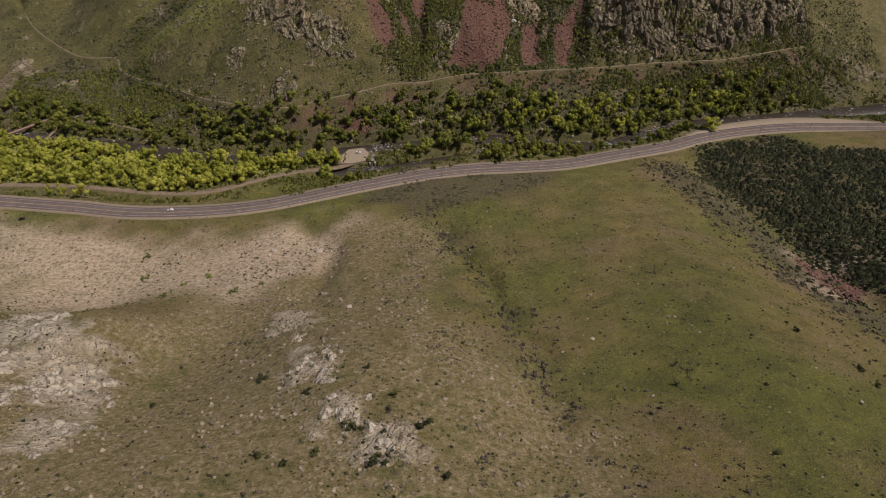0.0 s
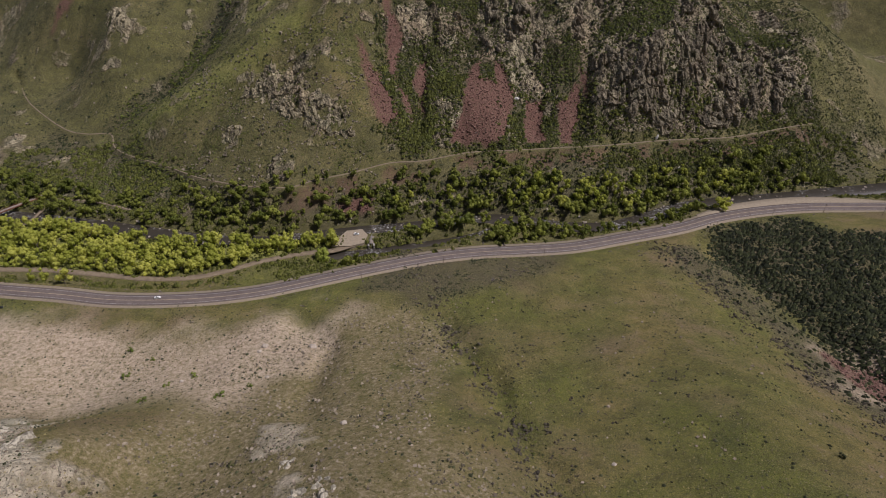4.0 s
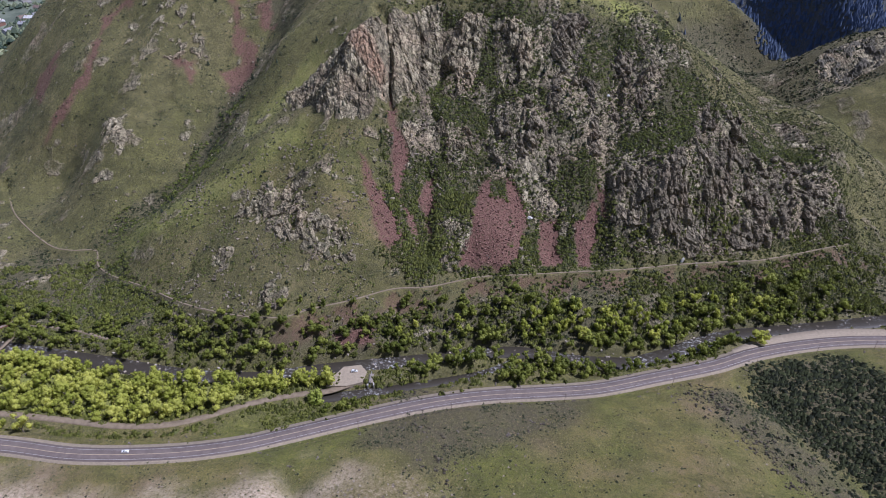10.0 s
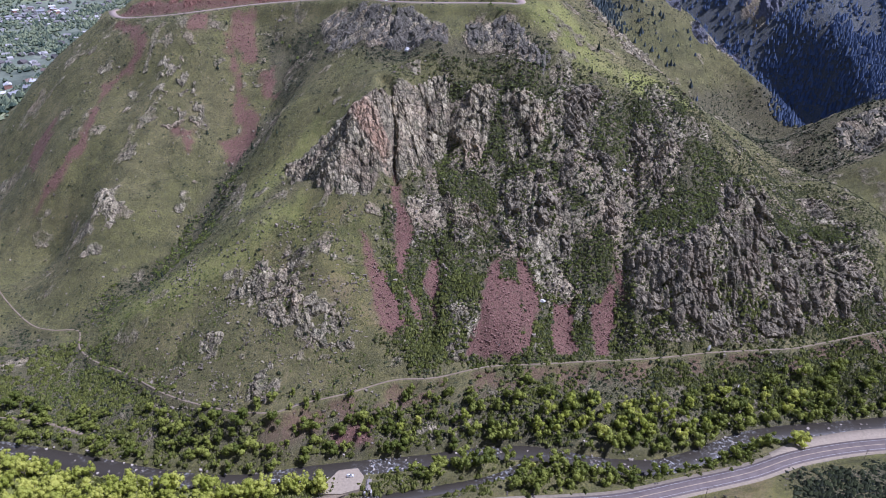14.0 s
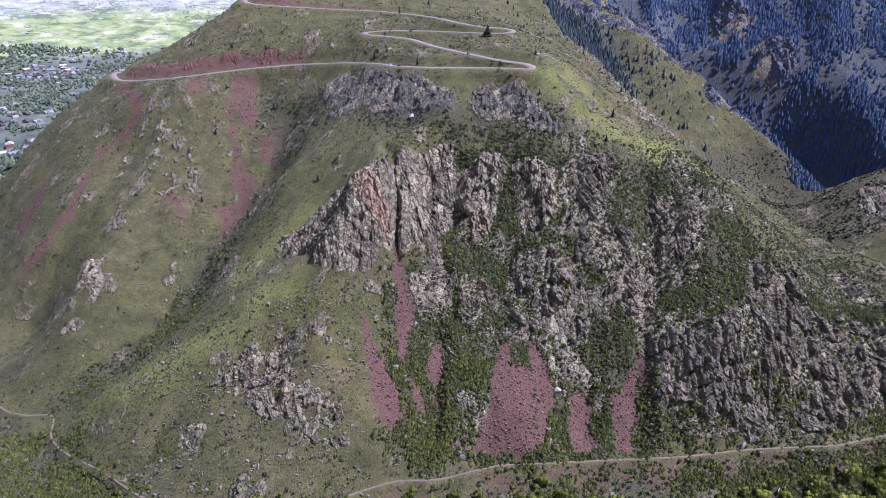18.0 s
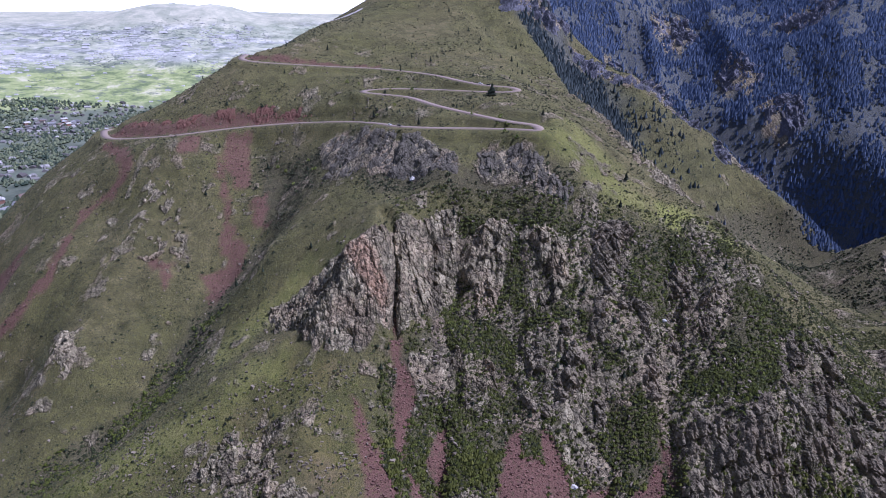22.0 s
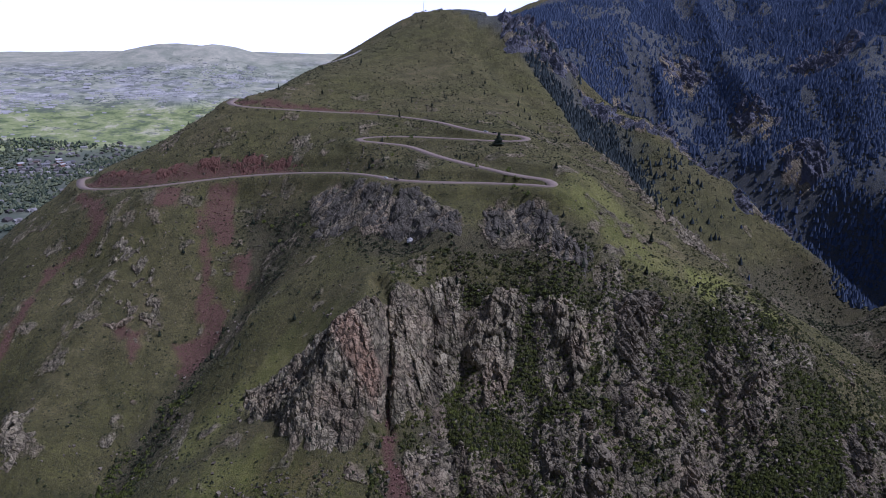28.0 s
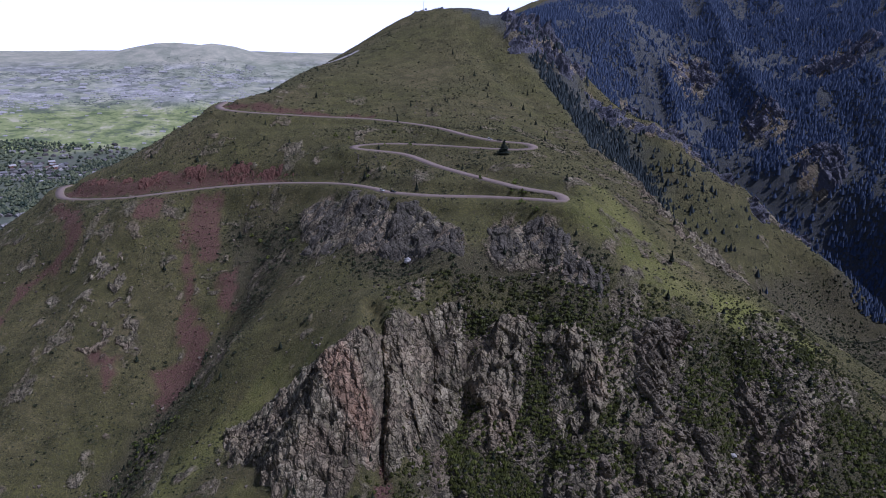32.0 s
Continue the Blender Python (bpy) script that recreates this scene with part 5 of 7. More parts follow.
scrub("dark_thicket", "dense dark oak brush on the rounded hill by the road", 64000, (150, 440, 180, 450),
      lambda x, y, c: 0.9 * c[:, 3] * (0.06 + 0.94 * smooth(-12, 15, x - np.interp(y, [190, 250, 320, 380, 420], [262, 250, 245, 215, 190]))) * (0.55 + 0.45 * patchy(x, y, 13, 0.36, 0.5)), 1.2, 3.8, M_BRUSH, OCT, 26)
scrub("hill_scrub", "small sparse shrubs on the grassy hill", 30000, (-330, 330, 60, 390),
      lambda x, y, c: 0.20 + 0.40 * patchy(x, y, 30, 0.55, 0.68) + 0.25 * c[:, 0], 0.4, 1.7, M_SHRUB, OCT, 27)
scrub("draw_brush", "brush lining the draw on the grassy hill", 20000, (-80, 330, 130, 420),
      lambda x, y, c: 0.9 * (np.exp(-((x - np.interp(y, [130, 180, 230, 290, 330, 420], [40, 35, 24, 5, -5, -30])) / 7) ** 2)
                             + np.exp(-((x - np.interp(y, [130, 220, 290, 350, 420], [225, 213, 206, 190, 160])) / 13) ** 2)) * (0.25 + 0.75 * patchy(x, y, 12, 0.4, 0.6)), 0.9, 3.2, M_CLUMP, TWO, 28)
scrub("draw_grass", "lush dark green grass clumps in the draw", 12000, (-60, 80, 120, 340),
      lambda x, y, c: 0.8 * np.exp(-((x - 6 - np.interp(y, [120, 180, 230, 290, 330], [44, 35, 24, 5, -5])) / 6) ** 2) * patchy(x, y, 9, 0.36, 0.55), 0.4, 1.2, M_FRESH, OCT, 43, 0.5)
scrub("toe_brush", "green and grey brush on the road cut", 9000, (-120, 230, 330, 440),
      lambda x, y, c: 0.8 * c[:, 3] * patchy(x, y, 12, 0.42, 0.58), 0.8, 2.2, M_SHRUB, TWO, 29)

scrub("grey_clumps", "purple-grey leafless clumps on the grassy hill", 14000, (-110, 130, 75, 300),
      lambda x, y, c: 0.5 * patchy(x, y, 16, 0.60, 0.70) * (0.35 + smooth(90, 10, np.hypot(x - 45, y - 120))) + 0.006, 0.7, 2.2, M_CLUMP, TWO, 30)

scrub("west_scrub", "dense grey-green scrub on the western slope", 60000, (-560, -150, 590, 960),
      lambda x, y, c: 0.5 * (0.3 + 0.7 * patchy(x, y, 30, 0.38, 0.58)) * (1 - c[:, 1]) * (1 - 0.6 * c[:, 0]), 0.5, 1.5, M_SHRUB, OCT, 37)

scrub("back_scrub", "dark shrubs dotted over the upper and back slopes", 60000, (-400, 640, 850, 1480),
      lambda x, y, c: 0.35 * (0.25 + 0.75 * patchy(x, y, 50, 0.40, 0.60)) * (1 - c[:, 1]), 1.0, 3.2, M_SHRUB, OCT, 38)
scrub("creek_side_brush", "dark brush on the canyon spur by the creek bend", 16000, (300, 680, 700, 1150),
      lambda x, y, c: 0.7 * c[:, 3] * patchy(x, y, 25, 0.35, 0.55), 1.2, 3.6, M_BRUSH, ONE, 39)

scrub("road_bend_brush", "bare rosy-grey brush round the road bends", 3000, (-260, 0, 800, 990),
      lambda x, y, c: 0.8 * smooth(30, 8, np.minimum(np.hypot(x + 105, y - 905), np.hypot(x + 190, y - 900))) * patchy(x, y, 9, 0.40, 0.55), 0.9, 2.8, M_TWIG, TWO, 55)
scrub("nose_brush", "green and grey brush clumps on the lower spur by the trail", 12000, (-330, -60, 480, 610),
      lambda x, y, c: 0.15 + 0.7 * patchy(x, y, 13, 0.46, 0.60) * (1 - c[:, 1]), 0.6, 2.1, M_FRESH, OCT, 57)
scrub("ridge_scrub", "dark scrub on the slopes of the second ridge", 26000, (140, 480, 880, 1290),
      lambda x, y, c: 0.55 * (0.25 + 0.75 * patchy(x, y, 26, 0.40, 0.58)), 0.8, 2.6, M_BRUSH, OCT, 59)
M_FACELEAF = leaves("deep green brush leaves", (0.024, 0.028, 0.006), (0.098, 0.108, 0.021), "island", 0.15)
scrub("face_brush", "deep green brush filling the gullies between the crags", 70000, (-60, 350, 515, 735),
      lambda x, y, c: np.minimum(1, 0.25 + 0.9 * c[:, 3]) * (0.15 + 0.85 * patchy(x, y, 15, 0.36, 0.50)) * (1 - c[:, 1]) * (1 - 0.72 * c[:, 0]), 0.8, 2.9, M_FACELEAF, CLUSTER, 51)
# brush set denser here, its dark cover also standing in for cloud shade
scrub("east_brush", "dark low brush over the eastern slope", 56000, (90, 420, 560, 860),
      lambda x, y, c: 0.9 * smooth(90, 180, x) * smooth(860, 700, y - 0.2 * (x - 200)) * (0.2 + 0.8 * patchy(x, y, 18, 0.40, 0.56)) * (1 - 0.7 * c[:, 0]), 0.7, 2.1, M_FACELEAF, OCT, 53)
M_TUFT = simple("mixed grass tufts", (0.030, 0.033, 0.010), (0.330, 0.280, 0.120), 0.05, 0.9, 0, 0, "island")
scrub("grass_tufts", "short dry and green grass tufts on the hill", 60000, (-300, 300, 60, 390),
      lambda x, y, c: 0.30 + 0.6 * patchy(x, y, 20, 0.42, 0.60), 0.28, 1.05, M_TUFT, CAP, 48, 0.6)

# ---- rock ----
OUTCROP_LABEL = {"tawny cliff": "tawny jointed gneiss cliff split by a dark cleft", "east cliff": "tall dark ribbed cliff above the trail", "nose outcrop": "pale broken outcrop on the ridge nose",
                 "white spur": "pale broken rock spur on the grassy hill", "rim west": "dark rock band under the switchback road", "rim east": "dark rock band under the switchback road"}


# far crags: stone mixed toward blue-grey, haze painted into the base colour
M_FARCRAG = crag("far gneiss tinted for haze", 1.7, (0.185, 0.185, 0.215))
M_DARKCRAG = crag("dark ribbed gneiss", 0.55, (0.150, 0.128, 0.100))
M_REDCRAG = crag("red cut earth and rock", 2.0, (0.205, 0.105, 0.076))
M_CRAG, M_HILLCRAG, M_GREYCRAG = crag(), crag("pale lichened gneiss ledge", 0.8), crag("dark grey gneiss", 1.3, (0.150, 0.136, 0.105))
for k, (name, shape) in enumerate(ROCK.items()):
    p = np.array(shape, float)
    hill = p[:, 1].mean() < 300
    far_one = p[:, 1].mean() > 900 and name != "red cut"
    step = 1.8 if far_one else 0.72
    # the outcrop's mean plane: across (ax) and straight down the slope (dn)
    lo, hi = p.min(0), p.max(0)
    gx, gy = np.meshgrid(np.linspace(lo[0], hi[0], 24), np.linspace(lo[1], hi[1], 24))
    gm = inside(shape, gx, gy, 4.0, 0.0) > 0.5
    tilt = np.linalg.lstsq(np.column_stack([gx[gm], gy[gm], np.ones(gm.sum())]), base_height(gx[gm], gy[gm]), rcond=None)[0][:2]
    pitch = max(0.05, float(np.hypot(*tilt)))
    dn = -tilt / pitch
    ax = np.array([-dn[1], dn[0]])
    ax = ax if ax[0] > 0 else -ax
    flat = 1 / math.sqrt(1 + pitch * pitch)
    out = np.array([-tilt[0], -tilt[1], 1.0]) * flat
    mid = p.mean(0)
    pa, pb = (p - mid) @ ax, (p - mid) @ dn
    ua, vb = np.meshgrid(np.arange(pa.min() - 9, pa.max() + 9, step), np.arange(pb.min() - 9, pb.max() + 9, step * max(flat, 0.45)))
    x, y = mid[0] + ua * ax[0] + vb * dn[0], mid[1] + ua * ax[1] + vb * dn[1]
    m = inside(shape, x, y, 4.0, 9.0, 16)
    amp = {"rim west": 0.6, "rim east": 0.6, "west ribs": 0.4, "east cliff": 1.15, "tawny cliff": 1.1, "fin": 1.2, "fin east": 1.2, "white spur": 0.42, "north slope ledge": 0.40, "west knob": 0.6, "low knob": 0.6, "trail knob": 0.6, "nose outcrop": 0.75, "summit crags": 1.9, "forest crag": 1.2, "forest crag upper": 1.2, "forest crag east": 1.2, "forest crag low": 1.2, "forest crag far": 1.3, "forest crag high": 1.3, "back ribs": 0.8, "summit cap": 0.4, "crest ribs": 0.6, "creek spur": 0.45, "red cut": 0.45, "second ridge": 1.5, "second ridge low": 1.4}.get(name, 1.0)
    m = m * (1 - {"tawny cliff": 0.30, "east cliff": 0.8, "rim west": 0.6, "rim east": 0.5, "fin": 0.5, "fin east": 0.6, "scree rib": 0.4}.get(name, 0.85) * smooth(0.45, 0.55, fbm(x / 11 + 5 * k, y / 14, 3)))
    m = m * smooth(4.5, 8, cover_at(x, y)[1])
    if hill:
        m = m * smooth(0.45, 0.56, fbm(x / 5.5 + 3, y / 5.5, 3))
    if name == "tawny cliff":
        m = m * smooth(1.3, 3.0, np.abs(x - np.interp(y, [600, 625, 650, 674, 690, 705], [-51, -54, -54, -57, -60, -63])))
    if name == "west ribs":
        m = m * smooth(0.50, 0.60, fbm(x / 7 + 3, y / 7, 3))
    broken = name in ("nose outcrop", "west knob", "low knob", "trail knob", "back ribs", "crest ribs", "creek spur")
    if broken:
        m = inside(shape, x, y, 5.0, 14.0, 11) * smooth(4.5, 8, cover_at(x, y)[1]) * smooth(0.43, 0.53, fbm(x / 6.5 + 7 * k, y / 6.5, 3))
    # beds and joints dip across the face
    a = radians({"tawny cliff": 38, "nose outcrop": 40, "east cliff": 104, "rim west": 94, "rim east": 92, "fin": 88, "fin east": 88}.get(name, 62))
    v0, big = vb / flat, 2.4 if far_one else 1.0
    u = (ua * math.cos(a) + v0 * math.sin(a)) / big + 5.0 * (fbm(x / 17, y / 17, 2) - 0.5)
    v = (-ua * math.sin(a) + v0 * math.cos(a)) / big + 5.0 * (fbm(x / 17 + 50, y / 17, 2) - 0.5)
    column = name in ("east cliff", "rim west", "rim east", "fin", "fin east")
    if column:                     # tall upright ribs
        u, v = u * 0.6, v * 1.05
    rise = amp * (3.4 * np.clip(slabs(u / 15, v / 10, k), 0, 2) ** 1.4 + 3.0 * slabs(u / 6.2, v / 4.4, k + 9, 0.5) + (0.8 if column else 1.3) * slabs(u / 2.9, v / 2.2, k + 23, 0.3))
    g = ground_at(x, y)
    w = v / 6.0 + 1.6 * fbm(x / 14 + 8, y / 14, 3)
    w = w - np.floor(w)
    rise = rise + (4.5 if far_one else 1.0 if broken else 2.2) * min(1.0, amp + 0.15) * (smooth(0.5, 0.95, w) - w)
    lift_out = m * (rise * 0.85 + 0.9) * (1.5 if far_one else 1.0) - 1.0
    px, py, z = x + out[0] * lift_out, y + out[1] * lift_out, g + out[2] * lift_out
    idx = np.arange(x.size).reshape(x.shape)
    q = np.stack([idx[:-1, :-1], idx[:-1, 1:], idx[1:, 1:], idx[1:, :-1]], -1).reshape(-1, 4)
    top = lift_out.ravel()[q].max(1) > -0.1
    q = q[top]
    if not len(q):
        continue
    mark = np.arange(x.size)                       # label joined faces
    for _ in range(400):
        low = mark[q].min(1)
        before = mark.copy()
        np.minimum.at(mark, q.ravel(), np.repeat(low, 4))
        mark = mark[mark]
        if (mark == before).all():
            break
    co = np.stack([px, py, z], -1).reshape(-1, 3)
    tags, counts = np.unique(mark[q[:, 0]], return_counts=True)
    t = thing("rock_outcrop", OUTCROP_LABEL.get(name, "weathered grey-brown gneiss outcrop of tilted slabs"), "outcrop", "outcrops on the mountainside")
    for tag in tags[np.argsort(-counts)][:30]:
        f = q[mark[q[:, 0]] == tag]
        if len(f) < 14:
            continue
        used, f = np.unique(f, return_inverse=True)
        c = co[used]
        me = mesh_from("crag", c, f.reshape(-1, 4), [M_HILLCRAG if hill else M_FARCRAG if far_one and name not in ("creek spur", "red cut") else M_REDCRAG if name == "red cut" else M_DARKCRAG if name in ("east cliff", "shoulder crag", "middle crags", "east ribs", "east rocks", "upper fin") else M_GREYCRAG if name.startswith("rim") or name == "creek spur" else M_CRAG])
        at = me.color_attributes.new("zone", "FLOAT_COLOR", "POINT")
        at.data.foreach_set("color", np.ascontiguousarray(ZONE[np.searchsorted(YS, c[:, 1]).clip(0, len(YS) - 1), np.searchsorted(XS, c[:, 0]).clip(0, len(XS) - 1)], np.float32).ravel())
        part("crag", me, None, t)

for k, shape in enumerate(SCREE.values()):
    p = np.array(shape, float)
    g = np.random.default_rng(500 + k)
    lo, hi = p.min(0), p.max(0)
    n = int(np.prod(hi - lo) * (0.45 if lo[1] < 700 else 0.12))
    x, y = g.uniform(lo[0], hi[0], n), g.uniform(lo[1], hi[1], n)
    m = (inside(shape, x, y, 2.0, 3.5, 9) > g.random(n)) & (cover_at(x, y)[1] > 5)
    x, y = x[m], y[m]
    if len(x):
        s = 0.35 + 1.0 * g.random(len(x)) ** 3
        at = np.column_stack([x, y, ground_at(x, y) + 0.05])
        tagged(new("scree", scatter_mesh("scree", CUBE_V, CUBE_F, at, s, M_REDROCK, 0.5, True, 520 + k)), "loose red scree stones in a gully", "scree", kind="stuff")

at, g = sow(26000, -560, 420, 470, 1000, lambda x, y, c: 0.10 * patchy(x, y, 20, 0.5, 0.66) * (1 - c[:, 1]) + 0.02, 31)
tagged(new("loose_stones", scatter_mesh("loose_stones", CUBE_V, CUBE_F, at, 0.4 + 1.5 * g.random(len(at)) ** 4, M_FACEROCK, 0.5, True, 32)), "scattered grey stones on the slope", "stones", kind="stuff")
at, g = sow(9000, -60, 345, 535, 735, lambda x, y, c: (0.02 + 0.35 * patchy(x, y, 16, 0.48, 0.62)) * (1 - c[:, 1]) * (0.5 + 0.5 * c[:, 3]), 44)
tagged(new("face_rocks", scatter_mesh("face_rocks", CUBE_V, CUBE_F, at, np.column_stack([0.8 + 2.4 * g.random(len(at)) ** 2.5, 0.8 + 1.8 * g.random(len(at)) ** 2, 1.0 + 3.2 * g.random(len(at)) ** 2.2]), M_FACEROCK, 0.4, True, 45)), "angular gneiss blocks standing out of the brush", "rocks", kind="stuff")
at, g = sow(7000, -230, -60, 475, 605, lambda x, y, c: 0.03 + 0.55 * patchy(x, y, 9, 0.52, 0.64) * (1 - c[:, 1]), 60)
tagged(new("spur_rocks", scatter_mesh("spur_rocks", CUBE_V, CUBE_F, at, np.column_stack([0.5 + 2.0 * g.random(len(at)) ** 3, 0.5 + 1.6 * g.random(len(at)) ** 3, 0.6 + 2.2 * g.random(len(at)) ** 3]), M_FACEROCK, 0.45, True, 61)), "broken tan rocks on the lower spur above the trail", "rocks", kind="stuff")
at, g = sow(16000, -420, 220, 560, 1150, lambda x, y, c: 0.02 + 0.30 * patchy(x, y, 28, 0.52, 0.66) * (1 - c[:, 1]), 46)
tagged(new("slope_rocks", scatter_mesh("slope_rocks", CUBE_V, CUBE_F, at, 0.4 + 1.5 * g.random(len(at)) ** 4, M_FACEROCK, 0.5, True, 47)), "grey rocks among the grass on the upper slopes", "rocks", kind="stuff")
at, g = sow(52000, -300, 200, 70, 345, lambda x, y, c: (0.10 + 0.9 * patchy(x, y, 14, 0.46, 0.60)) * (0.08 + 0.75 * inside(RUBBLE, x, y, 14, 10) + 1.2 * c[:, 0]), 33)
tagged(new("hill_stones", scatter_mesh("hill_stones", CUBE_V, CUBE_F, at, 0.22 + 0.95 * g.random(len(at)) ** 5, M_HILLSTONE, 0.5, True, 34)), "pale stones strewn over the grassy hill", "stones", kind="stuff")
_i = np.arange(0, len(RIVER))
g = np.random.default_rng(35)
_pick = g.choice(_i, 900)
_off = g.uniform(-11, 11, 900)
_d = np.gradient(RIVER[:, :2], axis=0)
_d /= np.linalg.norm(_d, axis=1)[:, None]
_xy = RIVER[_pick, :2] + np.column_stack([_d[_pick, 1], -_d[_pick, 0]]) * _off[:, None] + g.normal(0, 2, (900, 2))
tagged(new("creek_stones", scatter_mesh("creek_stones", CUBE_V, CUBE_F, np.column_stack([_xy, np.maximum(ground_at(*_xy.T), RIVER[_pick, 2] - 0.3)]), 0.4 + 1.3 * g.random(900) ** 2, M_ROCK, 0.5, True, 36)),
       "grey boulders in the creek and along its edge", "stones", kind="stuff")


def boulder(x, y, r, label, mat, seed):
    bm = bmesh.new()
    bmesh.ops.create_icosphere(bm, subdivisions=2, radius=1)
    for v in bm.verts:
        n = noise.noise(v.co * 1.3 + Vector((seed, 0, 0)))
        v.co = Vector((v.co.x * 1.15, v.co.y * 0.9, v.co.z * 0.8)) * r * (1 + 0.45 * n)
    ob = part("boulder", bm, mat, None)
    ob.location = (x, y, float(ground_at(x, y)) + 0.3 * r)
    return tagged(ob, label, "boulder", "large boulders")


M_PALE = simple("pale granite", (0.42, 0.40, 0.37), (0.66, 0.64, 0.60), 0.8, 0.9, 0.2)
boulder(-49, 759, 2.6, "large pale boulder on the grass below the rim", M_PALE, 1)
boulder(64, 566, 2.0, "white block at the top of the red scree", M_PALE, 2)
boulder(137, 655, 1.5, "small white block among the eastern crags", M_PALE, 3)
slab = boulder(188, 541, 2.6, "tall pale slab leaning beside the trail", M_PALE, 4)
slab.scale = (0.5, 0.45, 1.5)
slab.rotation_euler = (0.1, 0.25, 0.4)
bm = bmesh.new()
tube(bm, 0.35, 0.2, (-5.5, 0, 0.4), (5.5, 0, 0.7), 8)
tube(bm, 0.14, 0.05, (1.0, 0, 0.5), (2.6, 1.5, 1.1), 6)
log = part("fallen_log", bm, simple("bleached dead wood", (0.42, 0.38, 0.33), (0.62, 0.58, 0.52), 1.2, 0.9), None)
log.matrix_basis = pose(206, 519, float(ground_at(206, 519)), 0, 12, 58)
tagged(log, "bleached fallen log on the brushy creek bank", "log")
for k, (x, y, r) in enumerate(((-110, 300, 1.8), (-112, 295, 1.3), (-81, 301, 2.2), (-46, 206, 1.4), (-151, 271, 1.2), (-101, 270, 1.1), (67, 179, 0.9))):
    boulder(x, y, r, "grey lichened boulder on the lower hill", M_ROCK, 5 + k)


# ---- trees ----
def crown_mesh(name, r, h, z0, tufts, mat, seed, lumps=9):
    """A crown of many small leaf tufts round uneven lumps, with gaps."""
    g = np.random.default_rng(seed)
    c = np.column_stack([g.normal(0, 0.42, lumps) * r, g.normal(0, 0.42, lumps) * r, z0 + h * g.uniform(0.05, 0.95, lumps)])
    w = 1 - 0.5 * np.abs((c[:, 2] - z0) / h - 0.4)
    lr = r * g.uniform(0.36, 0.62, lumps) * w
    vs, fs, n = [], [], 0
    for i in range(lumps):
        vs.append(ICO_V * lr[i] * 0.72 * (1 + 0.3 * (g.random((12, 3)) - 0.5)) + c[i])
        fs.append(ICO_F + n)
        n += 12
    k = g.integers(0, lumps, tufts)
    d = g.normal(size=(tufts, 3))
    d /= np.linalg.norm(d, axis=1)[:, None]
    p = c[k] + d * (lr[k] * g.uniform(0.7, 1.15, tufts))[:, None]
    for j in range(tufts):
        s = r * g.uniform(0.055, 0.125)
        u = Vector(d[j]).orthogonal().normalized()
        u = np.array(u) * math.cos(j) + np.cross(d[j], np.array(u)) * math.sin(j)
        v = np.cross(d[j], u)
        q = np.array([u * s + d[j] * s * g.uniform(-0.4, 0.6), v * s + d[j] * s * g.uniform(-0.4, 0.6), -u * s, -v * s + d[j] * s * g.uniform(-0.5, 0.5)]) + p[j]
        vs.append(q)
        fs.append(np.array([(0, 1, 2), (0, 2, 3)]) + n)
        n += 4
    return mesh_from(name, np.vstack(vs), np.vstack(fs), [mat])


def broadleaf(name, label, category, group, r, h, trunk_h, mat, seed, tufts=330):
    t = thing(name, label, category, group)
    bm = bmesh.new()
    tube(bm, 0.035 * h, 0.022 * h, (0, 0, -0.6), (0.02 * h, 0, trunk_h))
    g = random.Random(seed)
    for i in range(5):
        a = i * 1.26 + g.random()
        tube(bm, 0.016 * h, 0.006 * h, (0.02 * h, 0, trunk_h * 0.9), (0.5 * r * math.cos(a), 0.5 * r * math.sin(a), trunk_h + 0.45 * h * g.uniform(0.7, 1.2)), 6)
    part("trunk", bm, M_BARK, t)
    part("crown", crown_mesh("crown", r, h, trunk_h * 0.8, tufts, mat, seed), None, t)
    return t


def conifer(label, group, h, r, seed):
    t = thing("conifer", label, "conifer", group)
    bm = bmesh.new()
    tube(bm, 0.03 * h, 0.008 * h, (0, 0, -0.6), (0, 0, 0.95 * h), 6)
    part("trunk", bm, M_BARK, t)
    g = np.random.default_rng(seed)
    vs, fs, n = [], [], 0
    for k in range(9):
        z = h * (0.12 + 0.86 * k / 9)
        rr = r * (1 - k / 9.5) * g.uniform(0.8, 1.1)
        m = 9
        a = np.arange(m) * 6.283 / m + g.random() * 3
        rad = rr * g.uniform(0.6, 1.15, m)
        ring = np.column_stack([np.cos(a) * rad, np.sin(a) * rad, z - 0.05 * h * g.uniform(0.2, 1.4, m)])
        vs.append(np.vstack([ring, [[0, 0, z + 0.17 * h]], [[0, 0, z + 0.02 * h]]]))
        fs += [(n + i, n + (i + 1) % m, n + m) for i in range(m)] + [(n + (i + 1) % m, n + i, n + m + 1) for i in range(m)]
        n += m + 2
    part("crown", mesh_from("crown", np.vstack(vs), np.array(fs), [M_PINE]), None, t)
    return t


def put_all(protos, spots, seed, lo, hi, gap=0.0, sink=0.0):
    """Stands copies of a few forms at plan places."""
    g = random.Random(seed)
    used = set()
    for x, y in spots:
        i = g.randrange(len(protos))
        s = g.uniform(lo, hi)
        m = Matrix.Translation((x, y, float(ground_at(x, y)) - sink)) @ Matrix.Rotation(g.random() * 6.283, 4, "Z") @ Matrix.Diagonal((s * g.uniform(0.85, 1.15), s * g.uniform(0.85, 1.15), s, 1))
        if i not in used:
            used.add(i)
            protos[i].matrix_basis = m
        else:
            c = copy_thing(protos[i], Matrix.Identity(4))
            c.matrix_basis = m
    for i in range(len(protos)):
        if i not in used:
            for o in (*protos[i].children_recursive, protos[i]):
                bpy.data.objects.remove(o)


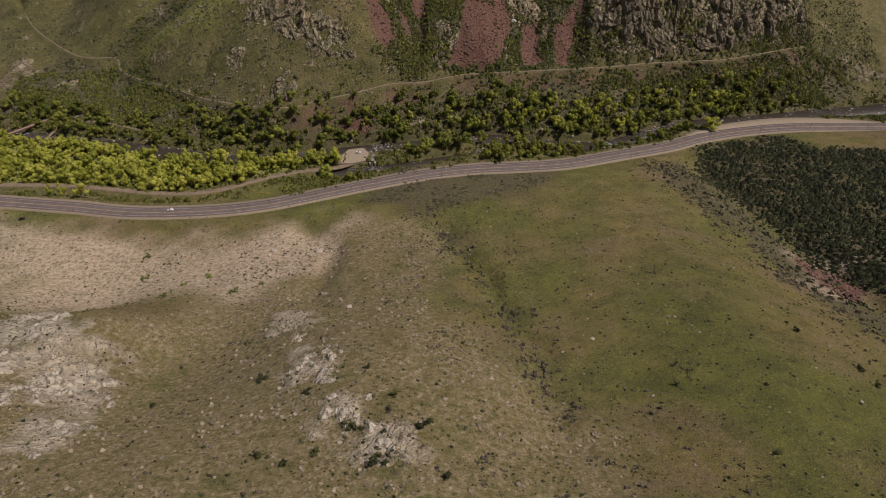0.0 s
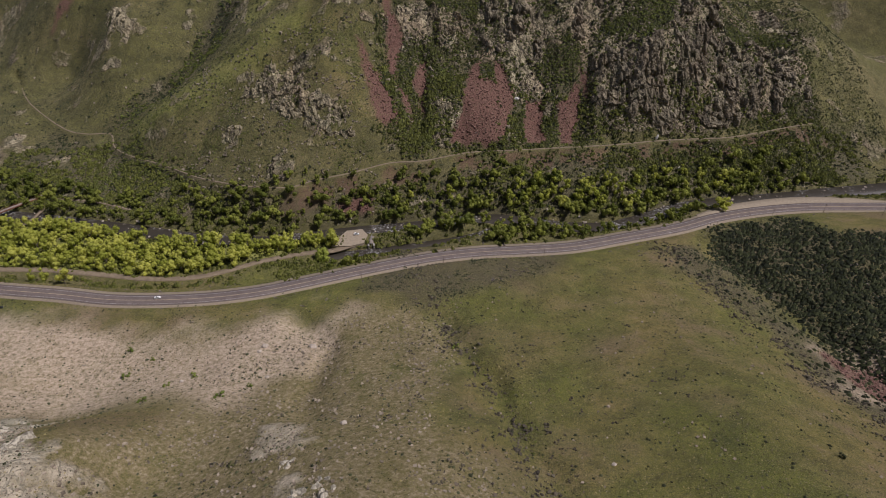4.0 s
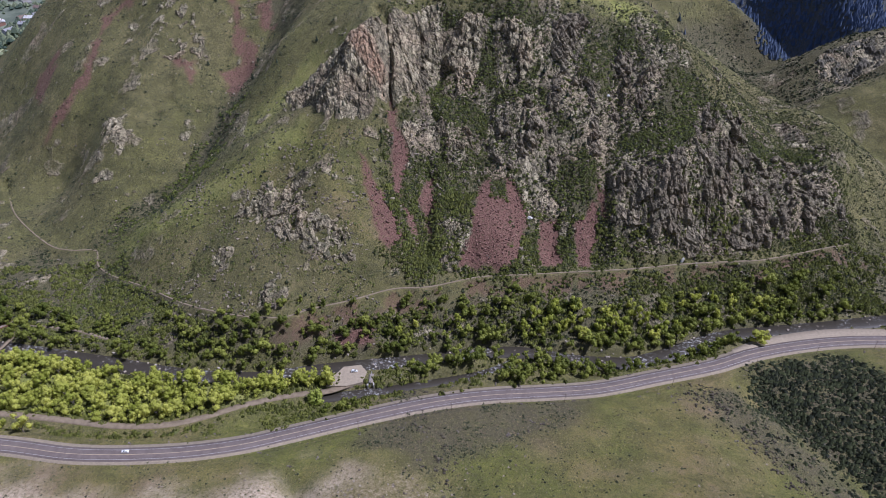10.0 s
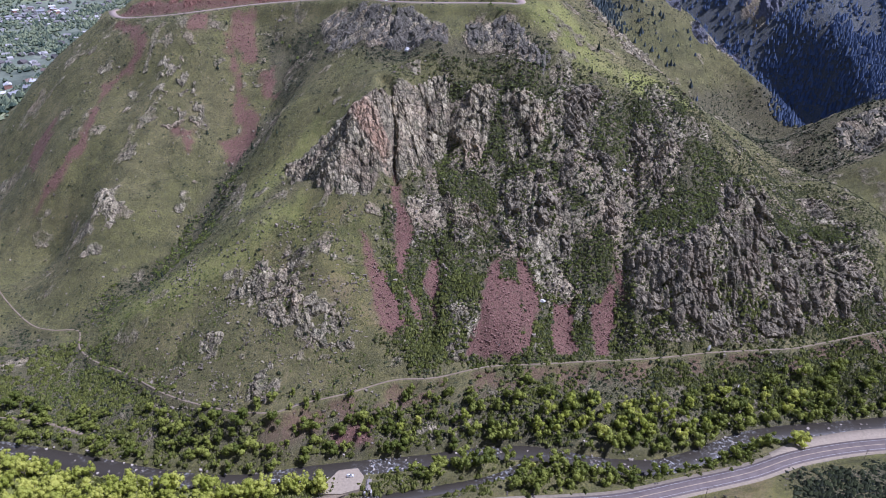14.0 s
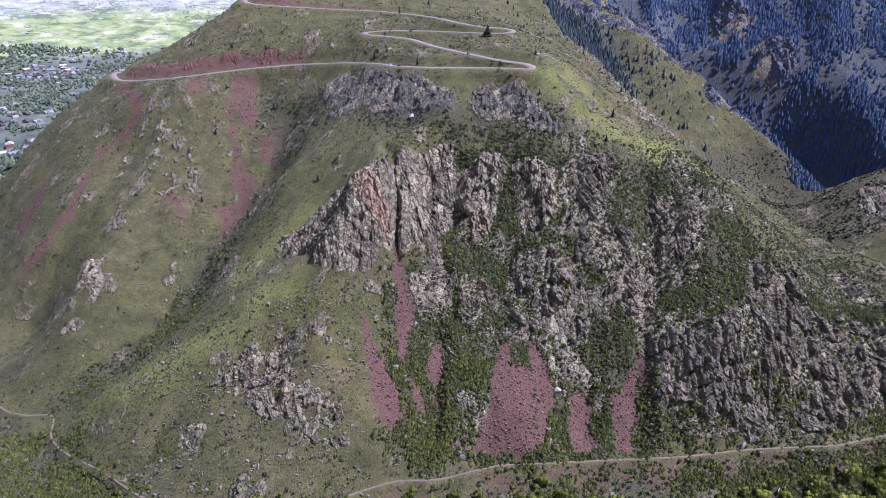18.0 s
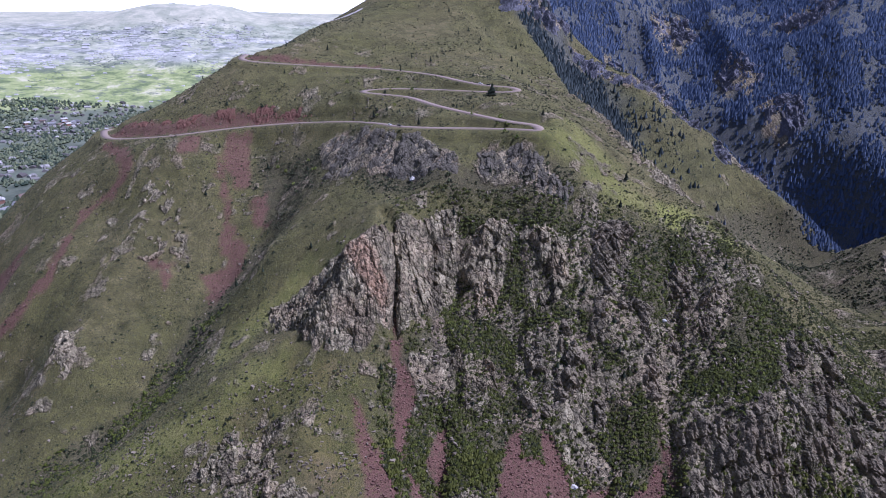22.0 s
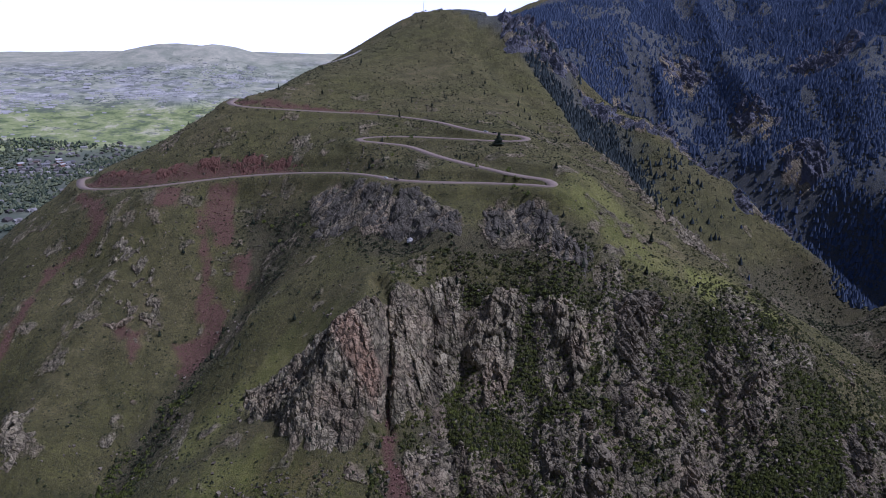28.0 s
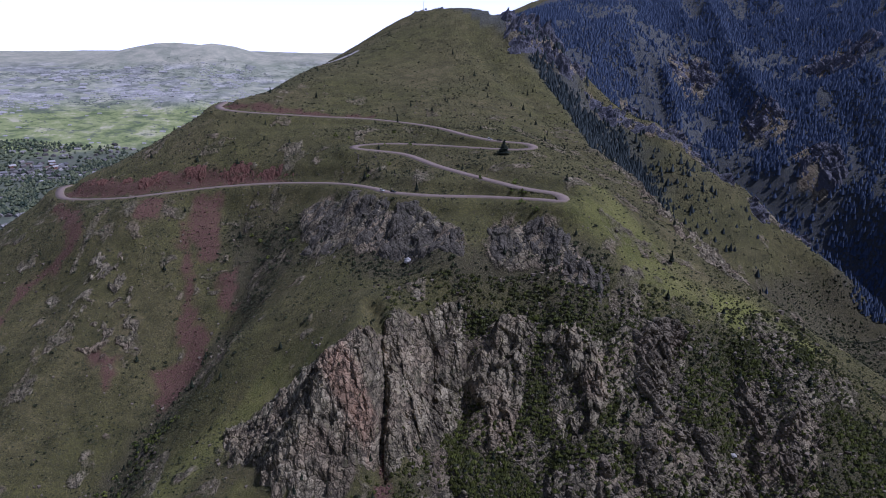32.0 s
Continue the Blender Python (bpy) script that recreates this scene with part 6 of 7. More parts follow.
def keep_apart(spots, gap):
    out = []
    for p in spots:
        if all((p[0] - q[0]) ** 2 + (p[1] - q[1]) ** 2 > gap * gap for q in out):
            out.append(p)
    return out


def between(n, x0, x1, low, high, seed, gap, lo_pad, hi_pad):
    """Plan places between two lines."""
    g = np.random.default_rng(seed)
    x = g.uniform(x0, x1, n)
    a, b = np.interp(x, low[:, 0], low[:, 1]) + lo_pad, np.interp(x, high[:, 0], high[:, 1]) - hi_pad
    y = a + (b - a) * g.random(n)
    return keep_apart([p for p, ok in zip(zip(x, y), b > a) if ok], gap)


cotton = [broadleaf("cottonwood", "bright yellow-green cottonwood in new leaf by the creek", "cottonwood tree", "cottonwoods in the creek grove", r, h, th, M_COTTON, 60 + i) for i, (r, h, th) in enumerate(((4.6, 8.0, 2.0), (3.8, 7.0, 1.8), (5.2, 9.0, 2.4), (3.2, 6.2, 1.5)))]
grove = between(1600, -420, -88, ACCESS, RIVER, 61, 4.4, 6, 10)
extra = [(71, 485), (86, 483), (103, 489), (113, 483), (127, 480), (148, 487), (207, 499), (237, 505), (181, 506), (55, 479), (79, 492), (96, 497), (119, 495), (137, 499), (164, 500), (62, 490), (193, 512), (246, 512), (-40, 474), (-28, 480), (5, 483), (226, 468), (222, 511), (207, 513), (100, 476), (81, 481), (132, 477), (152, 476), (47, 452), (-300, 384), (-292, 386), (-275, 381), (230, 470), (112, 482), (92, 487), (160, 482), (122, 488), (172, 484), (66, 478), (140, 490)]
grove = [p for p in grove if math.hypot(p[0] + 70, p[1] - 436) > 17]
put_all(cotton, grove, 62, 0.5, 1.3)
bank_cotton = [broadleaf("cottonwood", "tall yellow-green cottonwood above the creek bank", "cottonwood tree", "tall cottonwoods on the creek bank", r, h, th, M_COTTON, 70 + i) for i, (r, h, th) in enumerate(((4.8, 11.0, 2.4), (4.0, 9.5, 2.0), (5.4, 12.0, 3.0)))]
put_all(bank_cotton, extra, 63, 0.75, 1.2)
willow = broadleaf("willow", "single large rounded bright green willow by the track", "willow tree", "", 6.4, 8.6, 1.6, M_WILLOW, 90, 700)
willow.matrix_basis = pose(-95, 411, float(ground_at(-95, 411)))
alder = [broadleaf("alder", "green riverside alder with a rounded uneven crown", "alder tree", "alders along the creek", r, h, th, M_ALDER, 80 + i) for i, (r, h, th) in enumerate(((3.4, 6.0, 1.2), (2.8, 5.0, 1.0), (3.9, 7.0, 1.6)))]
near_bank = between(420, -90, 215, HIGHWAY, RIVER, 81, 5.0, 13, 8)
far_bank = keep_apart([(x, y + 9 + 34 * k) for (x, y), k in zip(between(700, -420, 330, RIVER - np.array([0, 2, 0]), RIVER + np.array([0, 2, 0]), 82, 0.1, 0, 0), np.random.default_rng(83).random(700) ** 1.5)], 5.5)
_side = lambda p: p[1] - np.interp(p[0], CHANNEL[:, 0], CHANNEL[:, 1])
clear_of_pad = [p for p in near_bank + far_bank if not (-95 < p[0] < 42 and -14 < _side(p) < 7) and math.hypot(p[0] + 70, p[1] - 436) > 15 and math.hypot(p[0] + 50, p[1] - 437) > 9]
put_all(alder, clear_of_pad[:300], 84, 0.7, 1.6)

pines = [conifer("dark conifer standing alone on the dry slope", "conifers on the mountainside", h, r, 100 + i) for i, (h, r) in enumerate(((6.5, 1.9), (5.0, 1.7), (8.0, 2.1)))]
g = np.random.default_rng(110)
lone = [(-79, 1359), (-32, 1083), (-74, 1120), (-80, 1009), (-270, 964), (40, 1102), (61, 753), (-148, 861), (-215, 1010), (-210, 985), (-173, 954), (54, 1106), (71, 720), (15, 1158), (-30, 1265), (-93, 890), (-128, 1381), (151, 877),
        (-127, 584), (69, 717), (-234, 705), (-60, 608), (-56, 619), (-35, 646), (6, 653), (-167, 715), (-205, 783), (-158, 853), (16, 710), (88, 642), (149, 687), (183, 693), (253, 715), (184, 678)]
_x, _y = g.uniform(-330, 260, 1500), g.uniform(560, 1300, 1500)
_c, _r, _v = cover_at(_x, _y)
_ok = (g.random(1500) < 0.02 + 0.16 * _c[:, 0] + 0.10 * patchy(_x, _y, 40, 0.52, 0.62) * smooth(640, 780, _y)) & (_r > 8)
lone += list(zip(_x[_ok], _y[_ok]))
put_all(pines, keep_apart(lone, 5), 111, 0.5, 1.05)
big = conifer("large dark spruce inside the upper road bend", "", 11.5, 6.3, 120)
big.matrix_basis = pose(20, 878, float(ground_at(20, 878)), 0, 0, 40)

juniper_spots = [(154, 176), (170, 153), (170, 143), (-114, 138), (-7, 110), (-28, 143), (-17, 127), (-22, 95), (-18, 95), (-20, 98), (-93, 188), (-50, 132), (-71, 147), (-50, 96), (-59, 101), (108, 103), (91, 143), (1, 90), (-40, 101), (-121, 579), (-119, 576), (-110, 560), (-5, 113), (-30, 112), (-33, 113), (-27, 111)]
M_JUNIPER = simple("olive juniper foliage", (0.030, 0.036, 0.013), (0.105, 0.110, 0.040), 0.5, 0.8, 0, 0, "object")
juniper = []
for i in range(3):
    t = thing("juniper", "small dark juniper bush on the grassy slope", "juniper", "junipers on the hill")
    bm = bmesh.new()
    tube(bm, 0.18, 0.08, (0, 0, -0.4), (0.05, 0, 0.9), 6)
    part("trunk", bm, M_BARK, t)
    part("crown", crown_mesh("crown", 1.9, 1.9, 0.1, 200, M_JUNIPER, 130 + i, 6), None, t)
    juniper.append(t)
put_all(juniper, juniper_spots, 133, 0.7, 1.2)
M_YELLOWLEAF = simple("yellow-green spring leaves", (0.095, 0.135, 0.02), (0.23, 0.265, 0.05), 0.6, 0.6, 0, 0, "object")
yellow = []
for i in range(2):
    t = thing("spring_bush", "rounded bush in bright yellow-green new leaf", "bush", "spring bushes on the lower hill")
    bm = bmesh.new()
    for a in range(4):
        tube(bm, 0.09, 0.04, (0, 0, -0.3), (0.8 * math.cos(a * 1.6), 0.8 * math.sin(a * 1.6), 1.8), 5)
    part("stems", bm, M_BARK, t)
    part("crown", crown_mesh("crown", 2.1, 2.6, 0.3, 220, M_YELLOWLEAF, 140 + i, 7), None, t)
    yellow.append(t)
put_all(yellow, [(-192, 285), (-198, 308), (-180, 298), (-146, 276), (-159, 268), (6, 285), (-121, 251), (-108, 261), (-163, 250), (-104, 884), (-96, 890), (22, 800), (30, 796), (0, 826), (-85, 940), (-62, 936), (-255, 668), (-247, 652), (-262, 642), (-271, 630), (-249, 682), (-258, 655), (-240, 690), (-266, 636), (-160, 866), (-172, 848), (-185, 872), (-150, 846), (-195, 880), (-232, 720), (-238, 700), (-246, 690), (36, 771), (-93, 884), (-76, 892), (25, 813), (27, 780), (-80, 977), (-122, 964), (-136, 974)], 143, 0.6, 1.2)

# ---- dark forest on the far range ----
# distance haze is painted into these trees as a lighter, bluer base colour
M_HAZEFOREST = simple("far conifers with haze blue", (0.074, 0.104, 0.168), (0.118, 0.154, 0.238), 0.02, 0.9, 0, 0, "island")
a6 = np.arange(6) * math.pi / 3
TREE_V = np.vstack([np.column_stack([np.cos(a6), np.sin(a6), np.full(6, 0.05)]), [[0, 0, 1.0]]])
TREE_F = np.array([(i, (i + 1) % 6, 6) for i in range(6)])


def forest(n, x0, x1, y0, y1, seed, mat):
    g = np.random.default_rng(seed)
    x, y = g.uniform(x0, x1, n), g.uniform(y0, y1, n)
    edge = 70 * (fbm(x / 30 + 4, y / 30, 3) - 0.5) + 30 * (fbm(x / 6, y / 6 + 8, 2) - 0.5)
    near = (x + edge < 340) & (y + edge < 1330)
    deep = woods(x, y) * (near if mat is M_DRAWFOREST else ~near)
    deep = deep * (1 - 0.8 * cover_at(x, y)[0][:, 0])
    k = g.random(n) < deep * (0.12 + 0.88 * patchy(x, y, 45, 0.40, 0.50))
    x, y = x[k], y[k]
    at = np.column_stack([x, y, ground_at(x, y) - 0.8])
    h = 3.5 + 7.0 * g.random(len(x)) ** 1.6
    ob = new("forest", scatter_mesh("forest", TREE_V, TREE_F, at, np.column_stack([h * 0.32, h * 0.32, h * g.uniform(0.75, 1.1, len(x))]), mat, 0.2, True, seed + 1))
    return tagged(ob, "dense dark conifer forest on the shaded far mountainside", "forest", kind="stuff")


M_DRAWFOREST = simple("dark draw conifers", (0.036, 0.050, 0.054), (0.080, 0.100, 0.100), 0.02, 0.9, 0, 0, "island")
forest(105000, 60, 900, 1030, 1850, 150, M_HAZEFOREST)
forest(20000, 60, 385, 1030, 1370, 152, M_DRAWFOREST)


# ---- along the highway and creek ----
M_STEEL = simple("galvanised steel", (0.30, 0.30, 0.30), (0.42, 0.42, 0.42), 2.0, 0.5, 0, 0.7)
M_WOODPOLE = simple("weathered pole wood", (0.09, 0.065, 0.05), (0.17, 0.13, 0.10), 1.5, 0.9)
M_CONCRETE = simple("stained concrete", (0.30, 0.28, 0.25), (0.50, 0.47, 0.43), 0.8, 0.9, 0.05)
M_GLASS = simple("dark window glass", (0.02, 0.022, 0.025), (0.05, 0.055, 0.06), 1.0, 0.15)
M_TYRE = simple("black rubber", (0.012, 0.012, 0.012), (0.03, 0.03, 0.03), 3.0, 0.8)
M_RIM = simple("grey alloy", (0.25, 0.25, 0.26), (0.40, 0.40, 0.41), 3.0, 0.4, 0, 0.8)
M_CARWHITE = simple("white car paint", (0.62, 0.62, 0.61), (0.80, 0.80, 0.79), 0.5, 0.3)
M_CARDARK = simple("dark car paint", (0.018, 0.019, 0.022), (0.045, 0.046, 0.050), 0.5, 0.3)
M_LAMP = simple("clear lamp cover", (0.55, 0.55, 0.52), (0.75, 0.75, 0.72), 2.0, 0.2)
M_REDLAMP = simple("red lamp cover", (0.25, 0.015, 0.012), (0.40, 0.03, 0.02), 2.0, 0.3)
M_RUST = simple("rust-brown painted beam", (0.16, 0.070, 0.045), (0.28, 0.13, 0.085), 0.6, 0.8)
M_DECK = simple("grey deck boards", (0.20, 0.17, 0.14), (0.36, 0.31, 0.26), 0.7, 0.9)


def profile(bm, pts, half, lean=0.0):
    """A side profile drawn in x and z, given width."""
    a = [bm.verts.new((x, -half + lean * max(0, z - 0.9), z)) for x, z in pts]
    b = [bm.verts.new((x, half - lean * max(0, z - 0.9), z)) for x, z in pts]
    bm.faces.new(a[::-1])
    bm.faces.new(b)
    for i in range(len(pts)):
        k = (i + 1) % len(pts)
        bm.faces.new((a[i], a[k], b[k], b[i]))


def car(label, category, paint_mat, m, tall=False):
    t = thing("car", label, category, "cars on the roads", m)
    h = 0.35 if tall else 0.0
    bm = bmesh.new()
    profile(bm, [(-2.25, 0.35), (-2.3, 0.75), (-2.2, 0.98), (-1.0, 1.02), (0.9, 1.0), (2.05, 0.88), (2.25, 0.62), (2.22, 0.33)], 0.9)
    bmesh.ops.bevel(bm, geom=list(bm.edges), offset=0.06, segments=2, affect="EDGES")
    part("body", bm, paint_mat, t)
    bm = bmesh.new()
    profile(bm, [(-2.0, 0.98), (-1.55, 1.45 + h), (0.15, 1.48 + h), (1.0, 0.98)], 0.84, 0.25)
    bmesh.ops.bevel(bm, geom=list(bm.edges), offset=0.04, segments=2, affect="EDGES")
    cabin = part("cabin", bm, paint_mat, t)
    for side in (-1, 1):
        bm = bmesh.new()
        v = [bm.verts.new(q) for q in ((-1.65, side * 0.845, 1.06), (0.75, side * 0.845, 1.06), (0.12, side * (0.745 - 0.25 * h), 1.40 + h), (-1.42, side * (0.745 - 0.25 * h), 1.38 + h))]
        bmesh.ops.solidify(bm, geom=[bm.faces.new(v)], thickness=0.03)
        part("side_window", bm, M_GLASS, cabin, "dark side window")
    bm = bmesh.new()
    v = [bm.verts.new(q) for q in ((1.0, -0.75, 1.03), (1.0, 0.75, 1.03), (0.22, 0.66, 1.45 + h), (0.22, -0.66, 1.45 + h))]
    bmesh.ops.solidify(bm, geom=[bm.faces.new(v)], thickness=0.03)
    part("windscreen", bm, M_GLASS, cabin, "dark windscreen")
    for sx in (-1.4, 1.4):
        for sy in (-0.82, 0.82):
            bm = bmesh.new()
            tube(bm, 0.34, 0.34, (sx, sy - 0.11, 0.34), (sx, sy + 0.11, 0.34), 14)
            w = part("wheel", bm, M_TYRE, t, "black tyre")
            bm = bmesh.new()
            tube(bm, 0.19, 0.19, (sx, sy - 0.125, 0.34), (sx, sy + 0.125, 0.34), 10)
            part("rim", bm, M_RIM, w, "grey alloy rim")
    for sy in (-0.62, 0.62):
        bm = bmesh.new()
        box(bm, 0.08, 0.36, 0.14, (2.2, sy, 0.72), 0.02)
        part("headlight", bm, M_LAMP, t, "clear headlight")
        bm = bmesh.new()
        box(bm, 0.06, 0.3, 0.16, (-2.27, sy, 0.8), 0.02)
        part("tail_light", bm, M_REDLAMP, t, "red tail light")
    return t


def road_pose(line, x, off, z, flip=0, near_y=None):
    """A pose on a road at plan x, aimed along it."""
    d = np.abs(line[:, 0] - x) + (0 if near_y is None else np.abs(line[:, 1] - near_y))
    i = int(np.clip(np.argmin(d), 1, len(line) - 2))
    e = line[i + 1] - line[i - 1]
    a = math.atan2(e[1], e[0])
    return pose(line[i][0] + off * math.sin(a), line[i][1] - off * math.cos(a), line[i][2] + z, 0, 0, math.degrees(a) + flip)


car("white saloon car driving on the canyon highway", "car", M_CARWHITE, road_pose(HIGHWAY, -200, -1.9, 0.13, 180))
car("dark car parked on the gravel beside the highway", "car", M_CARDARK, pose(-306, 352, float(ground_at(-306, 352)) + 0.02, 0, 0, 25), True)
car("white car driving on the switchback road", "car", M_CARWHITE, road_pose(HILLROAD, -72, 1.8, 0.57, 0, 830))
car("dark car following on the switchback road", "car", M_CARDARK, road_pose(HILLROAD, -62, 1.8, 0.57, 0, 822))
car("white car on the upper bend of the road", "car", M_CARWHITE, road_pose(HILLROAD, 10, -1.8, 0.57, 180, 921), True)
car("dark car on the upper bend of the road", "car", M_CARDARK, road_pose(HILLROAD, 20, -1.8, 0.57, 180, 918))

poles = []
POLE_XY = [(341, 441), (302, 452), (263, 453), (213, 438), (150, 421), (74, 405), (-1, 393), (-60, 380)]
for k, (x, y) in enumerate(POLE_XY):
    z = float(ground_at(x, y))
    t = thing("utility_pole", "brown wooden utility pole with a crossarm beside the highway", "utility pole", "utility poles along the highway", pose(x, y, z, 0, 0, 15))
    bm = bmesh.new()
    tube(bm, 0.16, 0.11, (0, 0, -1.0), (0, 0, 9.0))
    part("pole", bm, M_WOODPOLE, t)
    bm = bmesh.new()
    box(bm, 0.12, 2.2, 0.14, (0.14, 0, 8.4), 0.02)
    arm = part("crossarm", bm, M_WOODPOLE, t)
    for s in (-0.95, 0.0, 0.95):
        bm = bmesh.new()
        tube(bm, 0.06, 0.04, (0.14, s, 8.47), (0.14, s, 8.70), 8)
        part("insulator", bm, M_CONCRETE, arm, "pale insulator")
    poles.append(Vector((x, y, z + 8.7)))
for a, b in zip(poles[:-1], poles[1:]):
    pts = [a.lerp(b, i / 10) - Vector((0, 0, 4 * 0.9 * (i / 10) * (1 - i / 10))) for i in range(11)]
    side = (b - a).cross(Vector((0, 0, 1))).normalized() * 0.03
    bm = bmesh.new()
    rings = [[bm.verts.new(p + side), bm.verts.new(p + Vector((0, 0, 0.05))), bm.verts.new(p - side)] for p in pts]
    for r1, r2 in zip(rings[:-1], rings[1:]):
        for i in range(3):
            bm.faces.new((r1[i], r1[(i + 1) % 3], r2[(i + 1) % 3], r2[i]))
    tagged(part("power_line", bm, M_STEEL, None), "thin sagging power line between the poles", "cable", "power lines")

# weir and pad by the creek
bm = bmesh.new()
v = [bm.verts.new((x, y, z)) for z in (9.5, 15.0) for x, y in ((-88, 424), (-84, 434), (-78, 443), (-66, 445), (-61, 438), (-63, 428), (-74, 424))]
bm.faces.new(v[7:])
for i in range(7):
    bm.faces.new((v[i], v[(i + 1) % 7], v[7 + (i + 1) % 7], v[7 + i]))
bmesh.ops.recalc_face_normals(bm, faces=bm.faces)
tagged(part("gravel_pad", bm, M_GRAVEL, None), "flat gravel pad beside the creek weir", "pad", kind="structure")
car("white pickup parked on the gravel pad", "pickup", M_CARWHITE, pose(-70, 438, 15.03, 0, 0, 10), True)
weir = thing("weir", "concrete creek weir with a steel gate frame", "weir")
bm = bmesh.new()
box(bm, 1.2, 16, 5.0, (-59.5, 434, 11.2), 0.1)
part("side_wall", bm, M_CONCRETE, weir)
bm = bmesh.new()
box(bm, 26, 1.0, 2.8, (-47, 441, 9.2), 0.1)
part("sill", bm, M_CONCRETE, weir)
bm = bmesh.new()
box(bm, 1.0, 9, 4.5, (-55.5, 431, 11.0), 0.1)
part("side_wall", bm, M_CONCRETE, weir)
for y in (427.5, 432, 436.5):
    bm = bmesh.new()
    tube(bm, 0.16, 0.16, (-57.5, y, 10.5), (-57.5, y, 16.6))
    part("gate_post", bm, M_STEEL, weir, "galvanised gate post")
bm = bmesh.new()
box(bm, 0.3, 9.4, 0.3, (-57.5, 432, 16.7), 0.03)
part("gate_beam", bm, M_STEEL, weir, "galvanised top beam")
bm = bmesh.new()
box(bm, 3.4, 9.0, 0.2, (-57.5, 432, 14.6), 0.03)
part("walkway", bm, M_DECK, weir, "grey plank walkway")

# footbridge over the creek
bridge = thing("footbridge", "rust-brown steel footbridge with a pale deck over the creek", "footbridge")
A, B = Vector((-396, 448, 12.2)), Vector((-345, 494, 12.6))
d = (B - A).normalized()
n = Vector((-d.y, d.x, 0))
turn = Matrix.Rotation(math.atan2(d.y, d.x), 3, "Z")
L = (B - A).length
bm = bmesh.new()
box(bm, L, 2.6, 0.25, (A + B) / 2, 0.03, turn)
part("deck", bm, M_DECK, bridge)
for s in (-1.4, 1.4):
    bm = bmesh.new()
    box(bm, L, 0.25, 0.9, (A + B) / 2 + n * s + Vector((0, 0, -0.25)), 0.03, turn)
    part("girder", bm, M_RUST, bridge)
    bm = bmesh.new()
    box(bm, L, 0.1, 0.1, (A + B) / 2 + n * s + Vector((0, 0, 1.2)), 0.02, turn)
    part("handrail", bm, M_RUST, bridge)
    for k in range(17):
        bm = bmesh.new()
        q = A.lerp(B, k / 16) + n * s
        tube(bm, 0.05, 0.05, q + Vector((0, 0, 0.1)), q + Vector((0, 0, 1.2)), 6)
        part("baluster", bm, M_RUST, bridge)
for q in (A, B):
    bm = bmesh.new()
    box(bm, 2.2, 4.2, 6.0, q - Vector((0, 0, 3.2)), 0.1, turn)
    part("abutment", bm, M_CONCRETE, bridge, "concrete abutment")

# mast on the summit
mx, my = -82, 1474
mz = float(ground_at(mx, my))
mast = thing("mast", "thin steel radio mast on the summit", "mast", m=pose(mx, my, mz))
bm = bmesh.new()
tube(bm, 0.35, 0.12, (0, 0, -1), (0, 0, 17), 6)
part("pole", bm, M_STEEL, mast)
for z in (7, 11, 15):
    bm = bmesh.new()
    box(bm, 1.6, 0.2, 0.2, (0, 0, z), 0.02)
    part("crossbar", bm, M_STEEL, mast)
bm = bmesh.new()
box(bm, 3.4, 2.6, 2.6, (3.5, 0, 1.0), 0.05)
part("hut", bm, M_CONCRETE, mast, "small concrete equipment hut")

# ---- town on the plain ----
WALLS = [simple(f"{c} house wall", a, b, 0.3, 0.9) for c, a, b in (("cream", (0.45, 0.41, 0.34), (0.62, 0.57, 0.48)), ("grey", (0.30, 0.30, 0.30), (0.45, 0.45, 0.44)), ("brick", (0.26, 0.14, 0.10), (0.38, 0.22, 0.17)))]
ROOFS = [simple(f"{c} roof", a, b, 0.3, 0.85) for c, a, b in (("brown", (0.14, 0.10, 0.085), (0.24, 0.18, 0.15)), ("grey", (0.20, 0.20, 0.21), (0.34, 0.34, 0.35)), ("pale", (0.45, 0.44, 0.43), (0.66, 0.65, 0.64)))]


def house(label, w, d, h, k):
    t = thing("house", label, "house", "houses in the town")
    bm = bmesh.new()
    box(bm, w, d, h + 3, (0, 0, h / 2 - 1.5), 0.05)
    wall = part("wall", bm, WALLS[k % 3], t)
    bm = bmesh.new()
    e = 0.6
    v = [bm.verts.new(q) for q in ((-w / 2 - e, -d / 2 - e, h), (w / 2 + e, -d / 2 - e, h), (w / 2 + e, d / 2 + e, h), (-w / 2 - e, d / 2 + e, h), (-w / 2 - e, 0, h + d * 0.3), (w / 2 + e, 0, h + d * 0.3))]
    for f in ((0, 1, 5, 4), (2, 3, 4, 5), (0, 4, 3), (1, 2, 5), (3, 2, 1, 0)):
        bm.faces.new([v[i] for i in f])
    roof = part("roof", bm, ROOFS[k % 3], t)
    bm = bmesh.new()
    box(bm, 0.9, 0.7, 2.0, (w * 0.25, d * 0.15, h + d * 0.3), 0.04)
    part("chimney", bm, WALLS[2], roof, "brick chimney")
    for s in (-1, 1):
        for q in (-0.3, 0.0, 0.3):
            bm = bmesh.new()
            box(bm, 1.4, 0.1, 1.3, (w * q, s * (d / 2 + 0.02), h * 0.55))
            part("window", bm, M_GLASS, wall, "dark window")
    return t


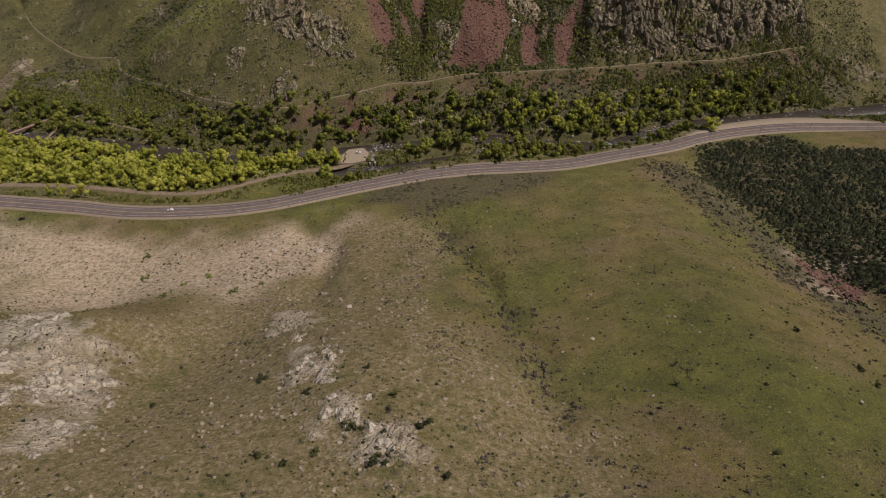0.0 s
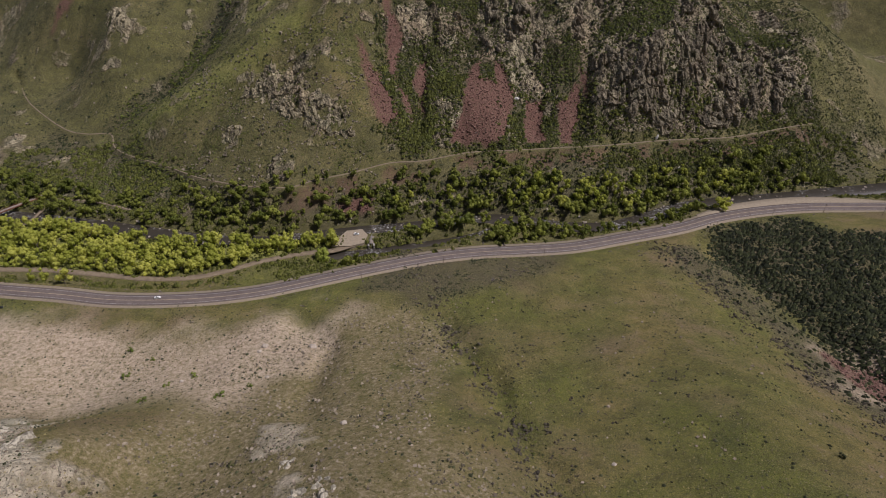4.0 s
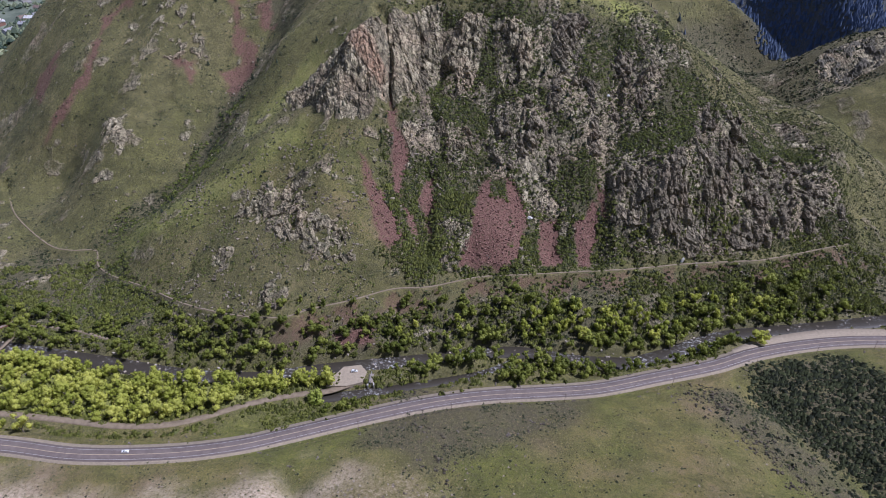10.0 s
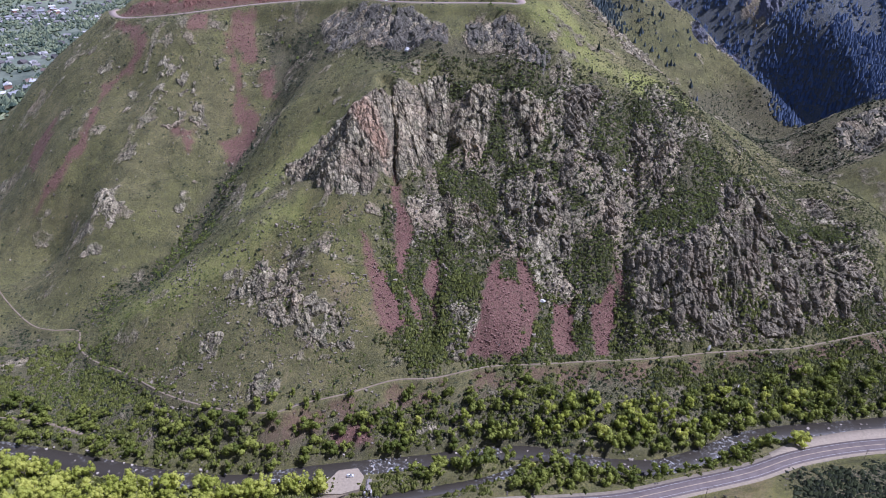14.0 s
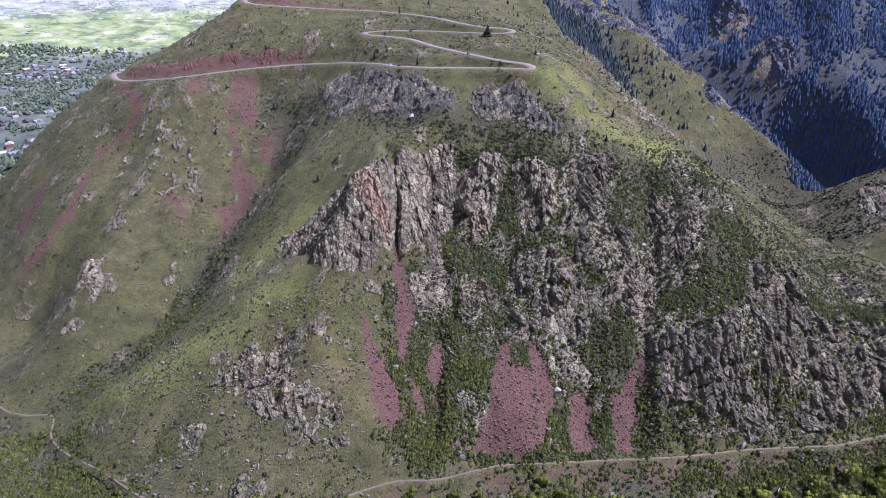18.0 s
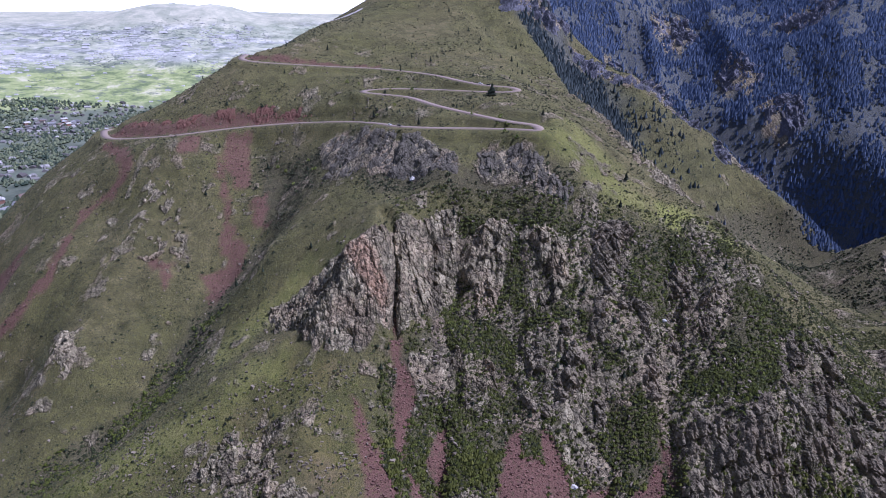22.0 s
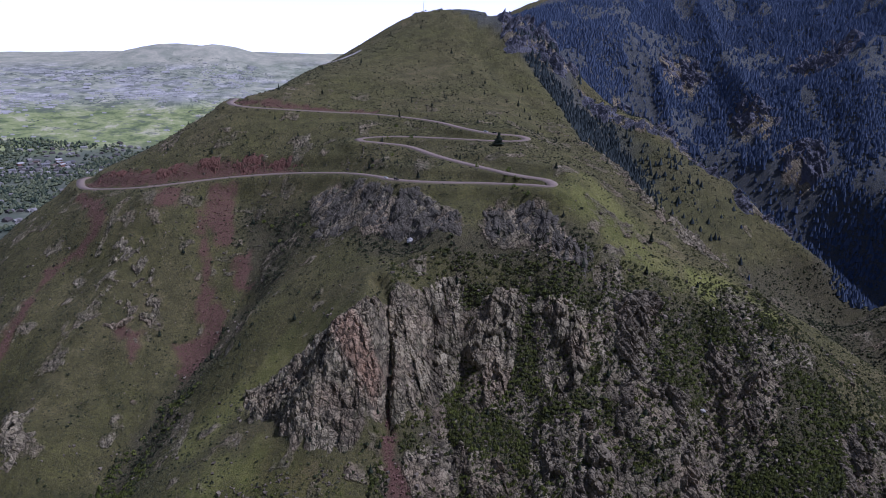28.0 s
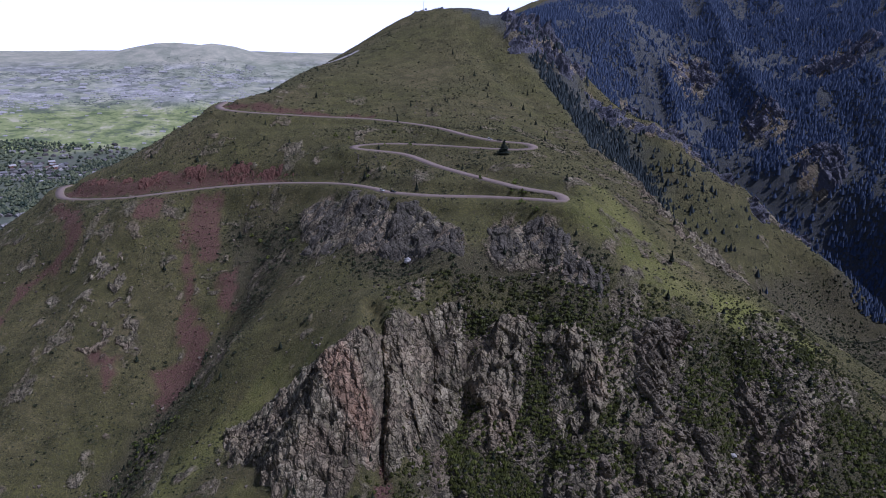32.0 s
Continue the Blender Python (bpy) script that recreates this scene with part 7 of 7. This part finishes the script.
g = np.random.default_rng(200)
kinds = [house("cream house with a brown gabled roof among trees", 15, 10, 5.0, 0), house("grey house with a grey gabled roof among trees", 18, 11, 5.5, 1), house("brick house with a pale gabled roof among trees", 14, 11, 6.0, 2)]
spots = []
while len(spots) < 190:
    x, y = g.uniform(-1750, -560), g.uniform(1150, 2250)
    if float(ground_at(x, y)) < 45 and -x > 0.42 * (y - 340) and vnoise(np.array(x / 220.0), np.array(y / 220.0)) > 0.42:
        spots.append((round(x / 24) * 24 + g.uniform(-4, 4), round(y / 30) * 30 + g.uniform(-4, 4)))
put_all(kinds, keep_apart(spots, 22), 201, 0.9, 1.25)


M_PALEWALL = simple("white commercial wall", (0.62, 0.61, 0.59), (0.82, 0.81, 0.79), 0.2, 0.9)


def block(label, w, d, h, k, x, y):
    t = thing("low_building", label, "building", "large low buildings on the plain", pose(x, y, float(ground_at(x, y)) - 1.0, 0, 0, 12))
    bm = bmesh.new()
    box(bm, w, d, h, (0, 0, h / 2), 0.1)
    part("wall", bm, M_PALEWALL, t)
    bm = bmesh.new()
    v = [bm.verts.new(q) for q in ((-w / 2 - 1, -d / 2 - 1, h), (w / 2 + 1, -d / 2 - 1, h), (w / 2 + 1, d / 2 + 1, h), (-w / 2 - 1, d / 2 + 1, h), (-w / 2 + 2, 0, h + d * 0.24), (w / 2 - 2, 0, h + d * 0.24))]
    for f in ((0, 1, 5, 4), (2, 3, 4, 5), (0, 4, 3), (1, 2, 5), (3, 2, 1, 0)):
        bm.faces.new([v[i] for i in f])
    part("roof", bm, ROOFS[2], t, "pale pitched roof")


for k in range(46):
    r, a = g.uniform(2950, 4000), g.uniform(0.36, 0.66)
    bx, by = -r * math.sin(a), 300 + r * math.cos(a)
    if math.hypot(bx + 1220, by - 3080) < 260:
        continue
    block("large pale low-roofed building on the plain", g.uniform(16, 44), g.uniform(16, 40), g.uniform(1.4, 2.0), k, -r * math.sin(a), 300 + r * math.cos(a))

# trees far out on the plain: haze painted in as pale grey leaves
M_HAZETREE = simple("far tree leaves paled for haze", (0.17, 0.20, 0.19), (0.29, 0.32, 0.28), 0.02, 0.8, 0, 0, "island")
M_STREETTREE = simple("dark street tree leaves", (0.045, 0.068, 0.048), (0.190, 0.215, 0.120), 0.02, 0.8, 0, 0, "island")
n = 21000
x, y = g.uniform(-2100, -520, n), g.uniform(1050, 2450, n)
z = ground_at(x, y)
k = (z < 60) & (g.random(n) < 0.06 + 0.94 * smooth(0.40, 0.54, fbm(x / 180, y / 120, 3)))
x, y, z = x[k], y[k], z[k]
s = g.uniform(6, 13, len(x))
tagged(new("town_trees", scatter_mesh("town_trees", *OCT, np.column_stack([x, y, z + 0.3 * s]), s, M_STREETTREE, 0.3, True, 202)), "leafy street trees spread through the town", "trees", kind="stuff")
n = 11000
r, a = 2300 + 2300 * g.random(n) ** 1.2, g.uniform(0.28, 0.72, n)
x, y = -r * np.sin(a), 300 + r * np.cos(a)
k = (g.random(n) < smooth(0.42, 0.58, fbm(x / 260, y / 260, 3))) & ((r > 2850) | (g.random(n) < 0.1)) & (r < 4000)
x, y, r = x[k], y[k], r[k]
s = g.uniform(5, 11, len(x))
tagged(new("plain_trees", scatter_mesh("plain_trees", *OCT, np.column_stack([x, y, ground_at(x, y) + 0.1 * s]), np.column_stack([s, s, 0.3 * s]), M_HAZETREE, 0.3, True, 203)), "distant trees dotted over the plain", "trees", kind="stuff")

# the town's many houses further off, in loose street rows
M_ROOFMIX = simple("mixed town roofs", (0.12, 0.108, 0.105), (0.46, 0.445, 0.43), 0.01, 0.85, 0, 0, "island")
PRISM_V = np.array([(-0.5, -0.5, -0.3), (0.5, -0.5, -0.3), (0.5, 0.5, -0.3), (-0.5, 0.5, -0.3), (-0.5, -0.5, 0.55), (0.5, -0.5, 0.55), (0.5, 0.5, 0.55), (-0.5, 0.5, 0.55), (-0.5, 0, 1.0), (0.5, 0, 1.0)])
PRISM_F = np.array([(0, 1, 5), (0, 5, 4), (1, 2, 6), (1, 6, 5), (2, 3, 7), (2, 7, 6), (3, 0, 4), (3, 4, 7), (4, 5, 9), (4, 9, 8), (6, 7, 8), (6, 8, 9), (5, 6, 9), (7, 4, 8)])
n = 5200
r, a = 1500 + 2500 * g.random(n), g.uniform(0.30, 0.78, n)
x, y = -r * np.sin(a), 300 + r * np.cos(a)
x, y = np.round(x / 26) * 26 + g.uniform(-5, 5, n), np.round(y / 40) * 40 + g.uniform(-5, 5, n)
built = np.where(r < 2480, 0.55 * smooth(0.42, 0.52, fbm(x / 200 + 5, y / 200, 3)), 0.7 * smooth(2900, 3150, r) * smooth(3950, 3750, r) * smooth(0.40, 0.55, fbm(x / 300 + 9, y / 300, 3)) + 0.03)
k = (g.random(n) < built) & (x < -560) & (ground_at(x, y) < np.where(r < 2480, 45, 400))
# far_houses: pale roof colour stands in for haze; shaded walls are sunk
for name, label, pick, mat, seed in (("town_houses", "close rows of gabled houses in the town", k & (r < 2480), M_ROOFMIX, 206), ("far_houses", "roofs of far houses on the plain, paled for haze", k & (r >= 2480), ROOFS[2], 207)):
    at = np.column_stack([x[pick], y[pick], ground_at(x[pick], y[pick])])
    wide, deep = g.uniform(9, 20, len(at)), g.uniform(8, 13, len(at))
    tall = g.uniform(5, 8, len(at)) if mat is M_ROOFMIX else 0.7 * deep
    if mat is not M_ROOFMIX:
        at[:, 2] -= 0.5 * tall
    tagged(new(name, scatter_mesh(name, PRISM_V, PRISM_F, at, np.column_stack([wide, deep, tall]), mat, 0.04, mat is M_ROOFMIX, seed)), label, "houses", kind="stuff")
